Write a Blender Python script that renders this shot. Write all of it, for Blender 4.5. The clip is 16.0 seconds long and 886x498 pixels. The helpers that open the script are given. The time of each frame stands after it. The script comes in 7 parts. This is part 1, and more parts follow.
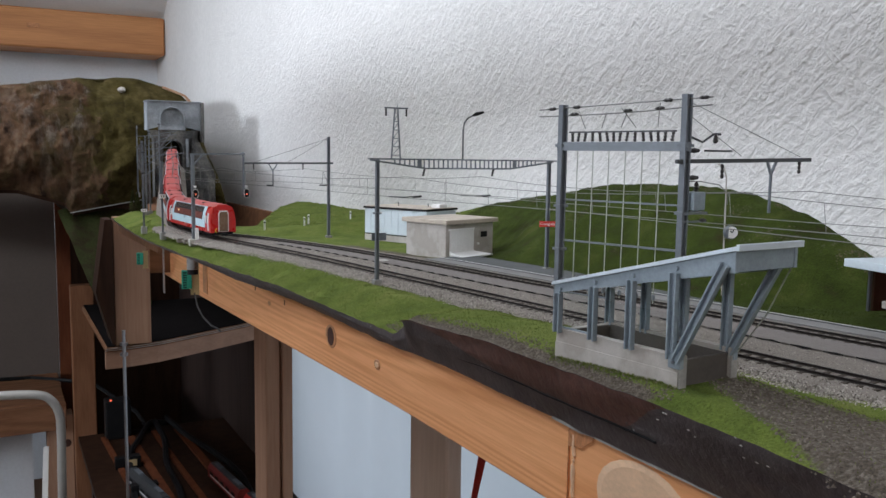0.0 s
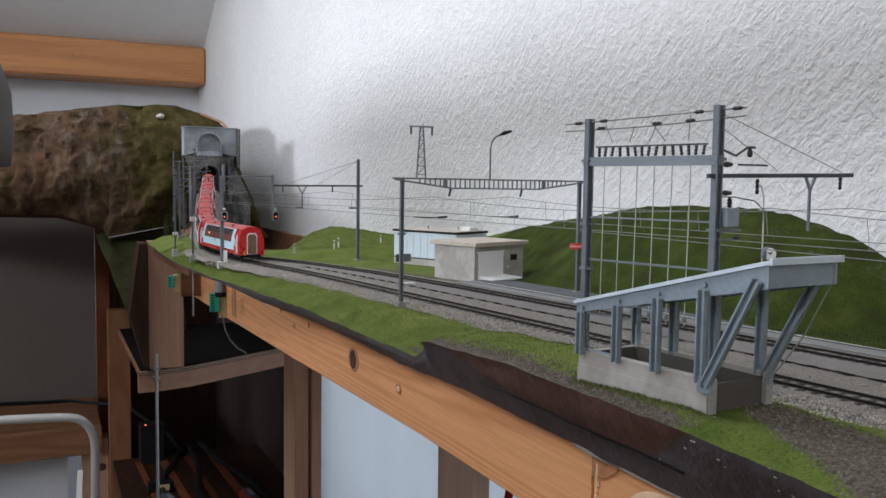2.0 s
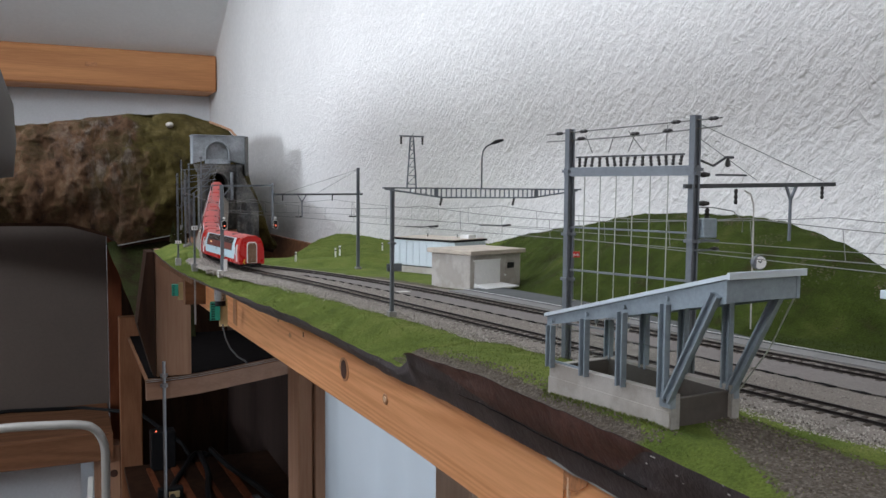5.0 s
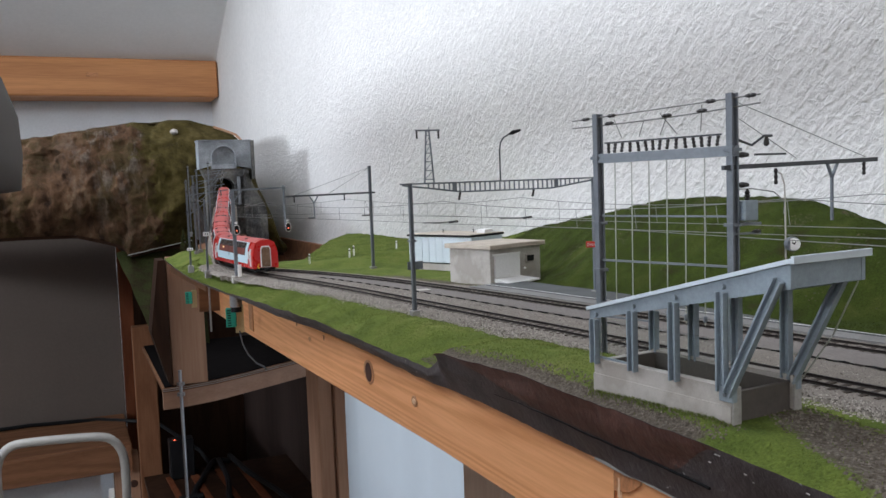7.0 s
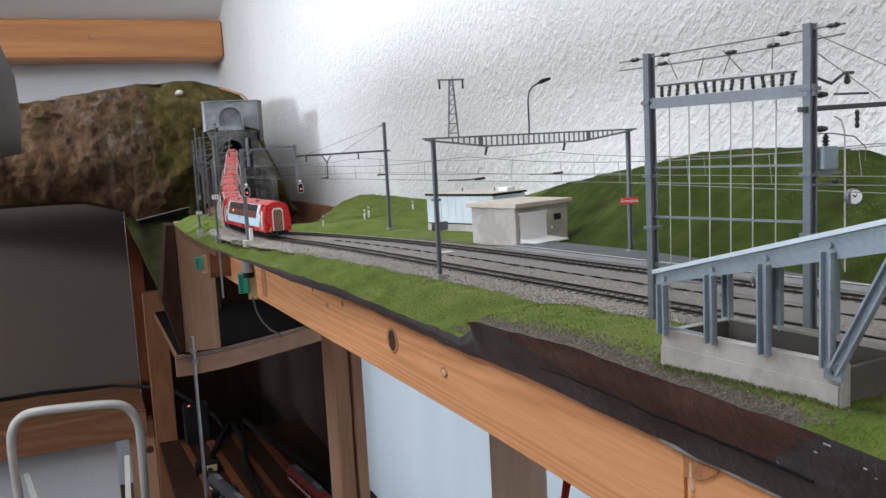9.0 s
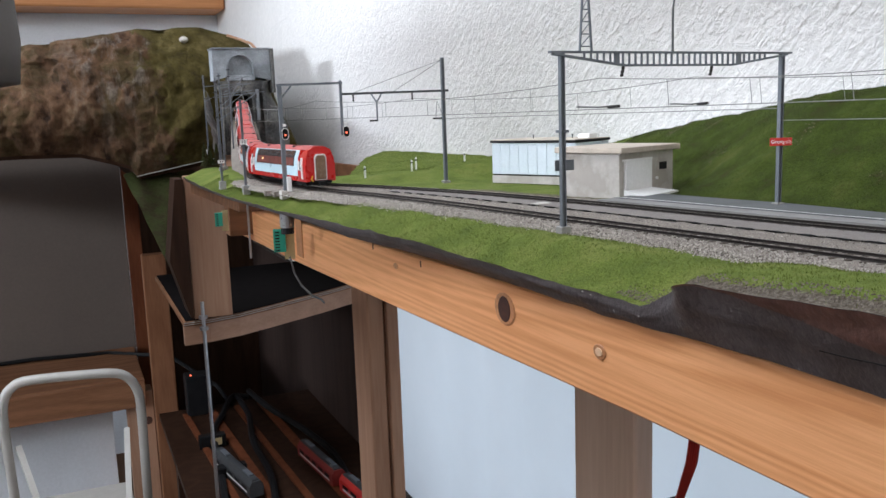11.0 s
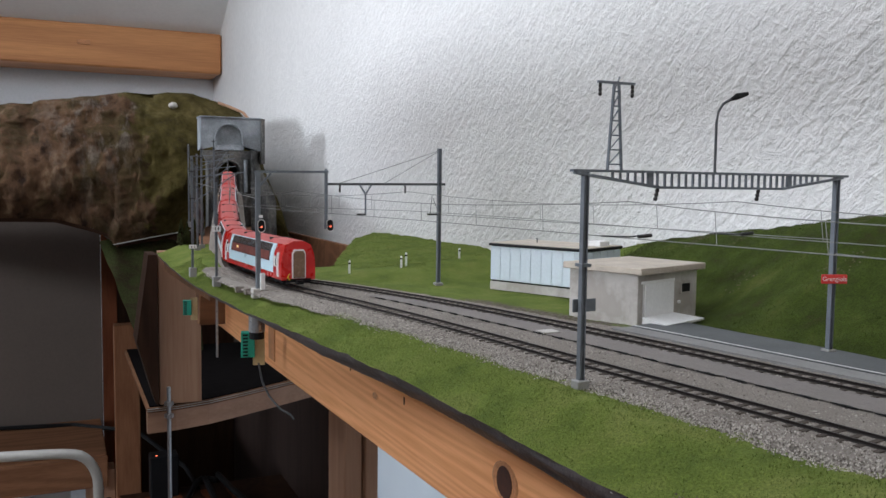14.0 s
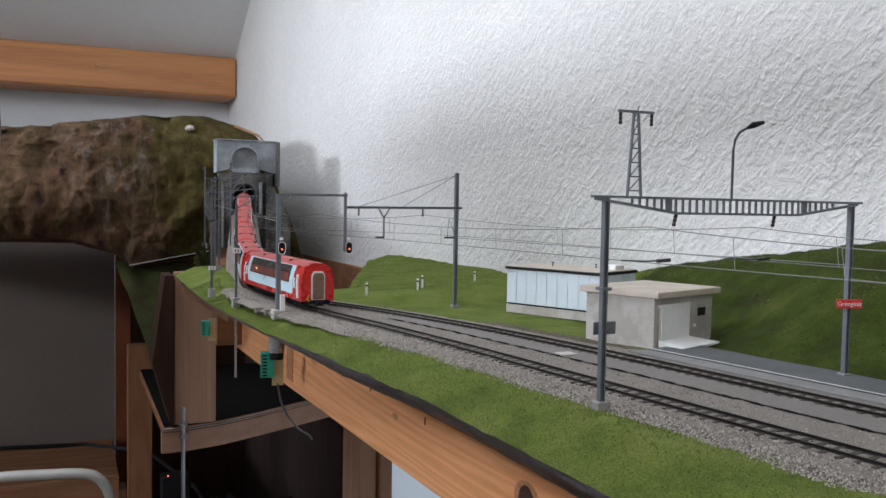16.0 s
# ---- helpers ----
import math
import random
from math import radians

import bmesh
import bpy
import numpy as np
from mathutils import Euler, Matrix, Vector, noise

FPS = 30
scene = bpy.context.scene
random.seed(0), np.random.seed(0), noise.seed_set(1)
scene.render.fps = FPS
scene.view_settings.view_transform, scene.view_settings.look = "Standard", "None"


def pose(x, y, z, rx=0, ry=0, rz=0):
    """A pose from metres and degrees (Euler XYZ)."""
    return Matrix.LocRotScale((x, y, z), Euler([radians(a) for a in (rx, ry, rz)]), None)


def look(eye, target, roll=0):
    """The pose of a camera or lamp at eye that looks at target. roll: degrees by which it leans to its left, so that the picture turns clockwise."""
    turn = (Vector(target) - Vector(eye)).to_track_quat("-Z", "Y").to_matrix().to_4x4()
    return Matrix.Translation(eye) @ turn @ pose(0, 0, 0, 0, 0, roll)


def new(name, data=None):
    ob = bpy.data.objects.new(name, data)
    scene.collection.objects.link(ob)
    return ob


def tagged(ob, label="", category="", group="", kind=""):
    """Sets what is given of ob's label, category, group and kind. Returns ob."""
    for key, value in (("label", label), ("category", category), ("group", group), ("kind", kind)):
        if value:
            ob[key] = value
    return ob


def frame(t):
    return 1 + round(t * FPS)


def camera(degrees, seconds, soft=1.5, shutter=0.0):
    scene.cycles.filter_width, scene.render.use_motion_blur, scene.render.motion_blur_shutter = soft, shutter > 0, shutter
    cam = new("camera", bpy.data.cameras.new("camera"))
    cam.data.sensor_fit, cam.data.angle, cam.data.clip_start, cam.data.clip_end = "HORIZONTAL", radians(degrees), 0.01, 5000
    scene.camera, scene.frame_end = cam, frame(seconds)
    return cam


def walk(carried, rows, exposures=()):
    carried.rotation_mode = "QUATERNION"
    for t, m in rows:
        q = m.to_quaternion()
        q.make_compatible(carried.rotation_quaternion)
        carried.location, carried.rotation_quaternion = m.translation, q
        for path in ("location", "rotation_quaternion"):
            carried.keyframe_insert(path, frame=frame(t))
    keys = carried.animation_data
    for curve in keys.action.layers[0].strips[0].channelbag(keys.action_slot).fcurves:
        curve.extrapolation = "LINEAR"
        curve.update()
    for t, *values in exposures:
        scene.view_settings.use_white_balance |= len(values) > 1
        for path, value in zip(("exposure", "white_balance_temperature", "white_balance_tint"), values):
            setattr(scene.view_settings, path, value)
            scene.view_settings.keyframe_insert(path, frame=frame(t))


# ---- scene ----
cam = camera(55.4, 16.0)
PATH = [
    (0, (0.126, 0.092, 1.294), (1.057, 1.849, 1.078), 0.8),
    (0.5, (0.13, 0.102, 1.291), (1.055, 1.863, 1.088), 0.8),
    (1, (0.134, 0.105, 1.29), (1.033, 1.883, 1.115), 0.7),
    (1.5, (0.14, 0.108, 1.288), (1.013, 1.899, 1.123), 0.7),
    (2, (0.143, 0.103, 1.287), (0.995, 1.906, 1.136), 0.8),
    (2.5, (0.145, 0.102, 1.285), (0.966, 1.919, 1.13), 0.9),
    (3, (0.145, 0.102, 1.283), (0.953, 1.926, 1.133), 1.0),
    (3.5, (0.147, 0.106, 1.284), (0.955, 1.93, 1.135), 1.4),
    (4, (0.154, 0.106, 1.285), (0.964, 1.929, 1.136), 1.3),
    (4.5, (0.157, 0.1, 1.287), (0.969, 1.922, 1.142), 1.1),
    (4.7, (0.162, 0.095, 1.29), (0.977, 1.916, 1.148), 0.9),
    (6.8, (0.156, 0.106, 1.292), (0.966, 1.929, 1.142), -2.3),
    (7, (0.158, 0.115, 1.29), (0.961, 1.941, 1.14), -2.1),
    (7.5, (0.141, 0.131, 1.291), (0.925, 1.964, 1.13), -2.3),
    (8, (0.163, 0.139, 1.297), (0.941, 1.972, 1.112), -2.5),
    (8.5, (0.165, 0.142, 1.296), (0.938, 1.975, 1.085), -3.0),
    (9, (0.164, 0.161, 1.286), (0.94, 1.988, 1.045), -3.0),
    (9.5, (0.145, 0.191, 1.265), (0.92, 2.013, 0.984), -3.0),
    (9.7, (0.148, 0.216, 1.257), (0.927, 2.034, 0.958), -2.9),
    (11.8, (0.137, 0.32, 1.266), (0.927, 2.131, 0.956), -1.5),
    (12, (0.137, 0.322, 1.28), (0.918, 2.14, 0.986), -1.6),
    (12.5, (0.153, 0.372, 1.285), (0.955, 2.191, 1.067), -0.8),
    (13, (0.165, 0.396, 1.286), (0.986, 2.21, 1.099), -0.4),
    (13.5, (0.172, 0.396, 1.287), (0.996, 2.212, 1.126), 0.3),
    (14, (0.177, 0.395, 1.285), (1.005, 2.21, 1.131), 0.7),
    (14.5, (0.176, 0.393, 1.285), (1.0, 2.209, 1.138), 0.8),
    (15, (0.172, 0.39, 1.285), (0.989, 2.21, 1.155), 0.8),
    (15.5, (0.167, 0.389, 1.287), (0.975, 2.215, 1.169), 0.8),
    (16, (0.166, 0.388, 1.286), (0.974, 2.214, 1.185), 1.0),
]
EXPOSURE = [(0, -0.12), (1, -0.18), (3, -0.04), (4.5, -0.12), (7, 0.0), (8, 0.06), (9, 0.24), (9.5, 0.42), (12, 0.26), (12.5, 0.04), (13.5, -0.13), (16, -0.10)]
walk(cam, [(t, look(eye, target, roll)) for t, eye, target, roll in PATH], EXPOSURE)

# ---- light ----
world = bpy.data.worlds.new("world")
scene.world = world
world.use_nodes = True
wn = world.node_tree.nodes
sky = wn.new("ShaderNodeTexSky")
sky.sky_type, sky.sun_disc, sky.sun_elevation, sky.sun_rotation = "NISHITA", False, radians(35), radians(200)
world.node_tree.links.new(sky.outputs[0], wn["Background"].inputs[0])
wn["Background"].inputs[1].default_value = 0.06


def area_lamp(name, eye, target, w, h, watts, colour, spread=180):
    d = bpy.data.lights.new(name, "AREA")
    d.shape, d.size, d.size_y, d.energy, d.color, d.spread = "RECTANGLE", w, h, watts, colour, radians(spread)
    ob = new(name, d)
    ob.matrix_world = look(eye, target)
    return ob


# unseen lamps added as daylight: one at the far gable, one behind the camera
area_lamp("gable_key_lamp", (-4.15, 0.60, 2.22), (0.72, 1.55, 1.60), 2.4, 0.42, 32, (0.83, 0.90, 1.0), 70)
area_lamp("near_fill_lamp", (-1.45, -1.75, 2.30), (0.5, 0.9, 1.15), 4.4, 1.8, 35, (1.0, 0.945, 0.935))
# daylight through the roof window in the slope above
area_lamp("slope_window_light", (-0.60, 1.75, 2.775), (-0.60, 1.285, 1.89), 0.78, 2.7, 50, (0.85, 0.90, 1.0))
# daylight behind the white curtain under the layout
area_lamp("curtain_window_light", (0.98, 1.12, 0.78), (0.72, 1.12, 0.78), 1.6, 0.7, 3.3, (0.76, 0.87, 1.0))

# ---- materials ----


def material(name, colour, rough=0.6, metal=0.0, vary=0.12, scale=40.0, fine=400.0, bump=0.0, second=None, stretch=(1, 1, 1),
             spots=None, coat=0.0, blend=(0.4, 0.62)):
    """A surface with broad and fine variation; second: a colour that comes through in patches; spots: (colour, amount) of small specks."""
    m = bpy.data.materials.new(name)
    m.use_nodes = True
    nt = m.node_tree
    n, l = nt.nodes, nt.links
    b = n["Principled BSDF"]
    b.inputs["Roughness"].default_value, b.inputs["Metallic"].default_value = rough, metal
    b.inputs["Coat Weight"].default_value = coat
    co = n.new("ShaderNodeTexCoord")
    mp = n.new("ShaderNodeMapping")
    mp.inputs["Scale"].default_value = stretch
    l.new(co.outputs["Object"], mp.inputs[0])

    def noise_at(s, detail=4.0, r=0.6):
        t = n.new("ShaderNodeTexNoise")
        t.inputs["Scale"].default_value, t.inputs["Detail"].default_value, t.inputs["Roughness"].default_value = s, detail, r
        l.new(mp.outputs[0], t.inputs["Vector"])
        return t.outputs["Fac"]

    def ramp(fac, a, z, lo=0.3, hi=0.7):
        r = n.new("ShaderNodeValToRGB")
        r.color_ramp.elements[0].position, r.color_ramp.elements[1].position = lo, hi
        r.color_ramp.elements[0].color, r.color_ramp.elements[1].color = a, z
        l.new(fac, r.inputs[0])
        return r.outputs[0]

    def mixed(kind, fac, a, z):
        x = n.new("ShaderNodeMix")
        x.data_type, x.blend_type = "RGBA", kind
        if isinstance(fac, float):
            x.inputs[0].default_value = fac
        else:
            l.new(fac, x.inputs[0])
        for socket, v in ((x.inputs[6], a), (x.inputs[7], z)):
            if isinstance(v, tuple):
                socket.default_value = v
            else:
                l.new(v, socket)
        return x.outputs[2]

    broad, grain = noise_at(scale), noise_at(fine, 3.0, 0.7)
    base = (*colour, 1)
    if second:
        base = mixed("MIX", ramp(broad, (0, 0, 0, 1), (1, 1, 1, 1), *blend), base, (*second, 1))
    lo, hi = 1 - vary, 1 + vary
    tone = ramp(broad, (lo, lo, lo, 1), (hi, hi, hi, 1))
    col = mixed("MULTIPLY", 1.0, base, tone)
    tone2 = ramp(grain, (lo, lo, lo, 1), (hi, hi, hi, 1))
    col = mixed("MULTIPLY", 1.0, col, tone2)
    if spots:
        s = noise_at(fine * 0.6, 2.0, 0.8)
        col = mixed("MIX", ramp(s, (0, 0, 0, 1), (1, 1, 1, 1), spots[1], spots[1] + 0.04), col, (*spots[0], 1))
    l.new(col, b.inputs["Base Color"])
    rr = n.new("ShaderNodeMapRange")
    rr.inputs["To Min"].default_value, rr.inputs["To Max"].default_value = max(rough - 0.1, 0.03), min(rough + 0.1, 1)
    l.new(grain, rr.inputs["Value"])
    l.new(rr.outputs[0], b.inputs["Roughness"])
    if bump:
        bp = n.new("ShaderNodeBump")
        bp.inputs["Strength"].default_value, bp.inputs["Distance"].default_value = 0.6, bump
        l.new(grain, bp.inputs["Height"])
        l.new(bp.outputs[0], b.inputs["Normal"])
    return m


def wood(name, light, dark, along="y", scale=1.0, rough=0.55, rings=60, run=0.12, depth=0.22):
    """Planed softwood: stretched growth rings, fine fibres and dark knots."""
    m = bpy.data.materials.new(name)
    m.use_nodes = True
    n, l = m.node_tree.nodes, m.node_tree.links
    b = n["Principled BSDF"]
    co, mp = n.new("ShaderNodeTexCoord"), n.new("ShaderNodeMapping")
    k = {"x": (run, 1, 1), "y": (1, run, 1), "z": (1, 1, run)}[along]
    mp.inputs["Scale"].default_value = [v * scale for v in k]
    l.new(co.outputs["Object"], mp.inputs[0])
    warp = n.new("ShaderNodeTexNoise")
    warp.inputs["Scale"].default_value, warp.inputs["Detail"].default_value = 9, 2
    l.new(mp.outputs[0], warp.inputs["Vector"])
    wave = n.new("ShaderNodeMath")
    wave.operation = "MULTIPLY"
    wave.inputs[1].default_value = rings
    l.new(warp.outputs["Fac"], wave.inputs[0])
    sine = n.new("ShaderNodeMath")
    sine.operation = "SINE"
    l.new(wave.outputs[0], sine.inputs[0])
    fib = n.new("ShaderNodeTexNoise")
    fib.inputs["Scale"].default_value, fib.inputs["Detail"].default_value = 260, 4
    l.new(mp.outputs[0], fib.inputs["Vector"])
    add = n.new("ShaderNodeMath")
    add.operation = "MULTIPLY_ADD"
    add.inputs[1].default_value, add.inputs[2].default_value = depth, 0.0
    l.new(sine.outputs[0], add.inputs[0])
    l.new(fib.outputs["Fac"], add.inputs[2])
    r = n.new("ShaderNodeValToRGB")
    r.color_ramp.elements[0].position, r.color_ramp.elements[1].position = 0.2, 0.8
    r.color_ramp.elements[0].color, r.color_ramp.elements[1].color = (*light, 1), (*dark, 1)
    l.new(add.outputs[0], r.inputs[0])
    l.new(r.outputs[0], b.inputs["Base Color"])
    b.inputs["Roughness"].default_value = rough
    bp = n.new("ShaderNodeBump")
    bp.inputs["Strength"].default_value, bp.inputs["Distance"].default_value = 0.25, 0.0006
    l.new(add.outputs[0], bp.inputs["Height"])
    l.new(bp.outputs[0], b.inputs["Normal"])
    return m


def glow(name, colour, strength):
    m = bpy.data.materials.new(name)
    m.use_nodes = True
    b = m.node_tree.nodes["Principled BSDF"]
    b.inputs["Base Color"].default_value = (*colour, 1)
    b.inputs["Emission Color"].default_value, b.inputs["Emission Strength"].default_value = (*colour, 1), strength
    return m


def stucco(name):
    """Rough white trowelled plaster: fine crumbly grain, short ridges and a few long scratches."""
    m = material(name, (0.71, 0.70, 0.685), 0.9, vary=0.05, scale=3, fine=60)
    n, l = m.node_tree.nodes, m.node_tree.links
    b = n["Principled BSDF"]
    co = n.new("ShaderNodeTexCoord")

    def layer(turn, stretch, scale, detail, lo, hi, warp=0.0):
        mp = n.new("ShaderNodeMapping")
        mp.inputs["Rotation"].default_value, mp.inputs["Scale"].default_value = (radians(turn), 0, 0), (1, 1 / stretch, 1)
        mp.vector_type = "TEXTURE"
        l.new(co.outputs["Object"], mp.inputs[0])
        t = n.new("ShaderNodeTexNoise")
        t.inputs["Scale"].default_value, t.inputs["Detail"].default_value, t.inputs["Roughness"].default_value, t.inputs["Distortion"].default_value = scale, detail, 0.6, warp
        l.new(mp.outputs[0], t.inputs["Vector"])
        r = n.new("ShaderNodeMapRange")
        r.inputs["From Min"].default_value, r.inputs["From Max"].default_value = lo, hi
        l.new(t.outputs["Fac"], r.inputs["Value"])
        return r.outputs[0]

    def add(a, z, k):
        x = n.new("ShaderNodeMath")
        x.operation = "MULTIPLY_ADD"
        x.inputs[1].default_value = k
        l.new(z, x.inputs[0])
        l.new(a, x.inputs[2])
        return x.outputs[0]

    def ridge(turn, stretch, scale, width):
        """Thin broken worm lines where a noise passes its middle."""
        x = n.new("ShaderNodeMath")
        x.operation = "PINGPONG"
        x.inputs[1].default_value = 0.5
        l.new(layer(turn, stretch, scale, 1, 0, 1, 0.6), x.inputs[0])
        y = n.new("ShaderNodeMapRange")
        y.inputs["From Min"].default_value, y.inputs["From Max"].default_value = 0.5 - width, 0.5
        l.new(x.outputs[0], y.inputs["Value"])
        z = n.new("ShaderNodeMath")
        z.operation = "MULTIPLY"
        l.new(y.outputs[0], z.inputs[0])
        l.new(layer(turn, 1.0, scale * 0.9, 2, 0.50, 0.60), z.inputs[1])
        return z.outputs[0]

    h = layer(40, 0.6, 190, 5, 0.36, 0.66, 0.4)
    h = add(h, layer(-40, 0.4, 110, 3, 0.44, 0.60, 0.3), 1.1)
    h = add(h, ridge(52, 0.2, 62, 0.05), 0.75)
    h = add(h, ridge(-33, 0.24, 56, 0.05), 0.65)
    h = add(h, ridge(84, 0.3, 70, 0.05), 0.4)
    h = add(h, ridge(14, 0.3, 64, 0.05), 0.4)
    bp = n.new("ShaderNodeBump")
    bp.inputs["Strength"].default_value, bp.inputs["Distance"].default_value = 1.0, 0.00085
    l.new(h, bp.inputs["Height"])
    l.new(bp.outputs[0], b.inputs["Normal"])
    return m


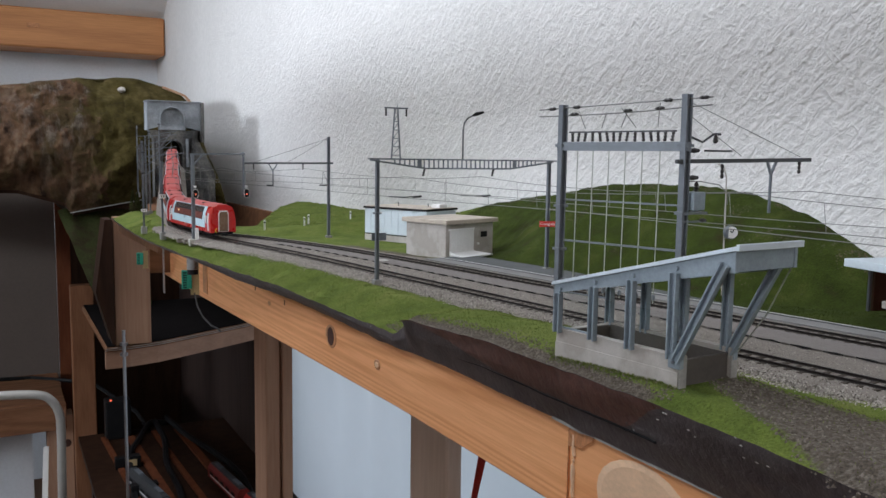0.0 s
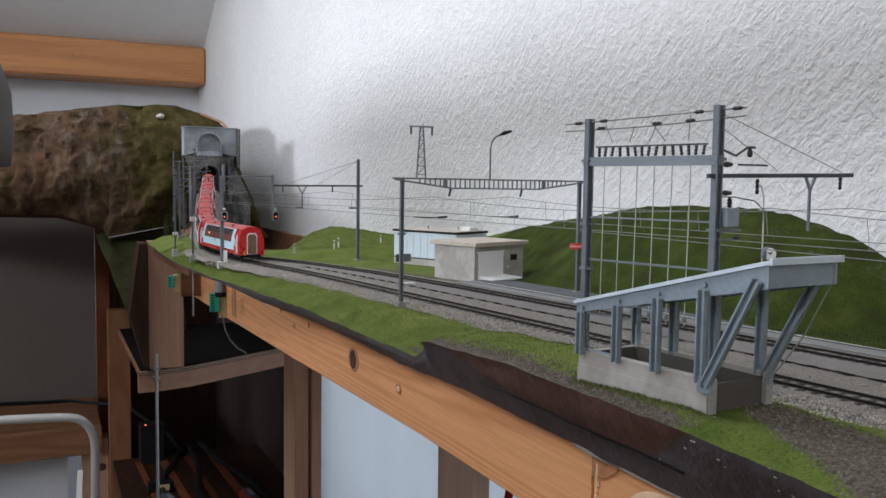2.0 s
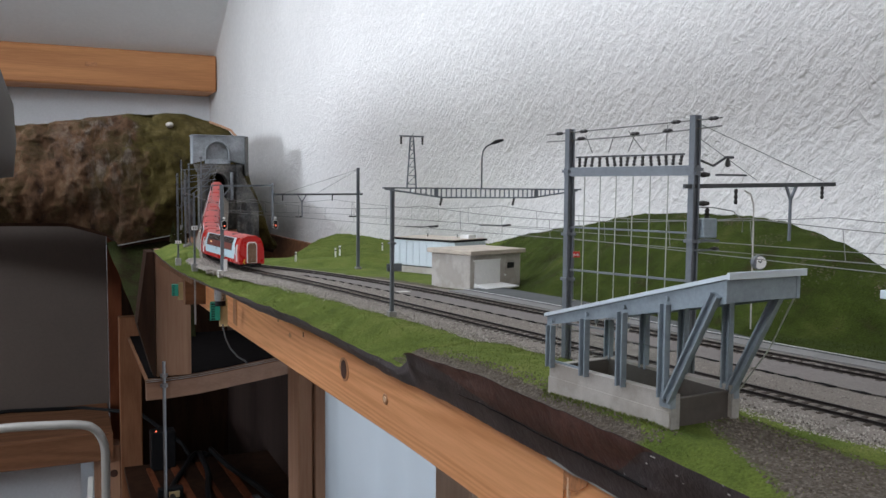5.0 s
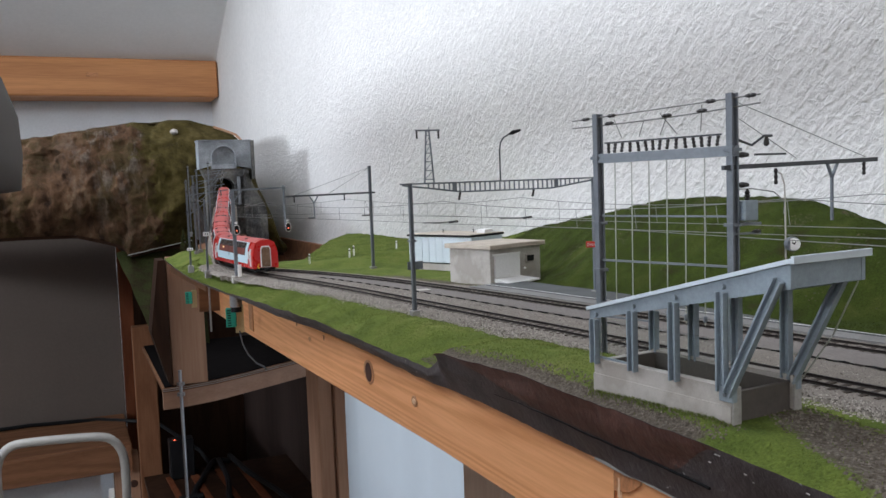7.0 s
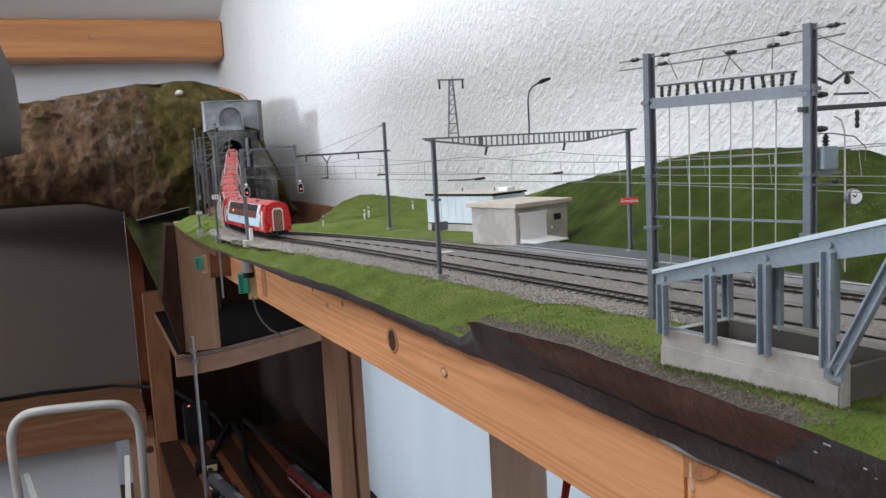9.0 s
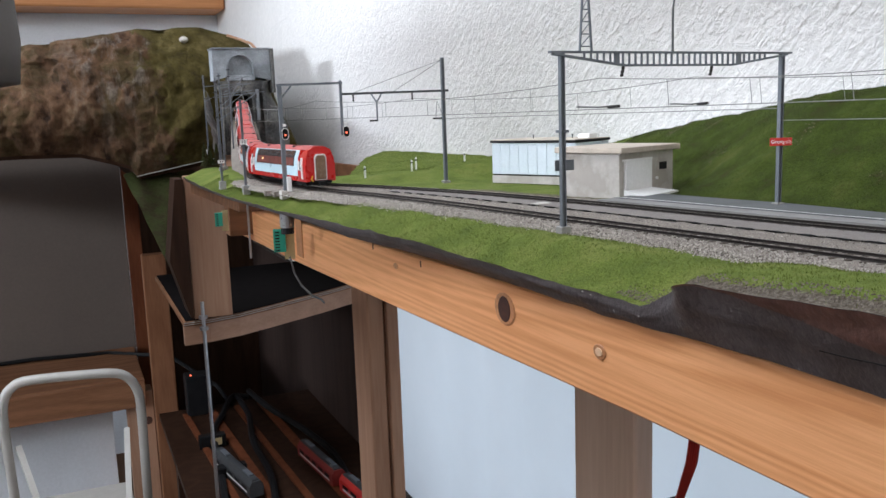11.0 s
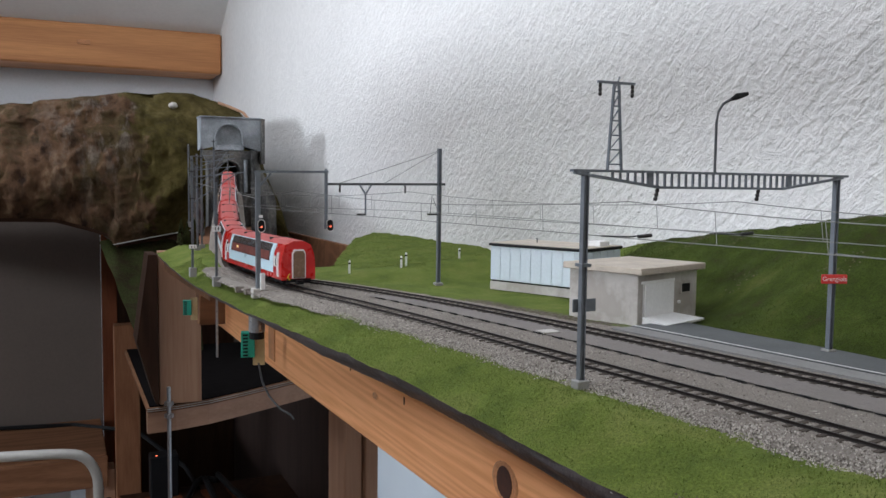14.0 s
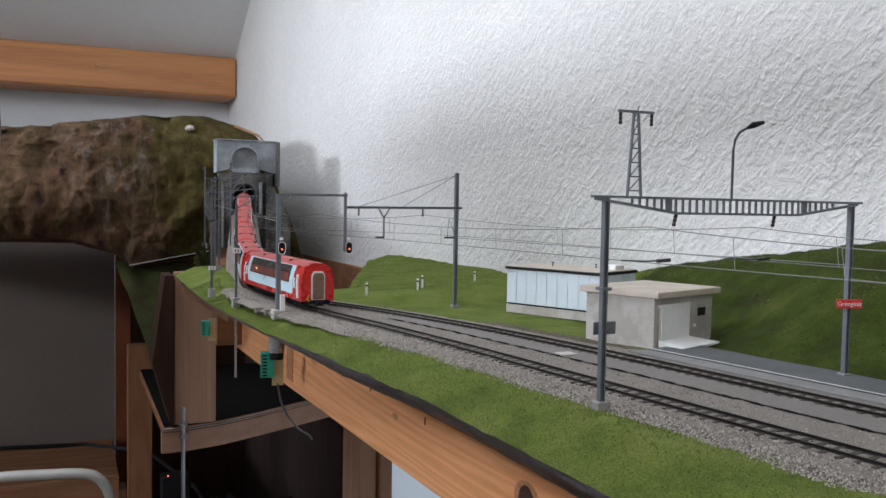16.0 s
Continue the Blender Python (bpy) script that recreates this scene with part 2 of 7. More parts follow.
M = {
    "stucco": stucco("white_stucco"),
    "plaster": material("white_plaster", (0.50, 0.49, 0.48), 0.9, vary=0.04, scale=4, fine=90, bump=0.0004),
    "ceiling": material("ceiling_paint", (0.78, 0.79, 0.79), 0.9, vary=0.03, scale=3, fine=80),
    "floor": wood("floor_boards", (0.10, 0.055, 0.03), (0.06, 0.03, 0.015), "y", 0.4),
    "beam": wood("spruce", (0.93, 0.455, 0.205), (0.76, 0.325, 0.125), "y", 2.4, 0.5, 130, 0.035, 0.22),
    "beam_x": wood("roof_spruce", (0.60, 0.27, 0.105), (0.45, 0.185, 0.066), "x", 0.9, 0.55, 50, 0.05, 0.2),
    "post": wood("post_spruce", (0.44, 0.265, 0.175), (0.35, 0.195, 0.125), "z", 1.0, 0.6, 60, 0.06, 0.16),
    # brown is darkened to carry the shade under the layout
    "brown": wood("dark_brown_wood", (0.045, 0.022, 0.013), (0.028, 0.013, 0.008), "z", 0.8),
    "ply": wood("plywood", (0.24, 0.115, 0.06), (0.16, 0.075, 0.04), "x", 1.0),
    "lining": wood("shaded_lining", (0.048, 0.032, 0.027), (0.034, 0.022, 0.019), "z", 0.6),
    # darker copy of the post wood, standing in for shade
    "post_shaded": wood("brown_post", (0.25, 0.115, 0.060), (0.19, 0.08, 0.040), "z", 1.0),
    "bench": wood("worn_bench_wood", (0.27, 0.128, 0.068), (0.19, 0.085, 0.043), "x", 1.0, 0.9),
    "pale_post": wood("pale_post", (0.66, 0.50, 0.39), (0.56, 0.40, 0.30), "z", 1.0, 0.6, 50, 0.06, 0.14),
    "shelf_ply": wood("shelf_plywood", (0.42, 0.235, 0.15), (0.33, 0.18, 0.11), "x", 1.0, 0.6, 50, 0.08, 0.16),
    "gravel_roof": material("gravel_roof", (0.47, 0.41, 0.34), 0.9, vary=0.12, scale=80, fine=1500, bump=0.0002),
    "knot": material("knot", (0.48, 0.21, 0.09), 0.5, vary=0.3, fine=600),
    "hole": material("knot_hole", (0.05, 0.016, 0.008), 0.8, vary=0.3),
    "fascia": material("black_fascia", (0.108, 0.093, 0.096), 0.42, vary=0.3, scale=30, fine=300, bump=0.001, second=(0.052, 0.042, 0.042), spots=((0.5, 0.5, 0.51), 0.72)),
    "fascia_brown": material("brown_black_fascia", (0.122, 0.062, 0.050), 0.38, vary=0.3, scale=20, fine=260, bump=0.0008),
    "ballast": material("ballast", (0.27, 0.24, 0.21), 0.95, vary=0.35, scale=30, fine=1400, bump=0.0012, second=(0.19, 0.17, 0.148)),
    "soil": material("bare_soil", (0.078, 0.062, 0.046), 0.95, vary=0.4, scale=50, fine=900, bump=0.0012, second=(0.115, 0.098, 0.08)),
    "asphalt": material("platform_asphalt", (0.115, 0.12, 0.122), 0.85, vary=0.12, scale=30, fine=1200, bump=0.0002),
    "white_line": material("white_line", (0.72, 0.72, 0.70), 0.7, vary=0.12, fine=500),
    "kerb": material("kerb", (0.36, 0.35, 0.33), 0.85, vary=0.15, fine=500),
    "paving": material("edge_paving", (0.225, 0.222, 0.215), 0.88, vary=0.12, scale=40, fine=900, bump=0.0002),
    "grit": material("fine_grit", (0.225, 0.203, 0.190), 0.95, vary=0.16, scale=26, fine=1300, bump=0.0004, second=(0.185, 0.168, 0.155)),
    "footing": material("footing_concrete", (0.27, 0.265, 0.255), 0.9, vary=0.15, fine=900),
    "pitch": material("shelf_shade_black", (0.006, 0.005, 0.005), 0.95, vary=0.2),
    "rail": material("weathered_rail", (0.032, 0.027, 0.025), 0.45, 0.6, vary=0.2, fine=600),
    "sleeper": material("dark_sleeper", (0.075, 0.062, 0.052), 0.85, vary=0.3, fine=900),
    "mast": material("galvanised_grey", (0.15, 0.166, 0.187), 0.5, 0.25, vary=0.12, scale=60, fine=500),
    "mast_blue": material("blue_grey_paint", (0.25, 0.30, 0.34), 0.5, 0.1, vary=0.12, scale=60, fine=500),
    "dark_metal": material("dark_metal", (0.07, 0.075, 0.08), 0.5, 0.4, vary=0.15, fine=500),
    "insulator": material("dark_insulator", (0.02, 0.017, 0.016), 0.35, vary=0.2, fine=500),
    "wire": material("catenary_wire", (0.19, 0.19, 0.18), 0.5, 0.4, vary=0.15, fine=500),
    "concrete": material("model_concrete", (0.50, 0.475, 0.44), 0.88, vary=0.09, scale=38, fine=1600, bump=0.0002, second=(0.36, 0.33, 0.295), blend=(0.42, 0.56)),
    "roof_grey": material("concrete_roof", (0.40, 0.375, 0.345), 0.85, vary=0.1, scale=60, fine=600, bump=0.0002),
    "dark_gap": material("dark_interior", (0.02, 0.02, 0.02), 0.9, vary=0.2),
    "panel": material("pale_blue_panel", (0.56, 0.63, 0.68), 0.55, vary=0.04, scale=50, fine=400),
    "door_white": material("white_door", (0.74, 0.74, 0.73), 0.6, vary=0.05, fine=400),
    "red": material("red_lacquer", (0.56, 0.012, 0.010), 0.28, vary=0.02, scale=30, fine=45, coat=0.4),
    "roof_red": material("dusty_red_roof", (0.42, 0.075, 0.065), 0.6, vary=0.05, scale=60, fine=500),
    "light_blue": material("light_blue_lacquer", (0.66, 0.88, 0.96), 0.3, vary=0.03, scale=30, fine=45, coat=0.3),
    "white": material("white_lacquer", (0.80, 0.80, 0.79), 0.4, vary=0.04, fine=500),
    "black": material("black_plastic", (0.012, 0.012, 0.013), 0.45, vary=0.2, fine=500),
    "seat": material("red_brown_seats", (0.16, 0.035, 0.022), 0.8, vary=0.2, fine=600),
    "seat_red": material("dull_red", (0.22, 0.025, 0.02), 0.45, vary=0.1, scale=60, fine=500),
    "yellow": material("yellow_cable", (0.75, 0.45, 0.03), 0.5, vary=0.1),
    "chrome": material("bare_steel", (0.42, 0.42, 0.43), 0.3, 0.9, vary=0.1, fine=400),
    "sign_red": material("enamel_red", (0.60, 0.03, 0.025), 0.4, vary=0.06, fine=500),
    "grey_stone": material("grey_portal_stone", (0.185, 0.20, 0.215), 0.85, vary=0.2, scale=25, fine=300, bump=0.0006, second=(0.26, 0.28, 0.30)),
    "dark_stone": material("dark_rock_wall", (0.075, 0.075, 0.075), 0.9, vary=0.35, scale=25, fine=200, bump=0.002, second=(0.115, 0.11, 0.10)),
    "pcb": material("green_terminal", (0.010, 0.29, 0.20), 0.45, vary=0.1, fine=500),
    "pcb_tan": material("tan_board", (0.55, 0.42, 0.22), 0.6, vary=0.1, fine=500),
    "dark_panel": material("grey_panel", (0.155, 0.126, 0.110), 0.75, vary=0.05, scale=4, fine=120),
    "shade": material("rounded_grey", (0.105, 0.096, 0.092), 0.8, vary=0.05, scale=12, fine=300),
    "valley": material("dark_green_backing", (0.050, 0.060, 0.020), 0.95, vary=0.4, scale=30, fine=300, bump=0.003, second=(0.03, 0.024, 0.012)),
    "cable_red": material("red_wire", (0.35, 0.02, 0.015), 0.4, vary=0.1),
    "chair_white": material("cream_tube", (0.54, 0.52, 0.48), 0.4, vary=0.05, fine=300),
    "far_wall": material("cool_white_wall", (0.72, 0.75, 0.79), 0.85, vary=0.05, scale=5, fine=120),
    "filler": material("wood_filler", (0.78, 0.53, 0.34), 0.6, vary=0.08, fine=500),
    "red_brown": wood("red_brown_wood", (0.17, 0.055, 0.025), (0.12, 0.036, 0.016), "z", 0.8),
    "pale_wire": material("pale_wire", (0.36, 0.37, 0.33), 0.5, 0.2, vary=0.1, fine=400),
    # dark copy carrying the shade inside the stair
    "stair_shaded": material("shaded_stair_panel", (0.095, 0.082, 0.072), 0.85, vary=0.12, fine=500),
    "led_red": glow("red_lamp", (1.0, 0.16, 0.08), 2.0),
    "led_green": glow("green_lamp", (0.35, 1.0, 0.15), 3.0),
    "warm": glow("warm_cabin_lamp", (1.0, 0.62, 0.25), 0.8),
}


def mountain_material():
    """Plaster rock in browns and greys with olive flock on the upper right flank."""
    m = bpy.data.materials.new("mountain_scenery")
    m.use_nodes = True
    n, l = m.node_tree.nodes, m.node_tree.links
    b = n["Principled BSDF"]
    b.inputs["Roughness"].default_value = 0.95
    co, sep = n.new("ShaderNodeTexCoord"), n.new("ShaderNodeSeparateXYZ")
    l.new(co.outputs["Object"], sep.inputs[0])

    def tex(scale, detail, stretch=(1, 1, 1)):
        mp, t = n.new("ShaderNodeMapping"), n.new("ShaderNodeTexNoise")
        mp.inputs["Scale"].default_value = stretch
        t.inputs["Scale"].default_value, t.inputs["Detail"].default_value, t.inputs["Roughness"].default_value = scale, detail, 0.65
        l.new(co.outputs["Object"], mp.inputs[0])
        l.new(mp.outputs[0], t.inputs["Vector"])
        return t.outputs["Fac"]

    def ramp(fac, rows):
        r = n.new("ShaderNodeValToRGB")
        while len(r.color_ramp.elements) < len(rows):
            r.color_ramp.elements.new(0.5)
        for e, (p, c) in zip(r.color_ramp.elements, rows):
            e.position, e.color = p, (*c, 1)
        l.new(fac, r.inputs[0])
        return r.outputs[0]

    def maths(op, a, k, c=0.0):
        x = n.new("ShaderNodeMath")
        x.operation = op
        l.new(a, x.inputs[0])
        for i, v in ((1, k), (2, c)):
            if isinstance(v, float):
                x.inputs[i].default_value = v
            else:
                l.new(v, x.inputs[i])
        return x.outputs[0]

    def mix(fac, a, z):
        x = n.new("ShaderNodeMix")
        x.data_type = "RGBA"
        l.new(fac, x.inputs[0])
        l.new(a, x.inputs[6])
        l.new(z, x.inputs[7])
        return x.outputs[2]

    rockc = ramp(tex(30, 9, (1, 0.6, 0.5)), [(0.34, (0.020, 0.011, 0.007)), (0.46, (0.070, 0.038, 0.021)), (0.58, (0.098, 0.055, 0.030)), (0.72, (0.150, 0.102, 0.066))])
    meadow = ramp(tex(30, 5), [(0.30, (0.030, 0.022, 0.007)), (0.5, (0.056, 0.044, 0.012)), (0.72, (0.100, 0.076, 0.030))])
    where = maths("MULTIPLY_ADD", sep.outputs["X"], 9.0, maths("MULTIPLY_ADD", tex(12, 5), 2.4, maths("MULTIPLY_ADD", sep.outputs["Z"], 1.6, -5.85)))
    mask = ramp(where, [(0.48, (0, 0, 0)), (0.62, (1, 1, 1))])
    olive = ramp(tex(16, 6, (1, 1, 0.7)), [(0.48, (0, 0, 0)), (0.60, (0.8, 0.8, 0.8))])
    mossy = ramp(tex(90, 4), [(0.3, (0.023, 0.016, 0.0055)), (0.7, (0.052, 0.038, 0.015))])
    pale = ramp(tex(26, 8, (1.3, 0.5, 0.45)), [(0.50, (0, 0, 0)), (0.63, (0.85, 0.85, 0.85))])
    dust = ramp(tex(200, 3), [(0.3, (0.088, 0.070, 0.057)), (0.7, (0.18, 0.152, 0.128))])
    zone = maths("MULTIPLY", ramp(sep.outputs["X"], [(0.13, (0.08, 0.08, 0.08)), (0.21, (1, 1, 1)), (0.36, (1, 1, 1)), (0.44, (0.1, 0.1, 0.1))]), ramp(maths("SUBTRACT", sep.outputs["Z"], 1.0), [(0.24, (0.15, 0.15, 0.15)), (0.40, (1, 1, 1))]))
    pale = maths("MULTIPLY", pale, zone)
    rockc = mix(pale, mix(olive, rockc, mossy), dust)
    l.new(mix(mask, rockc, meadow), b.inputs["Base Color"])
    bp = n.new("ShaderNodeBump")
    bp.inputs["Strength"].default_value, bp.inputs["Distance"].default_value = 1.0, 0.007
    l.new(tex(70, 6), bp.inputs["Height"])
    l.new(bp.outputs[0], b.inputs["Normal"])
    return m


def curtain_material():
    m = material("white_curtain", (0.86, 0.88, 0.90), 0.9, vary=0.03, scale=12, fine=900)
    n, l = m.node_tree.nodes, m.node_tree.links
    tr, mx = n.new("ShaderNodeBsdfTranslucent"), n.new("ShaderNodeMixShader")
    tr.inputs[0].default_value = (0.86, 0.90, 0.94, 1)
    mx.inputs[0].default_value = 0.55
    out = n["Material Output"]
    l.new(n["Principled BSDF"].outputs[0], mx.inputs[1])
    l.new(tr.outputs[0], mx.inputs[2])
    l.new(mx.outputs[0], out.inputs["Surface"])
    return m


for key in ("floor", "post", "brown", "ply", "bench", "lining", "post_shaded", "red_brown", "dark_panel", "dark_gap", "valley", "black", "shade"):
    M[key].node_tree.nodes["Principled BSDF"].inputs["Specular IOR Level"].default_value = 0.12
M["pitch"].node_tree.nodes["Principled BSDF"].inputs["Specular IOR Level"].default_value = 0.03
M["curtain"] = curtain_material()
M["mountain"] = mountain_material()


def ground_material():
    """Flock, dark hill turf and bare soil, mixed by the painted areas of the sheet with a ragged border."""
    m = bpy.data.materials.new("model_landscape")
    m.use_nodes = True
    n, l = m.node_tree.nodes, m.node_tree.links
    b = n["Principled BSDF"]
    b.inputs["Roughness"].default_value = 0.95
    co = n.new("ShaderNodeTexCoord")

    def tex(scale, detail):
        t = n.new("ShaderNodeTexNoise")
        t.inputs["Scale"].default_value, t.inputs["Detail"].default_value, t.inputs["Roughness"].default_value = scale, detail, 0.65
        l.new(co.outputs["Object"], t.inputs["Vector"])
        return t.outputs["Fac"]

    def tint(fac, rows):
        r = n.new("ShaderNodeValToRGB")
        while len(r.color_ramp.elements) < len(rows):
            r.color_ramp.elements.new(0.5)
        for e, (p, c) in zip(r.color_ramp.elements, rows):
            e.position, e.color = p, (*c, 1)
        l.new(fac, r.inputs[0])
        return r.outputs[0]

    def area(name):
        a, x = n.new("ShaderNodeAttribute"), n.new("ShaderNodeMath")
        a.attribute_name = name
        x.operation = "MULTIPLY_ADD"
        x.inputs[1].default_value = 0.9
        l.new(tex(260, 4), x.inputs[0])
        l.new(a.outputs["Fac"], x.inputs[2])
        r = n.new("ShaderNodeMapRange")
        r.inputs["From Min"].default_value, r.inputs["From Max"].default_value = 0.85, 1.05
        l.new(x.outputs[0], r.inputs["Value"])
        return r.outputs[0]

    def mix(fac, a, z):
        x = n.new("ShaderNodeMix")
        x.data_type = "RGBA"
        l.new(fac, x.inputs[0])
        l.new(a, x.inputs[6])
        l.new(z, x.inputs[7])
        return x.outputs[2]

    broad, fine = tex(28, 6), tex(900, 3)
    flock = tint(broad, [(0.32, (0.078, 0.112, 0.022)), (0.5, (0.122, 0.162, 0.032)), (0.68, (0.165, 0.188, 0.05))])
    turf = tint(tex(34, 7), [(0.30, (0.036, 0.032, 0.012)), (0.42, (0.033, 0.047, 0.008)), (0.55, (0.044, 0.063, 0.010)), (0.72, (0.074, 0.082, 0.020))])
    soil = tint(tex(500, 4), [(0.3, (0.055, 0.045, 0.034)), (0.5, (0.115, 0.096, 0.076)), (0.7, (0.19, 0.168, 0.140))])
    col = mix(area("soil"), mix(area("hill"), flock, turf), soil)
    x = n.new("ShaderNodeMix")
    x.data_type, x.blend_type = "RGBA", "MULTIPLY"
    x.inputs[0].default_value = 1.0
    l.new(col, x.inputs[6])
    l.new(tint(fine, [(0.3, (0.65, 0.65, 0.65)), (0.7, (1.3, 1.3, 1.3))]), x.inputs[7])
    l.new(x.outputs[2], b.inputs["Base Color"])
    bp = n.new("ShaderNodeBump")
    bp.inputs["Strength"].default_value, bp.inputs["Distance"].default_value = 0.8, 0.0012
    l.new(fine, bp.inputs["Height"])
    l.new(bp.outputs[0], b.inputs["Normal"])
    return m


M["ground"] = ground_material()


def glass(name, tint, rough=0.03):
    m = bpy.data.materials.new(name)
    m.use_nodes = True
    b = m.node_tree.nodes["Principled BSDF"]
    b.inputs["Base Color"].default_value = (*tint, 1)
    b.inputs["Transmission Weight"].default_value, b.inputs["Roughness"].default_value, b.inputs["IOR"].default_value = 1.0, rough, 1.1
    return m


M["clear_glass"] = glass("clear_pane", (0.92, 0.95, 0.95))

# ---- building blocks ----


def link(name, bm, mat, parent=None, label="", smooth=False):
    me = bpy.data.meshes.new(name)
    bm.normal_update()
    bm.to_mesh(me)
    bm.free()
    if smooth:
        me.polygons.foreach_set("use_smooth", [True] * len(me.polygons))
    me.materials.append(M[mat])
    ob = new(name, me)
    if parent:
        ob.parent = parent
    if label:
        ob["label"] = label
    return ob


def part(name, bm, mat, parent, label="", smooth=False):
    return link(name, bm, mat, parent, label, smooth)


def thing(name, label, category, group="", at=(0, 0, 0), turn=0):
    ob = new(name)
    ob.empty_display_size = 0.01
    ob.matrix_basis = pose(*at, 0, 0, turn)
    return tagged(ob, label, category, group)


def structure(name, bm, mat, label, smooth=False):
    return tagged(link(name, bm, mat, None, "", smooth), label, kind="structure")


def block(x0, x1, y0, y1, z0, z1, bevel=0.0, bm=None):
    bm = bm or bmesh.new()
    vs = bmesh.ops.create_cube(bm, size=1.0)["verts"]
    for v in vs:
        v.co = Vector((x0 + (v.co.x + 0.5) * (x1 - x0), y0 + (v.co.y + 0.5) * (y1 - y0), z0 + (v.co.z + 0.5) * (z1 - z0)))
    if bevel:
        es = list({e for v in vs for e in v.link_edges})
        bmesh.ops.bevel(bm, geom=es, offset=bevel, segments=1, affect="EDGES")
    return bm


def bar(a, b, w, h=None, bm=None, up=(0, 0, 1)):
    """A square bar from a to b."""
    bm = bm or bmesh.new()
    a, b, h = Vector(a), Vector(b), h or w
    d = (b - a).normalized()
    up = Vector(up)
    if abs(d.dot(up)) > 0.99:
        up = Vector((0, 1, 0))
    s = d.cross(up).normalized()
    u = s.cross(d)
    ring = [[bm.verts.new(p + s * i * w / 2 + u * j * h / 2) for i, j in ((-1, -1), (1, -1), (1, 1), (-1, 1))] for p in (a, b)]
    for k in range(4):
        bm.faces.new((ring[0][k], ring[0][(k + 1) % 4], ring[1][(k + 1) % 4], ring[1][k]))
    bm.faces.new(ring[0][::-1])
    bm.faces.new(ring[1])
    return bm


def tube(points, r, n=6, bm=None, radii=None):
    """A round tube along points."""
    bm = bm or bmesh.new()
    pts = [Vector(p) for p in points]
    rings = []
    for i, p in enumerate(pts):
        d = (pts[min(i + 1, len(pts) - 1)] - pts[max(i - 1, 0)]).normalized()
        s = d.cross(Vector((0, 0, 1)))
        s = s.normalized() if s.length > 0.05 else Vector((1, 0, 0))
        u = s.cross(d).normalized()
        rr = radii[i] if radii else r
        rings.append([bm.verts.new(p + (s * math.cos(a) + u * math.sin(a)) * rr) for a in (2 * math.pi * k / n for k in range(n))])
    for a, b in zip(rings, rings[1:]):
        for k in range(n):
            bm.faces.new((a[k], a[(k + 1) % n], b[(k + 1) % n], b[k]))
    bm.faces.new(rings[0][::-1])
    bm.faces.new(rings[-1])
    return bm


def lathe(profile, n=24, bm=None, centre=(0, 0, 0)):
    """A turned shape: (radius, height) rows."""
    bm = bm or bmesh.new()
    cx, cy, cz = centre
    rings = [[bm.verts.new((cx + r * math.cos(2 * math.pi * k / n), cy + r * math.sin(2 * math.pi * k / n), cz + z)) for k in range(n)] for r, z in profile]
    for a, b in zip(rings, rings[1:]):
        for k in range(n):
            bm.faces.new((a[k], a[(k + 1) % n], b[(k + 1) % n], b[k]))
    bm.faces.new(rings[0][::-1])
    bm.faces.new(rings[-1])
    return bm


def prism(outline, y0, y1, bm=None, axis="y"):
    """An outline of (u, z) pushed from y0 to y1 along an axis."""
    bm = bm or bmesh.new()
    put = (lambda u, z, y: (u, y, z)) if axis == "y" else (lambda u, z, y: (y, u, z)) if axis == "x" else (lambda u, z, y: (u, z, y))
    a = [bm.verts.new(put(u, z, y0)) for u, z in outline]
    b = [bm.verts.new(put(u, z, y1)) for u, z in outline]
    for k in range(len(a)):
        j = (k + 1) % len(a)
        bm.faces.new((a[k], a[j], b[j], b[k]))
    bm.faces.new(a[::-1])
    bm.faces.new(b)
    bmesh.ops.recalc_face_normals(bm, faces=bm.faces)
    return bm


def grid(fn, nu, nv):
    """A sheet from fn(u, v), u and v from 0 to 1."""
    bm = bmesh.new()
    vs = [[bm.verts.new(fn(i / nu, j / nv)) for j in range(nv + 1)] for i in range(nu + 1)]
    for i in range(nu):
        for j in range(nv):
            bm.faces.new((vs[i][j], vs[i + 1][j], vs[i + 1][j + 1], vs[i][j + 1]))
    return bm


def interp(x, rows):
    """A smooth value between rows of (x, value)."""
    if x <= rows[0][0]:
        return rows[0][1]
    for (a, va), (b, vb) in zip(rows, rows[1:]):
        if x <= b:
            return va + (vb - va) * (x - a) / (b - a)
    return rows[-1][1]


def soft(x, lo, hi):
    t = min(max((x - lo) / (hi - lo), 0), 1)
    return t * t * (3 - 2 * t)


def spline(points, step):
    """Points at even steps along a smooth line."""
    P = [Vector(p) for p in points]
    P = [2 * P[0] - P[1]] + P + [2 * P[-1] - P[-2]]
    out = []
    for i in range(1, len(P) - 2):
        for k in range(20):
            t = k / 20
            a, b, c, d = P[i - 1:i + 3]
            out.append(0.5 * (2 * b + (c - a) * t + (2 * a - 5 * b + 4 * c - d) * t * t + (3 * b - a - 3 * c + d) * t ** 3))
    out.append(P[-2])
    res, left = [out[0]], step
    for a, b in zip(out, out[1:]):
        seg = (b - a).length
        pos = 0.0
        while seg - pos >= left:
            pos += left
            res.append(a.lerp(b, pos / seg))
            left = step
        left -= seg - pos
    return res


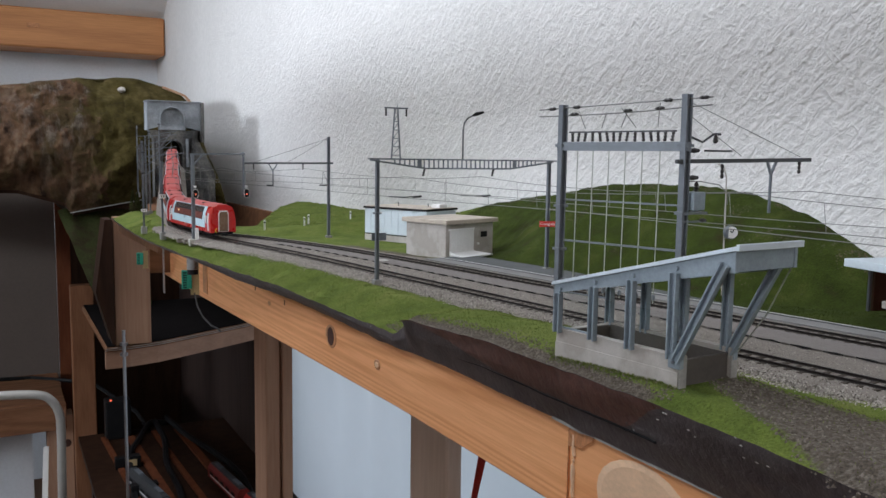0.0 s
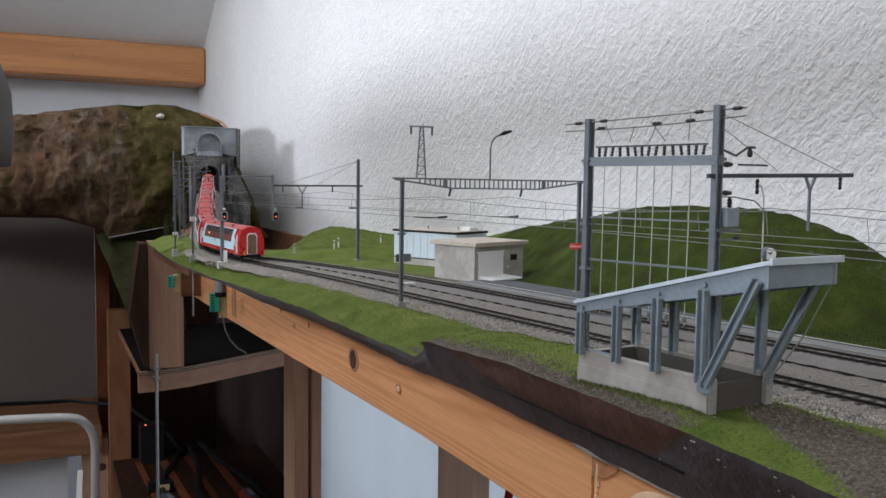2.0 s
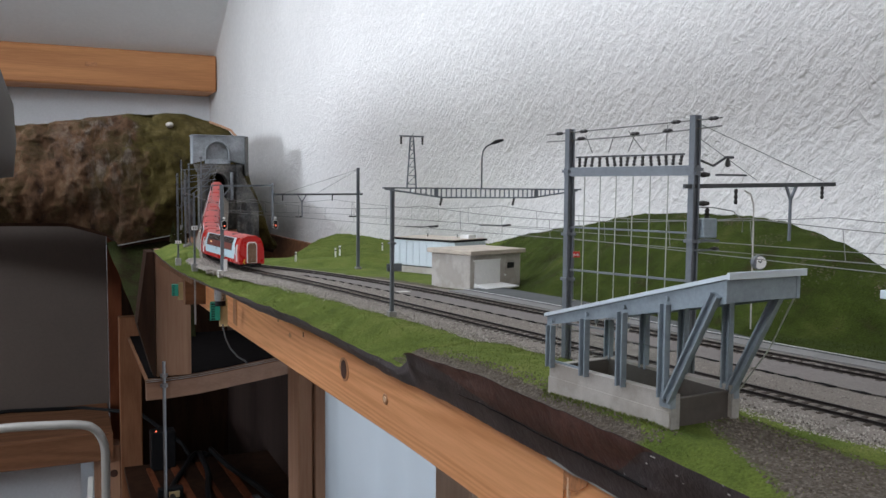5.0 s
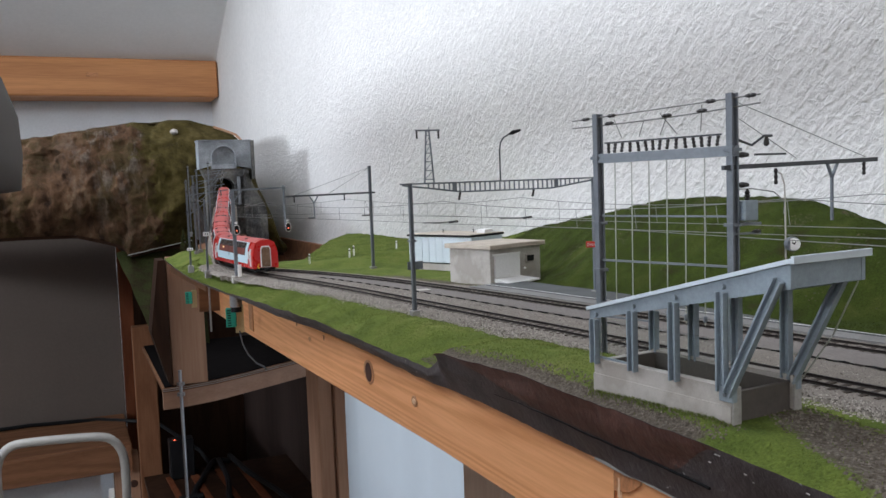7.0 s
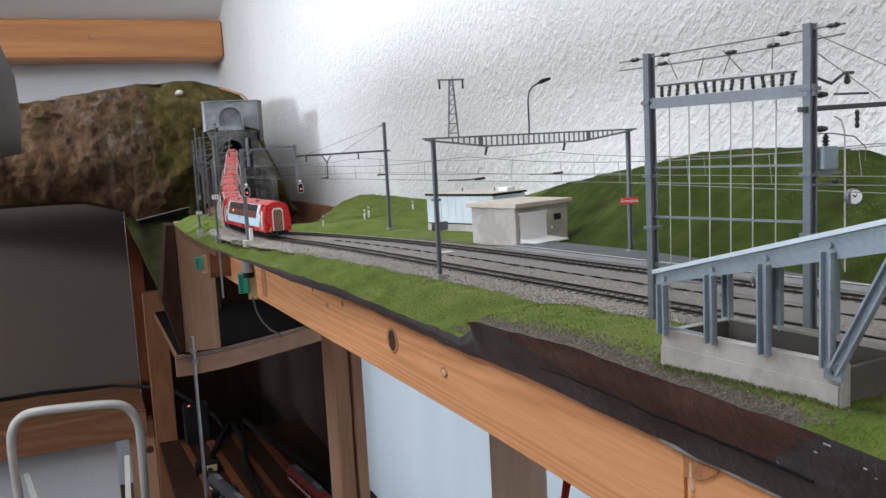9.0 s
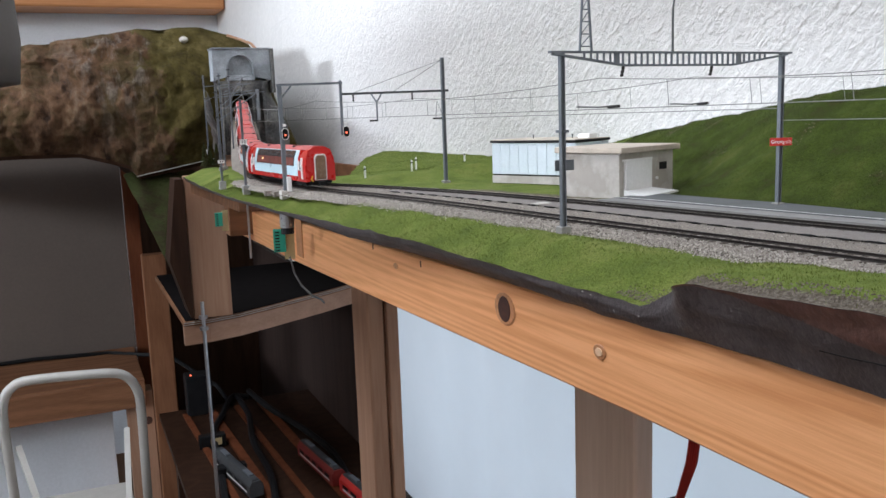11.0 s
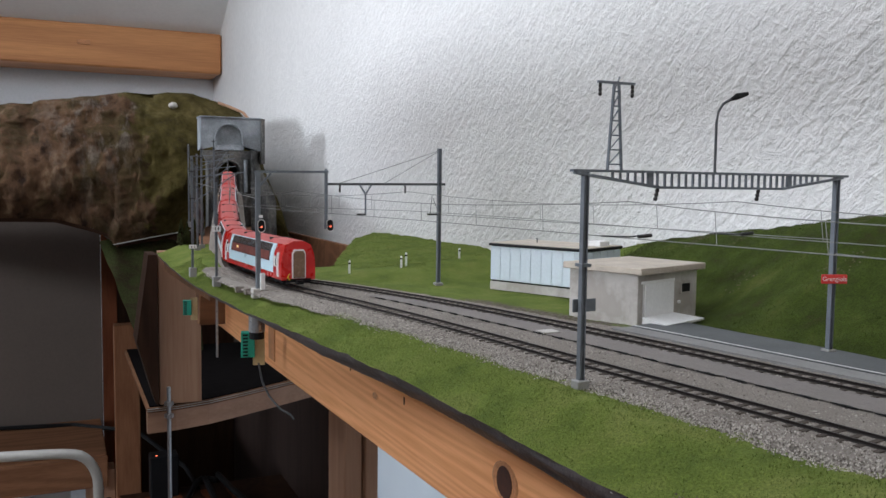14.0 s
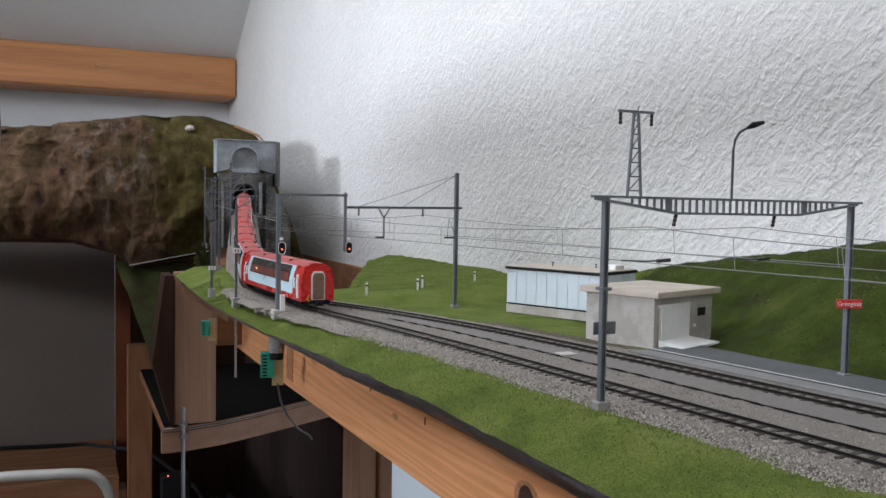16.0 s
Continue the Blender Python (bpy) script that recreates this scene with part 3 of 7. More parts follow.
FRONT = spline([(0.545, -0.30, 1.1905), (0.520, 0.10, 1.1905), (0.502, 0.25, 1.1905), (0.480, 0.40, 1.1905), (0.457, 0.58, 1.1905), (0.434, 0.74, 1.1905), (0.411, 0.90, 1.1905), (0.391, 1.014, 1.1905),
                (0.372, 1.10, 1.1905), (0.359, 1.19, 1.1905), (0.354, 1.27, 1.1905), (0.359, 1.38, 1.1905), (0.383, 1.53, 1.194), (0.412, 1.70, 1.208),
                (0.449, 1.90, 1.232), (0.503, 2.20, 1.268), (0.54, 2.42, 1.294)], 0.0075)
BACK = spline([(0.640, -0.30, 1.1905), (0.612, 0.10, 1.1905), (0.592, 0.25, 1.1905), (0.568, 0.40, 1.1905), (0.541, 0.56, 1.1905), (0.519, 0.68, 1.1905), (0.494, 0.83, 1.1905),
               (0.462, 0.98, 1.1905), (0.422, 1.105, 1.1905), (0.386, 1.19, 1.1905), (0.364, 1.262, 1.1905), (0.358, 1.33, 1.1905)], 0.0075)


def track_x(y, line):
    for a, b in zip(line, line[1:]):
        if a.y <= y <= b.y:
            return a.x + (b.x - a.x) * (y - a.y) / max(b.y - a.y, 1e-6)
    return line[0].x if y < line[0].y else line[-1].x


EDGE = [(-0.3, 0.341), (0.24, 0.343), (0.33, 0.347), (0.562, 0.347), (0.574, 0.356), (0.60, 0.356), (0.8, 0.349), (0.95, 0.336), (1.1, 0.317), (1.2, 0.309), (1.34, 0.303), (1.54, 0.304), (1.8, 0.312)]
HILL = [(-0.3, 1.20), (0.2, 1.193), (0.40, 1.195), (0.48, 1.211), (0.52, 1.229), (0.57, 1.252), (0.63, 1.266), (0.69, 1.270), (0.80, 1.268), (0.9, 1.254), (1.03, 1.236), (1.12, 1.218), (1.22, 1.200), (1.30, 1.194), (1.42, 1.191), (1.72, 1.190), (1.82, 1.189), (1.95, 1.181)]


def foot(y):
    """Where the hill's slope begins."""
    return interp(y, [(-0.3, 0.70), (0.35, 0.70), (0.47, 0.672), (0.56, 0.60), (0.68, 0.585), (0.74, 0.581), (0.80, 0.573), (0.85, 0.588), (0.90, 0.610), (0.95, 0.615), (1.0, 0.61), (1.1, 0.58), (1.2, 0.50), (1.3, 0.46), (1.4, 0.46), (1.8, 0.50)])


def turf_edge(y):
    """Where the dark turf begins beside the platform and the hut."""
    return min(foot(y), interp(y, [(0.70, 0.582), (0.74, 0.580), (0.80, 0.569), (0.86, 0.562), (0.95, 0.570), (1.05, 0.585)]))


def bank_top(x):
    """How far back the crest of the grassy bank behind the tracks lies."""
    return interp(x, [(0.44, 1.225), (0.49, 1.205), (0.54, 1.20), (0.60, 1.225), (0.66, 1.24)])


def bank_z(x, y):
    """A low grassy bank between the back track and the shed, with a shallow dip and a rounded mound behind it."""
    top, base = bank_top(x), interp(x, [(0.44, 1.19), (0.47, 1.14), (0.50, 1.11), (0.60, 1.12)])
    high = interp(x, [(0.43, 0.0), (0.45, 0.004), (0.49, 0.0085), (0.54, 0.0115), (0.66, 0.0125)])
    z = high * soft(y, base, top) * (1 - 0.75 * soft(y, top, top + 0.08))
    z += 0.004 * soft(y, top + 0.03, top + 0.22) * (0.4 + 0.6 * soft(x, 0.50, 0.66)) * (1 - 0.5 * soft(x, 0.68, 0.72))
    z += 0.0025 * noise.noise(Vector((x * 14, y * 11, 6))) * soft(y, top + 0.02, top + 0.12)
    return z - 0.010 * (1 - soft(x - 0.435 - 0.40 * (y - 1.28), 0.0, 0.045)) * soft(y, 1.29, 1.40)


def ground_z(x, y):
    e = interp(y, EDGE)
    z = 1.189
    near = 1 - soft(y, 0.55, 0.60)
    z += near * 0.0155 * (1 - soft(x, 0.392, 0.440)) * (0.68 + 0.32 * soft(x, e, e + 0.012)) * (1 - 0.5 * soft(y, 0.44, 0.56)) - (1 - near) * 0.013 * (1 - soft(x, e, e + 0.04))
    f = foot(y)
    if x > f:
        z += 0.002 * noise.fractal(Vector((x * 60, y * 60, 4)), 1.0, 2.0, 3) * soft(x, f, f + 0.03)
        z += (interp(y, HILL) - 1.189) * soft((x - f) / (0.72 - f), -0.05, 0.95)
    if y > 1.08 and x > 0.43:
        z += bank_z(x, y)
    z += 0.0012 * noise.noise(Vector((x * 25, y * 25, 0))) + 0.0007 * noise.noise(Vector((x * 90, y * 90, 3)))
    return z

# ---- room ----
WALL, KNEE, FAR = 0.72, 3.70, -4.2
bm = bmesh.new()
CY0, CY1, CZ0, CZ1 = 0.30, 1.95, 0.30, 1.14
block(WALL, WALL + 0.3, -4.2, CY0, 0, 5.2, 0, bm)
block(WALL, WALL + 0.3, CY1, KNEE + 0.3, 0, 5.2, 0, bm)
block(WALL, WALL + 0.3, CY0, CY1, 0, CZ0, 0, bm)
block(WALL, WALL + 0.3, CY0, CY1, CZ1, 5.2, 0, bm)
structure("wall_gable", bm, "stucco", "white gable wall of rough trowelled plaster")


def curtain_fold(u, v):
    y = CY0 - 0.02 + (CY1 - CY0 + 0.04) * u
    return (WALL - 0.012 + 0.007 * math.sin(y * 38 + 1.5 * math.sin(y * 9)) * (0.4 + 0.6 * (1 - v)), y, CZ0 - 0.03 + (CZ1 - CZ0 + 0.01) * v)


tagged(link("curtain", grid(curtain_fold, 160, 12), "curtain", None, "", True), "thin white curtain lit from behind under the layout", "curtain")
structure("floor", block(FAR, WALL, -4.2, KNEE, -0.1, 0.0), "floor", "dark wooden attic floor boards")
structure("wall_knee", block(FAR, WALL, KNEE, KNEE + 0.2, 0, 1.9), "far_wall", "white knee wall under the roof slope")
structure("wall_back", block(FAR, WALL, -4.4, -4.2, 0, 1.9), "plaster", "white knee wall behind the room")
SL = math.tan(radians(27.7))


def slope_piece(bm, x0, x1, y0, y1, sign=1):
    """A piece of the sloping ceiling; y counted from the ridge."""
    rise = lambda y: 1.80 + (3.57 - y) * SL
    vs = []
    for dz in (0, 0.2):
        for x, y in ((x0, y0), (x1, y0), (x1, y1), (x0, y1)):
            vs.append(bm.verts.new((x, y, rise(y) + dz) if sign > 0 else (x, -0.5 - y, rise(y) + dz)))
    for f in ((0, 1, 2, 3), (7, 6, 5, 4), (0, 4, 5, 1), (1, 5, 6, 2), (2, 6, 7, 3), (3, 7, 4, 0)):
        bm.faces.new([vs[i] for i in f])


bm = bmesh.new()
WX0, WX1, WY0, WY1 = -1.0, -0.2, 0.5, 3.0
slope_piece(bm, FAR, WX0, -0.25, 3.9)
slope_piece(bm, WX1, WALL, -0.25, 3.9)
slope_piece(bm, WX0, WX1, -0.25, WY0)
slope_piece(bm, WX0, WX1, WY1, 3.9)
slope_piece(bm, FAR, WALL, -0.25, 3.9, -1)
bmesh.ops.recalc_face_normals(bm, faces=bm.faces)
structure("ceiling", bm, "ceiling", "pale grey painted roof slope")
# unseen wall; its opening is added and sized for the gable lamp
bm = bmesh.new()
block(FAR - 0.2, FAR, -4.2, -0.8, 0, 5.2, 0, bm)
block(FAR - 0.2, FAR, 2.0, KNEE, 0, 5.2, 0, bm)
block(FAR - 0.2, FAR, -0.8, 2.0, 0, 1.0, 0, bm)
block(FAR - 0.2, FAR, -0.8, 2.0, 2.4, 5.2, 0, bm)
structure("wall_far_gable", bm, "plaster", "plain gable wall with an opening for the added lamp")

# unseen partition added to shape light; its hatch leaves a shade band
bm = block(-0.66, -0.60, -0.6, 1.93, 0, 1.345)
block(-0.66, -0.60, -0.6, 0.90, 1.345, 1.455, 0, bm)
block(-0.66, -0.60, 1.26, 1.64, 1.345, 1.60, 0, bm)
prism([(-0.6, 1.548), (1.10, 1.548), (1.26, 1.57), (1.72, 1.635), (1.72, 1.668), (-0.6, 1.668)], -0.66, -0.60, bm, "x")
structure("light_partition", bm, "plaster", "unseen partition added to cut the daylight into bands")

beam = thing("roof_beam", "thick orange-brown spruce beam along the knee wall", "beam")
part("timber", block(FAR, WALL - 0.003, 3.50, 3.69, 1.665, 1.805, 0.006), "beam_x", beam)
part("knot", block(0.245, 0.285, 3.496, 3.499, 1.735, 1.75, 0.001), "knot", beam, "dark knot")

# ---- the layout's frame ----
lb = thing("layout_beam", "orange spruce batten with knots carrying the layout's front", "beam")
bm = bmesh.new()
ys = [0.406 + i * 0.02 for i in range(62)]
rows = []
for y in ys:
    top, low = interp(y, [(0.26, 1.172), (0.5, 1.1712), (0.62, 1.167), (1.24, 1.150), (1.64, 1.142)]), interp(y, [(0.26, 1.128), (0.6, 1.1245), (0.9, 1.115), (1.24, 1.105), (1.64, 1.097)])
    rows.append([bm.verts.new(p) for p in ((0.362, y, low), (0.396, y, low), (0.396, y, top), (0.362, y, top), (0.3608, y, top - 0.0012), (0.3608, y, low + 0.0012))])
for a, b in zip(rows, rows[1:]):
    for k in range(6):
        bm.faces.new((a[k], b[k], b[(k + 1) % 6], a[(k + 1) % 6]))
bm.faces.new(rows[0])
bm.faces.new(rows[-1][::-1])
bmesh.ops.recalc_face_normals(bm, faces=bm.faces)
part("batten", bm, "beam", lb)


def disc(y, z, r, ry, mat, name, label, depth=0.0006, x=0.3606):
    bm = bmesh.new()
    n = 16
    a = [bm.verts.new((x, y + ry * math.cos(2 * math.pi * k / n), z + r * math.sin(2 * math.pi * k / n))) for k in range(n)]
    b = [bm.verts.new((x - depth, y + ry * 0.9 * math.cos(2 * math.pi * k / n), z + r * 0.9 * math.sin(2 * math.pi * k / n))) for k in range(n)]
    for k in range(n):
        bm.faces.new((a[k], a[(k + 1) % n], b[(k + 1) % n], b[k]))
    bm.faces.new(b)
    bmesh.ops.recalc_face_normals(bm, faces=bm.faces)
    part(name, bm, mat, lb, label)


disc(0.726, 1.149, 0.0095, 0.0125, "knot", "knot_ring", "reddish knot ring", 0.0003)
disc(0.726, 1.149, 0.0080, 0.0078, "hole", "knot_hole", "dark open knot hole", 0.0006)
disc(0.632, 1.147, 0.0038, 0.0052, "knot", "knot", "small knot", 0.0004)
disc(0.632, 1.147, 0.0022, 0.0030, "filler", "knot", "pale heart of the small knot", 0.0008)
disc(0.90, 1.148, 0.0022, 0.005, "knot", "knot", "small knot", 0.0004)

part("slot", block(0.3598, 0.3612, 1.1768, 1.2009, 1.1152, 1.1564), "knot", lb, "dark sawn slot")
for y, z, h in ((0.9505, 1.1569, 0.0028), (0.8499, 1.1569, 0.0022)):
    part("nail_hole", block(0.3602, 0.3610, y - 0.0004, y + 0.0004, z - h, z + h), "hole", lb, "small dark nail mark")

# front piece of batten spliced at the near end
sp = thing("layout_beam_end", "pale spliced end of the front batten with dried glue", "beam")
part("batten", block(0.360, 0.396, -0.3, 0.404, 1.1275, 1.1725, 0.0012), "beam", sp)
part("filler", lathe([(0.001, -0.0008), (0.018, -0.0008), (0.021, 0)], 24), "filler", sp, "pale round of wood filler").matrix_basis = pose(0.3598, 0.352, 1.148, 0, 90, 0) @ Matrix.Diagonal((0.95, 1.45, 1, 1))
part("torn_wood", prism([(0.4035, 1.1722), (0.3830, 1.1722), (0.3860, 1.1672), (0.3935, 1.1622), (0.4035, 1.1600)], 0.3592, 0.3601, None, "x"), "knot", sp, "dark torn patch of wood at the joint")
part("paper_strip", prism([(0.4160, 1.1700), (0.3950, 1.1692), (0.3860, 1.1699), (0.3500, 1.1697), (0.3000, 1.1700), (0.3000, 1.1712), (0.4160, 1.1712)], 0.3582, 0.3591, None, "x"), "kerb", sp, "pale strip of torn paper along the top")
part("seam", tube([(0.3601, 0.4045 + 0.0006 * noise.noise(Vector((k * 0.9, 0, 0))), 1.1285 + k * 0.0048) for k in range(9)], 0.0003, 5), "knot", sp, "brown open seam")
part("glue", tube([(0.3600, 0.400 + 0.0012 * noise.noise(Vector((k * 0.5, 3, 0))), 1.129 + k * 0.0025) for k in range(16)], 0.0016, 5, None, [0.0010 + 0.0006 * abs(noise.noise(Vector((k * 0.8, 7, 1)))) for k in range(16)]), "filler", sp, "crusty dried glue")

# ---- ground of the layout ----


def ballast_left(y):
    return track_x(y, FRONT) - 0.033 + 0.003 * noise.noise(Vector((0, y * 30, 7)))


def ballast_right(y):
    return track_x(min(y, 1.33), BACK) + (0.034 if y < 0.84 else 0.034 - 0.012 * soft(y, 0.84, 0.9)) + 0.0


def gap(x, y):
    return y > 1.33 and (x > 0.425 + 0.1 * (y - 1.33)) and (x < 0.458 + (y - 1.33) * 0.40 or y > 1.94) or y > 1.72 and x < 0.5


def ground_point(u, v):
    y = -0.3 + 2.25 * v
    e = interp(y, EDGE)
    x = e + (0.72 - e) * u
    z = ground_z(x, y)
    if ballast_left(y) + 0.016 < x < ballast_right(y) - 0.010 and y < 1.34:
        z = 1.184
    return (x, y, z)


bm = grid(ground_point, 110, 446)
bmesh.ops.delete(bm, geom=[f for f in bm.faces if gap(*f.calc_center_median().xy)], context="FACES")
hill_w, soil_w = [], []
for v in bm.verts:
    c = v.co
    e = interp(c.y, EDGE)
    hill_w.append(soft(c.x, turf_edge(c.y) - 0.004, turf_edge(c.y) + 0.010) * (1 - soft(c.y, 1.0, 1.12)) + 0.22 * soft(c.y, bank_top(c.x) + 0.005, bank_top(c.x) + 0.03) * soft(c.x, 0.43, 0.44))
    rim = (1 - soft(c.x, e + 0.003, e + 0.012)) * (1 - soft(c.y, 0.55, 0.585)) * soft(c.y, 0.325, 0.35)
    bare = (1 - soft(c.y, 0.325, 0.36)) * 0.75 * soft(c.x, 0.369 - 0.44 * (0.335 - c.y), 0.385 - 0.44 * (0.335 - c.y)) * (1 - soft(c.x, 0.388, 0.408))
    worn = 0.8 * soft(c.x, ballast_left(c.y) + 0.003, ballast_left(c.y) + 0.010) * (1 - soft(c.x, ballast_right(c.y), ballast_right(c.y) + 0.012)) * (1 - soft(c.y, 1.3, 1.36))
    # brown dry turf, its weight also darkening the shaded right slope
    dry_shade = 0.42 * (1 - soft(c.y, 0.50, 0.62)) * soft(c.x, foot(c.y) + 0.03, foot(c.y) + 0.07) * soft(c.y, 0.40, 0.46)
    yard = 0.62 * soft(c.y, 0.84, 0.88) * (1 - soft(c.y, 1.0, 1.08)) * soft(c.x, ballast_right(c.y) - 0.01, ballast_right(c.y)) * (1 - soft(c.x, ballast_right(c.y) + 0.015, ballast_right(c.y) + 0.04))
    soil_w.append(max(rim, bare, worn, dry_shade, yard))
layout = structure("layout_ground", bm, "ground", "green flocked model landscape on a board", True)
for key, values in (("hill", hill_w), ("soil", soil_w)):
    layout.data.attributes.new(key, "FLOAT", "POINT").data.foreach_set("value", values)


def strip(y0, y1, left, right, z, nu, nv, bump=0.0):
    return grid(lambda u, v: ((lambda y: (lambda x: (x, y, z + bump * noise.noise(Vector((x * 400, y * 400, 1))) + bump * 0.8 * noise.noise(Vector((x * 150, y * 150, 2)))))
                               (left(y) + (right(y) - left(y)) * u))(y0 + (y1 - y0) * v)), nu, nv)


def ballast_point(u, v):
    y = -0.3 + 1.645 * v
    x = ballast_left(y) - 0.004 + (ballast_right(y) + 0.004 - ballast_left(y)) * u
    z = 1.1903 + 0.0007 * noise.noise(Vector((x * 400, y * 400, 1))) + 0.0005 * noise.noise(Vector((x * 150, y * 150, 2)))
    return (x, y, z - 0.0035 * (1 - soft(u, 0.0, 0.09)))


structure("ballast", grid(ballast_point, 70, 700), "ballast", "grey-brown crushed stone track ballast", True)
kerb_x = lambda y: track_x(y, BACK) + 0.033
PLATFORM_Y = (-0.3, 0.0, 0.2, 0.3, 0.4, 0.5, 0.6, 0.7, 0.74, 0.8, 0.85)
structure("platform", prism([(kerb_x(y), y) for y in PLATFORM_Y] + [(max(turf_edge(y) + 0.006, kerb_x(y) + 0.004), y) for y in (0.86, 0.83, 0.8, 0.77, 0.74, 0.7, 0.65, 0.6, 0.56, 0.5, 0.47, 0.35, -0.3)],
                            1.183, 1.1920, None, "z"), "asphalt", "grey asphalt station platform")
structure("platform_kerb", prism([(kerb_x(y) - 0.016, y) for y in PLATFORM_Y] + [(kerb_x(y) - 0.0002, y) for y in PLATFORM_Y[::-1]], 1.183, 1.1917, None, "z"), "paving", "pale grey paving along the platform's edge")
structure("platform_line", strip(-0.3, 0.85, lambda y: kerb_x(y) + 0.0006, lambda y: kerb_x(y) + 0.0024, 1.1925, 1, 80), "white_line", "white safety line on the platform")
walk_l = lambda y: track_x(y, FRONT) * 0.49 + track_x(y, BACK) * 0.51
walk_r = lambda y: max(track_x(y, BACK) - 0.0125, walk_l(y) + 0.002)
structure("walkway", strip(-0.3, 1.06, lambda y: walk_l(y) + 0.0006 * noise.noise(Vector((y * 120, 0, 2))), walk_r, 1.1912, 14, 400, 0.0003), "grit", "strip of fine grey grit between the tracks")
# raised dark tubes stand in for the groove beside the grit
run = thing("edge_line", "ragged dark line along the edge of the grit strip", "cable")
for k in range(46):
    y0 = 0.20 + k * 0.0185
    y1 = y0 + 0.0185 * (0.62 + 0.38 * abs(noise.noise(Vector((k * 1.7, 2, 0)))))
    edge = [(walk_l(y) - 0.0004 + 0.0007 * noise.noise(Vector((y * 120, 0, 2))), y, 1.1909 + 0.0003 * noise.noise(Vector((y * 200, 5, 2)))) for y in (y0, y0 * 0.66 + y1 * 0.34, y0 * 0.34 + y1 * 0.66, y1)]
    part("line_piece", tube(edge, 0.0005, 5, None, [0.0003, 0.0007, 0.0005, 0.0003]), "dark_gap", run)

# dark fascia strip along the front edge
fa = thing("fascia", "dark painted fascia strip along the layout's edge", "fascia")


def raised(y):
    """1 along the raised stretch beside the stair, 0 elsewhere."""
    return (1 - soft(y, 0.556, 0.566)) * soft(y, 0.325, 0.345)


def fascia_at(u, y):
    e = interp(y, EDGE)
    top = ground_z(e, y) + 0.0008
    low = interp(y, [(-0.3, 1.172), (0.53, 1.1705), (0.62, 1.1665), (0.95, 1.1655), (1.08, 1.1715), (1.3, 1.1715), (1.8, 1.168)])
    w = 0.0008 * noise.noise(Vector((u * 4, y * 40, 5))) + 0.0005 * noise.noise(Vector((u * 9, y * 130, 2)))
    x = e - 0.0005 + u * (max(0.3585 - e, 0) * (1 - soft(y, 0.62, 0.98)) + 0.006 * soft(y, 0.62, 0.98)) - 0.0012 * math.sin(math.pi * u) * (1 - raised(y))
    return (x + w, y, top + (low - top) * u + 0.0006 * noise.noise(Vector((y * 55, u, 1))))


part("lower_band", grid(lambda u, v: fascia_at(u, -0.3 + 2.02 * v), 10, 404), "fascia", fa, "black weathered foam edge with white flecks", True)
part("upper_band", grid(lambda u, v: (lambda p: (p[0] - 0.0007 + 0.0006 * u, p[1], p[2]))(fascia_at(u * (0.03 + 0.55 * soft(v, 0.0, 0.14) * (1 - soft(v, 0.5, 0.92))), 0.327 + 0.24 * v)), 6, 90), "fascia_brown", fa, "red-brown upper band of the raised edge", True)
bm = bmesh.new()
crack = []
for i in range(26):
    y = 0.337 + 0.0065 * i
    p = fascia_at(0.60 + 0.03 * noise.noise(Vector((y * 35, 0, 4))), y)
    crack.append((p[0] - 0.0006, p[1], p[2]))
tube(crack, 0.0006, 5, bm, [0.0006 - 0.0004 * i / 25 for i in range(26)])
part("crack", bm, "black", fa, "dark crack along the edge")

rng_f = random.Random(9)
for k in range(16):
    y = rng_f.choice((0.285, 0.30, 0.318, 0.33)) + rng_f.gauss(0, 0.006) if k < 11 else rng_f.uniform(0.55, 0.64)
    p = fascia_at(rng_f.uniform(0.02, 0.30) if k < 11 else rng_f.uniform(0.1, 0.7), y)
    r = rng_f.uniform(0.0002, 0.00045)
    part("fleck", block(p[0] - r * 0.6, p[0] + r * 0.6, p[1] - r * 1.6, p[1] + r * 1.6, p[2] - r * 0.6, p[2] + r * 0.6, r * 0.3), "kerb", fa, "pale chip of plaster")

# ---- tracks ----
SLEEPER = block(-0.0108, 0.0108, -0.0013, 0.0013, -0.0016, 0.0002, 0.0002)
me_sleeper = bpy.data.meshes.new("sleeper")
SLEEPER.to_mesh(me_sleeper)
me_sleeper.materials.append(M["sleeper"])


def rail_line(line, side):
    bm = bmesh.new()
    prev = None
    for i in range(0, len(line), 2):
        p = line[i]
        d = (line[min(i + 2, len(line) - 1)] - line[max(i - 2, 0)]).normalized()
        s = Vector((d.y, -d.x, 0)).normalized()
        ring = []
        for w, h in ((-0.0007, 0), (-0.0007, 0.0002), (-0.0003, 0.0004), (-0.0004, 0.0015), (0.0004, 0.0015), (0.0003, 0.0004), (0.0007, 0.0002), (0.0007, 0)):
            ring.append(bm.verts.new(p + s * (side * 0.006 + w) + Vector((0, 0, h))))
        if prev:
            for k in range(7):
                bm.faces.new((prev[k], prev[k + 1], ring[k + 1], ring[k]))
        prev = ring
    bmesh.ops.recalc_face_normals(bm, faces=bm.faces)
    return bm


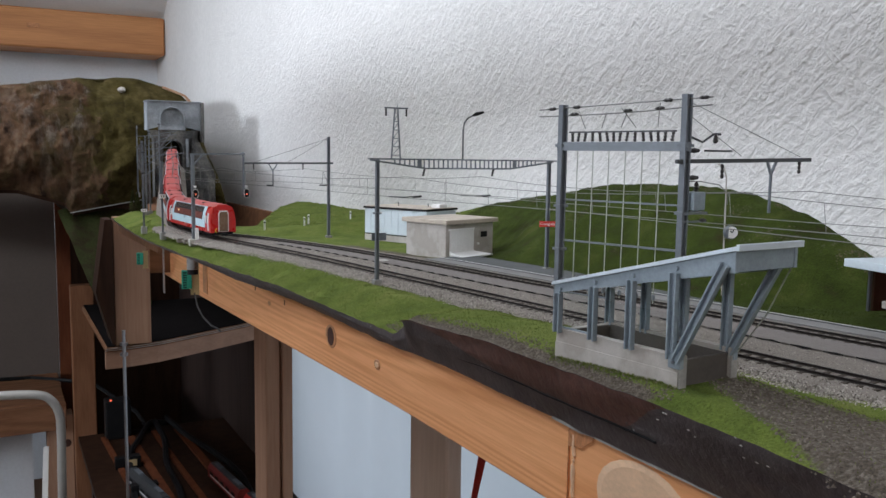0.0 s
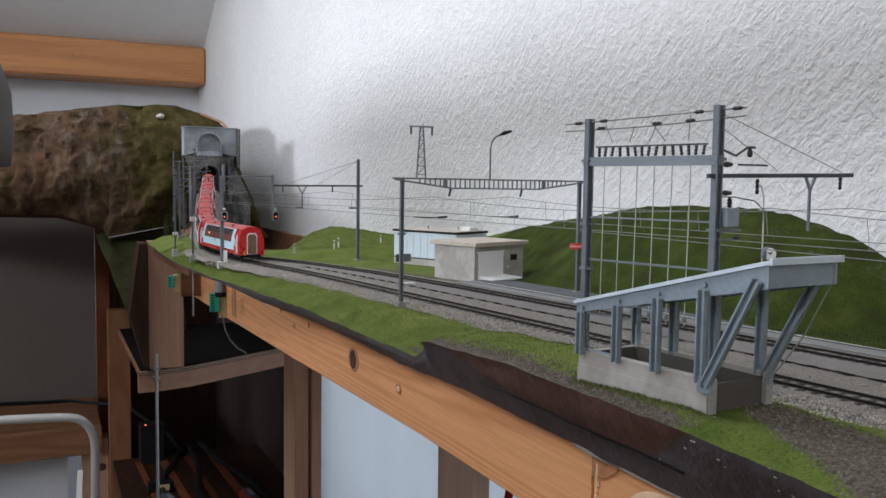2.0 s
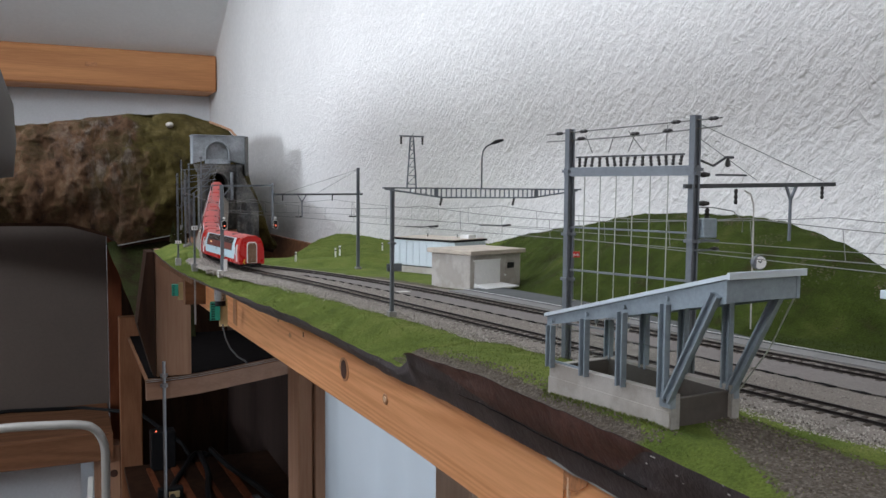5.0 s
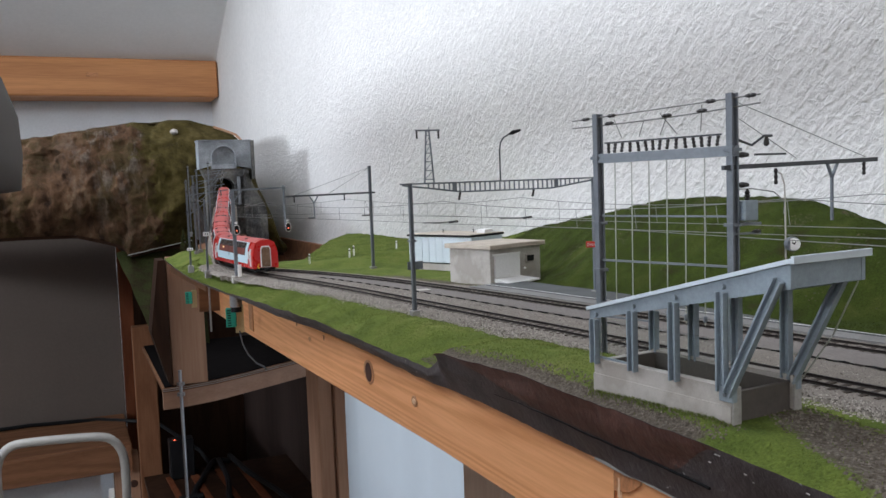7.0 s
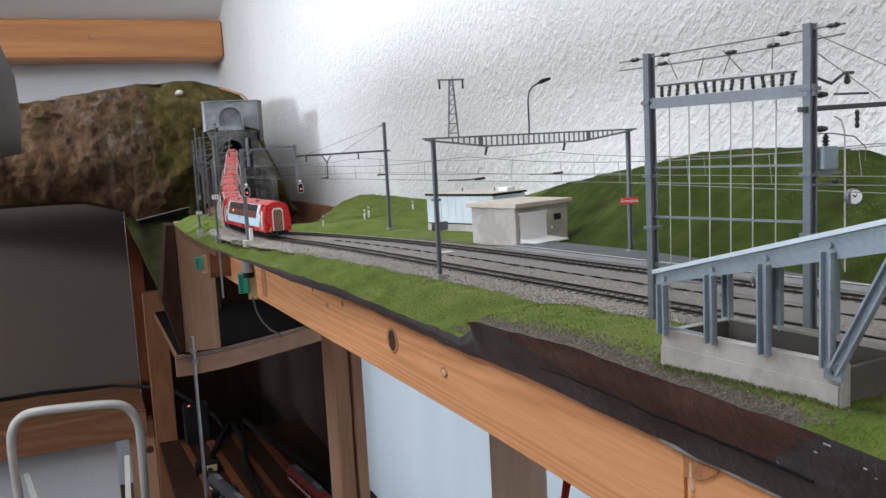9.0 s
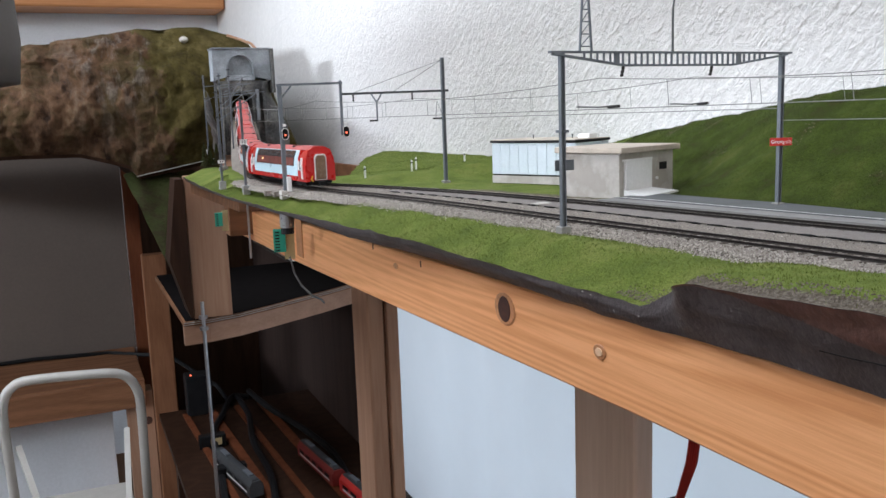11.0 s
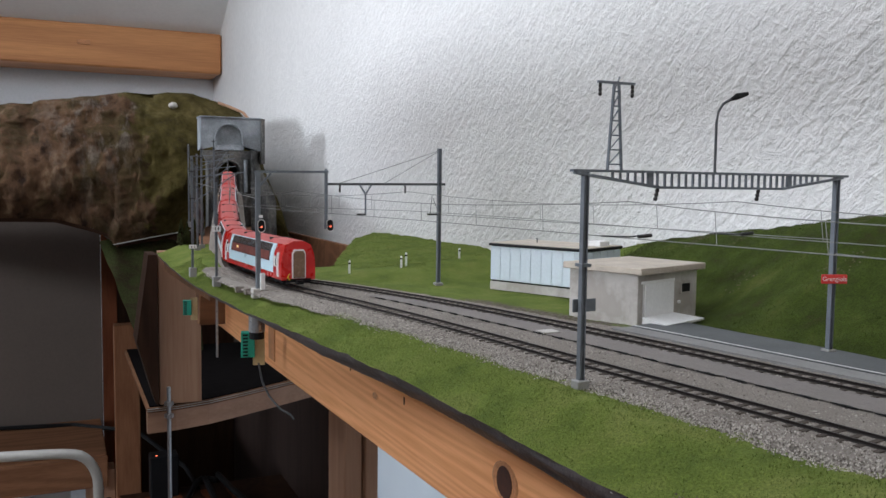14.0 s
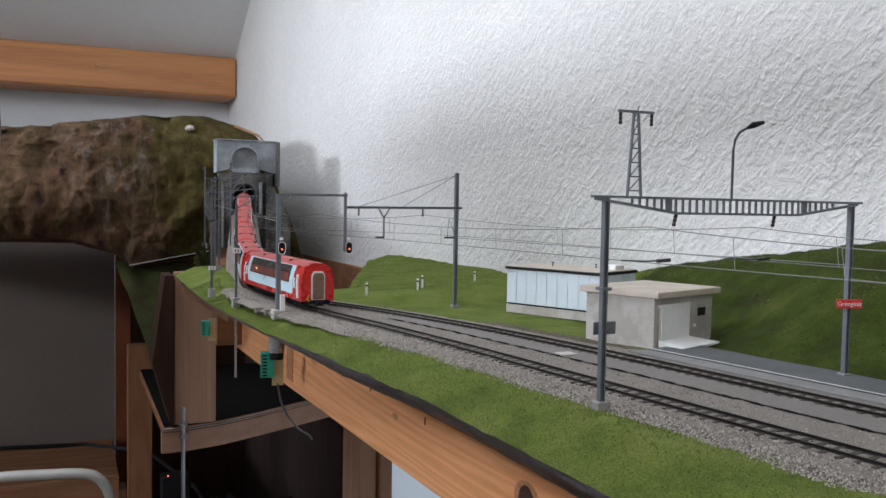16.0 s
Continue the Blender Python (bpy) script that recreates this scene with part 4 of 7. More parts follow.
def track(line, label, rack=False):
    tr = thing("railway_track", label, "railway track", "tracks")
    for side in (-1, 1):
        part("rail", rail_line(line, side), "rail", tr, "weathered steel rail")
    for i, p in enumerate(line[:290]):
        d = (line[min(i + 1, len(line) - 1)] - line[max(i - 1, 0)]).normalized()
        ob = new("sleeper", me_sleeper)
        ob.parent = tr
        ob.matrix_basis = Matrix.Translation(p) @ d.to_track_quat("Y", "Z").to_matrix().to_4x4()
    if rack:
        part("rack_rail", rail_line(line[len(line) * 2 // 3:], 0), "rail", tr, "toothed rack rail between the rails")
    return tr


track(FRONT, "narrow gauge main track curving up the ramp", True)
track(BACK, "narrow gauge passing track joining the main track")

# ramp of the track to the tunnel
bm = bmesh.new()
prev = None
for p in FRONT:
    if p.y < 1.30:
        continue
    d = Vector((0.17, 1, 0)).normalized()
    s = Vector((d.y, -d.x, 0))
    ring = []
    for w in range(-8, 9):
        h = -0.0012 - max(abs(w) - 4, 0) * 0.0022 + 0.0007 * noise.noise(Vector((p.y * 300, w * 3.0, 2)))
        ring.append(bm.verts.new(p + s * w * 0.0034 + Vector((0, 0, h))))
    if prev:
        for k in range(16):
            bm.faces.new((prev[k], prev[k + 1], ring[k + 1], ring[k]))
    prev = ring
structure("ramp_ballast", bm, "ballast", "grey ballast of the track climbing to the tunnel", True)
structure("ramp_board", prism([(0.36, 1.70), (0.44, 1.70), (0.60, 2.42), (0.50, 2.42)], 1.15, 1.190, None, "z"), "ply", "plywood board under the climbing track")

# ---- scattered stones and grass ----


def scatter(name, label, mat, pts, shape, island=True):
    """Many small pieces joined into one object."""
    verts, faces = [], []
    for p, ang, s in pts:
        base = len(verts)
        c, si = math.cos(ang), math.sin(ang)
        for x, y, z in shape[0]:
            verts.append((p[0] + (x * c - y * si) * s, p[1] + (x * si + y * c) * s, p[2] + z * s))
        faces.extend(tuple(base + i for i in f) for f in shape[1])
    me = bpy.data.meshes.new(name)
    me.from_pydata(verts, [], faces)
    me.materials.append(M[mat])
    return tagged(new(name, me), label, kind="stuff")


def island_material(name, a, b, rough=0.9):
    m = bpy.data.materials.new(name)
    m.use_nodes = True
    n, l = m.node_tree.nodes, m.node_tree.links
    g, r = n.new("ShaderNodeNewGeometry"), n.new("ShaderNodeValToRGB")
    r.color_ramp.elements[0].color, r.color_ramp.elements[1].color = (*a, 1), (*b, 1)
    l.new(g.outputs["Random Per Island"], r.inputs[0])
    l.new(r.outputs[0], n["Principled BSDF"].inputs["Base Color"])
    n["Principled BSDF"].inputs["Roughness"].default_value = rough
    return m


M["stones"] = island_material("loose_ballast", (0.085, 0.072, 0.062), (0.52, 0.48, 0.43))
M["gravel"] = island_material("fine_gravel", (0.085, 0.070, 0.056), (0.23, 0.20, 0.17))
M["blades"] = island_material("grass_fibres", (0.07, 0.105, 0.02), (0.19, 0.22, 0.06))
M["hill_blades"] = island_material("hill_fibres", (0.022, 0.034, 0.006), (0.060, 0.080, 0.016))
rng = random.Random(4)
STONE = ([(-0.5, -0.4, 0), (0.5, -0.5, 0), (0.4, 0.5, 0), (-0.5, 0.4, 0), (0.05, -0.1, 0.7), (-0.1, 0.15, 0.65)],
         [(0, 1, 4), (1, 2, 4), (2, 5, 4), (2, 3, 5), (3, 0, 5), (0, 4, 5)])
pts = []
for _ in range(62000):
    y = rng.uniform(0.2, 1.32) if rng.random() < 0.75 else rng.uniform(0.5, 0.95)
    l, r = ballast_left(y) - 0.003, ballast_right(y) - 0.004
    x = rng.uniform(l, r) if rng.random() < 0.55 else l + min(abs(rng.gauss(0, 0.012)), 0.03)
    if y < 1.06 and walk_l(y) - 0.0005 < x < walk_r(y) and rng.random() < 0.93 or x > kerb_x(y) - 0.017 and y < 0.86:
        continue
    if rng.random() < 0.12:
        x = l + 0.004 + rng.gauss(0, 0.0035)
    pts.append(((x, y, max(1.1903 - 0.0030 * (1 - soft(x, l, l + 0.011)) - 0.0003, ground_z(x, y) - 0.0002 if x < l + 0.016 else 0)), rng.uniform(0, 6.3), rng.uniform(0.0004, 0.0012) if x < l + 0.03 else rng.uniform(0.0004, 0.0010)))
scatter("loose_ballast", "loose grey and brown ballast stones", "stones", pts, STONE)
pts = []
for _ in range(1700):
    y = rng.uniform(0.22, 0.36)
    x = rng.uniform(0.376 - 0.44 * max(0.335 - y, 0), 0.403)
    pts.append(((x, y, ground_z(x, y) - 0.0002), rng.uniform(0, 6.3), rng.uniform(0.0005, 0.0013)))
for _ in range(2200):
    y = rng.uniform(0.33, 0.62)
    x = interp(y, EDGE) + 0.004 + abs(rng.gauss(0, 0.005)) if y < 0.57 else interp(y, EDGE) + 0.006 + abs(rng.gauss(0, 0.004))
    pts.append(((x, y, ground_z(x, y)), rng.uniform(0, 6.3), rng.uniform(0.0004, 0.001)))
scatter("gravel", "fine brown gravel on the bare soil", "gravel", pts, STONE)
BLADE = ([(-0.16, 0, 0), (0.16, 0, 0), (0.15, 0.35, 1)], [(0, 1, 2)])
front, back = [], []
while len(front) < 60000:
    y = rng.uniform(0.22, 1.5)
    e, l = interp(y, EDGE), ballast_left(y)
    x = rng.uniform(e + 0.001, max(l, e + 0.03) - 0.001)
    if 0.335 < y < 0.56 and x < e + 0.007 and rng.random() < 0.9:
        continue
    if 0.33 < y < 0.42 and 0.352 < x < 0.394:
        continue
    if y < 0.345 and 0.377 - 0.44 * (0.335 - y) < x < 0.398 and rng.random() < 0.8:
        continue
    if noise.noise(Vector((x * 70, y * 70, 8))) < -0.35:
        continue
    front.append(((x, y, ground_z(x, y) - 0.0001), rng.uniform(0, 6.3), rng.uniform(0.0005, 0.0012)))
for _ in range(2600):
    side = rng.random()
    if side < 0.5:
        y = rng.uniform(0.335, 0.410)
        x = 0.3602 - 0.09 * (y - 0.3358) - abs(rng.gauss(0, 0.0016))
    elif side < 0.75:
        x, y = rng.uniform(0.353, 0.390), 0.4105 + abs(rng.gauss(0, 0.0016))
    else:
        y = rng.uniform(0.338, 0.412)
        x = 0.3958 - 0.09 * (y - 0.3358) + abs(rng.gauss(0, 0.0016))
    front.append(((x, y, ground_z(x, y) - 0.0001), rng.uniform(0, 6.3), rng.uniform(0.0006, 0.0016)))
while len(back) < 52000:
    y = rng.uniform(0.36, 1.90)
    f = max(turf_edge(y) if y < 1.05 else foot(y), ballast_right(y))
    x = rng.uniform(f, 0.718)
    if gap(x, y) or (0.83 < y < 0.94 and 0.51 < x < 0.645):
        continue
    (back if y < 1.10 or x < 0.43 else front).append(((x, y, ground_z(x, y) - 0.0001), rng.uniform(0, 6.3), rng.uniform(0.0006, 0.0014)))
scatter("grass_fibres", "bright green static grass fibres on the verge", "blades", front, BLADE)
scatter("hill_fibres", "dark green static grass fibres on the hill", "hill_blades", back, BLADE)

CLUMP = ([(-0.5, -0.3, 0), (0.4, -0.5, 0), (0.5, 0.4, 0), (-0.4, 0.5, 0), (0.1, 0.0, 0.6), (-0.2, 0.2, 0.5)], STONE[1])
pts = []
while len(pts) < 2600:
    y = rng.uniform(0.40, 1.10)
    f = foot(y)
    t = 1 - abs(rng.gauss(0, 0.32))
    x = f + (0.716 - f) * t
    if t < 0.15 or noise.noise(Vector((x * 35, y * 35, 5))) < 0.05 + 0.35 * soft(y, 0.5, 0.8):
        continue
    pts.append(((x, y, ground_z(x, y) - 0.0004), rng.uniform(0, 6.3), rng.uniform(0.0007, 0.0020)))
for key in ("ground", "blades", "hill_blades", "stones", "gravel", "ballast", "soil", "grit", "paving", "asphalt", "mountain", "sleeper"):
    M[key].node_tree.nodes["Principled BSDF"].inputs["Specular IOR Level"].default_value = 0.12
M["clumps"] = island_material("turf_clumps", (0.042, 0.050, 0.016), (0.10, 0.080, 0.040))
scatter("turf_clumps", "brown and dark green turf clumps on the hill", "clumps", pts, CLUMP)

# ---- overhead line masts ----


def h_mast(parent, x, y, z0, z1, w, mat="mast", name="post"):
    """A rolled steel post: two flanges and a web."""
    bm = bmesh.new()
    bar((x - w * 0.4, y, z0), (x - w * 0.4, y, z1), w, w * 0.2, bm, (1, 0, 0))
    bar((x + w * 0.4, y, z0), (x + w * 0.4, y, z1), w, w * 0.2, bm, (1, 0, 0))
    bar((x, y, z0), (x, y, z1), w * 0.2, w * 0.65, bm, (1, 0, 0))
    part(name, bm, mat, parent)


def insulator(parent, x, y, z, h=0.006, r=0.0011, lean=0):
    prof = []
    for k in range(7):
        prof.append((r if k % 2 else r * 0.6, -h * k / 6))
    bm = lathe([(0.0003, 0)] + prof + [(0.0003, -h)], 8, None)
    ob = part("insulator", bm, "insulator", parent)
    ob.matrix_basis = pose(x, y, z, 0, lean, 0)


def footing(parent, x, y, w=0.007, z=1.187):
    part("footing", block(x - w / 2, x + w / 2, y - w / 2, y + w / 2, z - 0.004, z + 0.006, 0.0004), "footing", parent, "small concrete footing")


# the truss gantry with the two station masts
ga = thing("catenary_gantry", "grey steel gantry with a truss beam over both tracks", "gantry")
AX, BX, GY, GT = 0.401, 0.5785, 0.733, 1.288
h_mast(ga, AX, 0.727, 1.19, GT + 0.0035, 0.0029)
h_mast(ga, BX, 0.739, 1.190, GT + 0.0035, 0.0029)
footing(ga, AX, 0.727, 0.0066, 1.187)
footing(ga, BX, 0.739, 0.0062, 1.187)
part("clamp", block(AX - 0.0026, AX + 0.0026, 0.724, 0.730, 1.247, 1.2485), "mast", ga)
part("number_plate", block(AX - 0.0035, AX + 0.0095, 0.7295, 0.7302, 1.2250, 1.2312, 0.0002), "mast", ga, "small blank grey plate")


def gy(x):
    return 0.727 + (x - AX) / (BX - AX) * 0.012


truss = bmesh.new()
tb = GT + 0.0
bar((AX - 0.008, gy(AX - 0.008), tb + 0.004), (BX + 0.008, gy(BX + 0.008), tb + 0.004), 0.0032, 0.0012, truss)
part("top_chord", truss, "mast", ga)
truss = bmesh.new()
for a, b in (((AX - 0.006, tb + 0.003), (AX + 0.045, tb - 0.0035)), ((AX + 0.045, tb - 0.0035), (BX - 0.045, tb - 0.0035)), ((BX - 0.045, tb - 0.0035), (BX + 0.004, tb + 0.003))):
    bar((a[0], gy(a[0]), a[1]), (b[0], gy(b[0]), b[1]), 0.0032, 0.0012, truss)
part("bottom_chord", truss, "mast", ga)
for i in range(32):
    x = AX + 0.016 + i * (BX - AX - 0.032) / 31
    run = min((x - AX) / 0.045, (BX - x) / 0.045, 1.0)
    low = tb + 0.003 - 0.0065 * run
    wide = 0.0034 if i in (5, 26) else 0.0008
    part("truss_web", bar((x, gy(x), low), (x, gy(x), tb + 0.004), 0.0012, wide, None, (1, 0, 0)), "mast", ga)
for x in (0.4455, 0.516):
    insulator(ga, x, gy(x), tb - 0.004, 0.0062, 0.0012, 14)
    bm = tube([(x - 0.034, gy(x) - 0.002, 1.2612), (x - 0.018, gy(x) - 0.002, 1.2606), (x - 0.003, gy(x), 1.2612)], 0.0004, 5)
    part("registration_arm", bm, "dark_metal", ga)
    part("wire_clamp", tube([(x - 0.011, gy(x), 1.2605), (x - 0.003, gy(x), 1.261)], 0.0010, 6), "insulator", ga)

# lattice pylon on the gantry
px = 0.4180
yb = gy(px)
part_z0, part_z1 = tb + 0.0045, 1.3335
for sx in (-1, 1):
    leg = bmesh.new()
    for sy in (-1, 1):
        bar((px + sx * 0.0040, yb + sy * 0.0003, part_z0), (px + sx * 0.0013, yb + sy * 0.0003, part_z1), 0.0008, None, leg)
    part("pylon_leg", leg, "mast", ga)
for i in range(6):
    t = (i + 0.4) / 6
    w = 0.0040 + (0.0013 - 0.0040) * t
    z = part_z0 + (part_z1 - part_z0) * t
    part("pylon_brace", bar((px - w, yb - 0.0005, z), (px + w, yb - 0.0005, z), 0.0007), "mast", ga)
    w2 = 0.0040 + (0.0013 - 0.0040) * (t + 0.1)
    part("pylon_brace", bar((px - w, yb - 0.0005, z), (px + w2, yb - 0.0005, z + 0.007), 0.0005), "mast", ga)
part("pylon_arm", bar((px - 0.0105, yb, part_z1), (px + 0.0105, yb, part_z1), 0.0012), "mast", ga)
for sx in (-1, 1):
    insulator(ga, px + sx * 0.0092, yb, part_z1 - 0.0005, 0.006, 0.0010)
# curved platform lamp on the gantry
lx = 0.4835
pts = [(lx, gy(lx), tb + 0.004), (lx, gy(lx), 1.318), (lx + 0.001, gy(lx), 1.3235), (lx + 0.004, gy(lx), 1.3275), (lx + 0.009, gy(lx), 1.330)]
part("lamp_arm", tube(pts, 0.0007, 7), "dark_metal", ga, "thin curved lamp arm")
part("lamp_head", tube([(lx + 0.009, gy(lx), 1.330), (lx + 0.013, gy(lx), 1.3317), (lx + 0.020, gy(lx), 1.3335)], 0.0013, 8, None, [0.0008, 0.0018, 0.0010]), "black", ga, "black street lamp head")

# station name sign on the far mast
sg = thing("station_sign", "red enamel station sign reading Grengiols on a mast", "sign")
part("board", block(-0.0074, 0.0074, -0.0004, 0.0004, -0.0026, 0.0026, 0.0002), "sign_red", sg)
tc = bpy.data.curves.new("lettering", "FONT")
tc.body, tc.size, tc.align_x, tc.align_y, tc.extrude = "Grengiols", 0.0036, "CENTER", "CENTER", 0.00005
tob = new("lettering_source", tc)
bpy.context.view_layer.update()
tme = bpy.data.meshes.new_from_object(tob.evaluated_get(bpy.context.evaluated_depsgraph_get()))
bpy.data.objects.remove(tob)
tme.materials.append(M["white"])
lt = new("lettering", tme)
lt.parent = sg
lt.matrix_basis = pose(0, -0.0006, 0, 90, 0, 0)
sg.matrix_basis = pose(BX - 0.003, 0.7350, 1.2340, 0, 0, -22)

# the switching gantry beside the stair
sw = thing("switching_gantry", "blue-grey steel switching frame with wire grid and insulators", "gantry")
L, R = Vector((0.427, 0.509, 0)), Vector((0.4505, 0.431, 0))


def on(t, z, off=0.0):
    p = L.lerp(R, t)
    d = (R - L).normalized()
    return (p.x + d.y * off, p.y - d.x * off, z)


for p, top in ((L, 1.326), (R, 1.329)):
    h_mast(sw, p.x, p.y, 1.189, top, 0.0041, "mast")
    footing(sw, p.x, p.y, 0.008, 1.1865)
    for z in (1.302, 1.266, 1.240):
        part("clamp", block(p.x - 0.0031, p.x + 0.0031, p.y - 0.0031, p.y + 0.0031, z - 0.0008, z + 0.0008), "mast", sw)
part("cross_beam", bar(on(-0.03, 1.3015), on(1.03, 1.3015), 0.004, 0.0050), "mast", sw)
part("insulator_rail", bar(on(0.06, 1.3098), on(0.93, 1.3098), 0.0009), "dark_metal", sw)
for i in range(15):
    x, y, z = on(0.09 + i * 0.82 / 14, 1.3096)
    insulator(sw, x, y, z, 0.0054, 0.00105, 12 * math.sin(i * 7.3))
for z, w in ((1.270, 0.0012), (1.2455, 0.0014), (1.2215, 0.0022), (1.214, 0.0012)):
    part("rail_bar", bar(on(0, z), on(1 if z > 1.23 else 0.45, z), w * 0.8), "mast", sw)
for i in range(6):
    t = 0.14 + i * 0.135
    part("grid_wire", tube([on(t, 1.2995), on(t - 0.01, 1.215)], 0.00034, 5), "pale_wire", sw)
    x, y, z = on(t - 0.01, 1.2195)
    part("wire_end", lathe([(0.0003, 0), (0.0011, 0.0005), (0.0011, 0.003), (0.0003, 0.0035)], 6, None, (x, y, z - 0.003)), "mast", sw)
for k, (z, sag) in enumerate(((1.3235, 0.0), (1.3195, 0.001))):
    pts = [on(-0.22 + 1.4 * i / 12, z + 0.0035 * (i / 12) - sag * math.sin(math.pi * i / 12)) for i in range(13)]
    part("feeder_wire", tube(pts, 0.0004, 5), "wire", sw)
    for t in ((-0.10, 0.12, 0.86, 1.12) if k == 0 else (0.10, 0.55, 0.80)):
        a, b = on(t - 0.035, z + 0.0035 * (t + 0.2) / 1.4), on(t + 0.035, z + 0.0035 * (t + 0.27) / 1.4)
        part("insulator", tube([a, Vector(a).lerp(Vector(b), 0.3), Vector(a).lerp(Vector(b), 0.5), Vector(a).lerp(Vector(b), 0.7), b], 0.001, 7, None, [0.0005, 0.0012, 0.0009, 0.0012, 0.0005]), "insulator", sw)
for a, b, c, d in ((0.14, 1.322, 0.2, 1.312), (0.5, 1.323, 0.62, 1.312), (0.55, 1.321, 0.50, 1.312), (0.80, 1.325, 0.79, 1.312), (0.38, 1.321, 0.34, 1.312)):
    part("jumper", tube([on(a, b), on(c, d)], 0.0003, 4), "wire", sw)
# cantilever arm, stays and fittings on the tall post
ry = R.y
part("cantilever", bar((R.x - 0.006, ry, 1.2935), (0.548, ry, 1.2955), 0.0020, 0.0022), "dark_metal", sw)
for x, z in ((0.540, 1.297), (0.492, 1.297)):
    part("stay", tube([(R.x + 0.002, ry, 1.325 if x > 0.5 else 1.318), (x, ry, z)], 0.00022, 4), "wire", sw)
bm = bmesh.new()
bar((0.5125, ry, 1.2945), (0.516, ry, 1.287), 0.0012, None, bm)
bar((0.520, ry, 1.2945), (0.516, ry, 1.287), 0.0012, None, bm)
bar((0.516, ry, 1.2875), (0.516, ry, 1.265), 0.0012, None, bm)
part("drop_post", bm, "mast", sw)
insulator(sw, 0.539, ry, 1.2945, 0.007, 0.0011)
insulator(sw, 0.478, ry, 1.2925, 0.008, 0.0011)
part("transformer", block(R.x + 0.0035, R.x + 0.0125, ry - 0.004, ry + 0.004, 1.2675, 1.2775, 0.0006), "mast_blue", sw, "pale grey transformer box")
part("bracket", block(R.x + 0.001, R.x + 0.014, ry - 0.004, ry + 0.004, 1.2655, 1.2668), "mast", sw)
part("bushing", lathe([(0.0004, 0), (0.0016, 0.0006), (0.0008, 0.0014), (0.0018, 0.0022), (0.0008, 0.003), (0.0014, 0.0036), (0.0004, 0.0055)], 8, None, (R.x + 0.009, ry, 1.2775)), "insulator", sw)
part("jumper_arc", tube([(R.x + 0.004, ry, 1.283), (R.x + 0.012, ry, 1.283), (R.x + 0.026, ry, 1.281), (R.x + 0.0330, ry, 1.276), (R.x + 0.0325, ry, 1.270)], 0.0003, 5), "wire", sw)
for z in (1.2995, 1.2850):
    part("post_insulator", tube([(R.x + 0.003, ry, z), (R.x + 0.006, ry, z), (R.x + 0.0095, ry, z)], 0.0012, 7, None, [0.0008, 0.0016, 0.0010]), "insulator", sw)
part("lower_bracket", bar((R.x - 0.002, ry - 0.002, 1.2615), (R.x + 0.015, ry - 0.002, 1.2615), 0.0010), "mast", sw)
part("lower_insulator", tube([(R.x + 0.010, ry - 0.002, 1.2622), (R.x + 0.0125, ry - 0.002, 1.2622), (R.x + 0.015, ry - 0.002, 1.2622)], 0.001, 7, None, [0.0006, 0.0012, 0.0006]), "insulator", sw)
part("switch_arm", tube([(R.x + 0.004, ry, 1.3065), (R.x + 0.012, ry, 1.304), (R.x + 0.020, ry, 1.3085), (R.x + 0.025, ry, 1.3085)], 0.0007, 5), "dark_metal", sw)
part("switch_knob", lathe([(0.0006, 0), (0.0015, 0.001), (0.0012, 0.003), (0.0006, 0.005)], 8, None, (R.x + 0.0215, ry, 1.3035)), "insulator", sw)
part("switch_bar", bar((R.x + 0.014, ry, 1.2995), (R.x + 0.034, ry, 1.2995), 0.0010), "dark_metal", sw)

# platform clock on a thin curved post
ck = thing("platform_clock", "round white station clock on a thin curved post", "clock")
cx, cy = 0.6135, 0.556
part("post", tube([(cx, cy, 1.192), (cx - 0.0005, cy, 1.262), (cx - 0.001, cy, 1.282), (cx - 0.004, cy, 1.2895), (cx - 0.010, cy, 1.292)], 0.0006, 7), "roof_grey", ck)
part("case", tube([(cx - 0.0003, cy - 0.0045, 1.241), (cx - 0.0015, cy - 0.0085, 1.241)], 0.0050, 18), "mast", ck, "grey clock case")
part("dial", tube([(cx - 0.0015, cy - 0.0085, 1.241), (cx - 0.0017, cy - 0.0089, 1.241)], 0.0044, 18), "white", ck, "white dial")
for a, ln in ((35, 0.0034), (-60, 0.0024)):
    part("pointer", bar((cx - 0.0018, cy - 0.0092, 1.241), (cx - 0.0018 + ln * math.sin(radians(a)), cy - 0.0092, 1.241 + ln * math.cos(radians(a))), 0.0006), "black", ck)
part("bracket", bar((cx, cy, 1.241), (cx - 0.0005, cy - 0.005, 1.241), 0.0012), "mast", ck)

# signal gantry at the station throat
sgm = thing("signal_gantry", "grey steel portal with a signal lamp hanging from it", "gantry")
SY = 1.133
part("post", block(0.3335, 0.3375, SY - 0.002, SY + 0.002, 1.188, 1.2935, 0.0003), "mast", sgm)
part("cross_beam", bar((0.333, SY, 1.2935), (0.399, SY, 1.2945), 0.0022, 0.0022), "mast", sgm)
part("brace", bar((0.336, SY, 1.280), (0.347, SY, 1.2925), 0.0015), "mast", sgm)
part("drop_post", bar((0.397, SY, 1.2965), (0.397, SY, 1.243), 0.0024), "mast", sgm)
part("finial", lathe([(0.0004, 0), (0.0022, 0.001), (0.0022, 0.003), (0.0004, 0.005)], 8, None, (0.397, SY, 1.2925)), "mast", sgm)
part("footing", block(0.330, 0.342, SY - 0.005, SY + 0.005, 1.183, 1.1915, 0.0005), "concrete", sgm, "concrete footing")
part("relay_box", block(0.3365, 0.3405, SY - 0.006, SY - 0.002, 1.1905, 1.205, 0.0003), "white", sgm, "pale switch box")
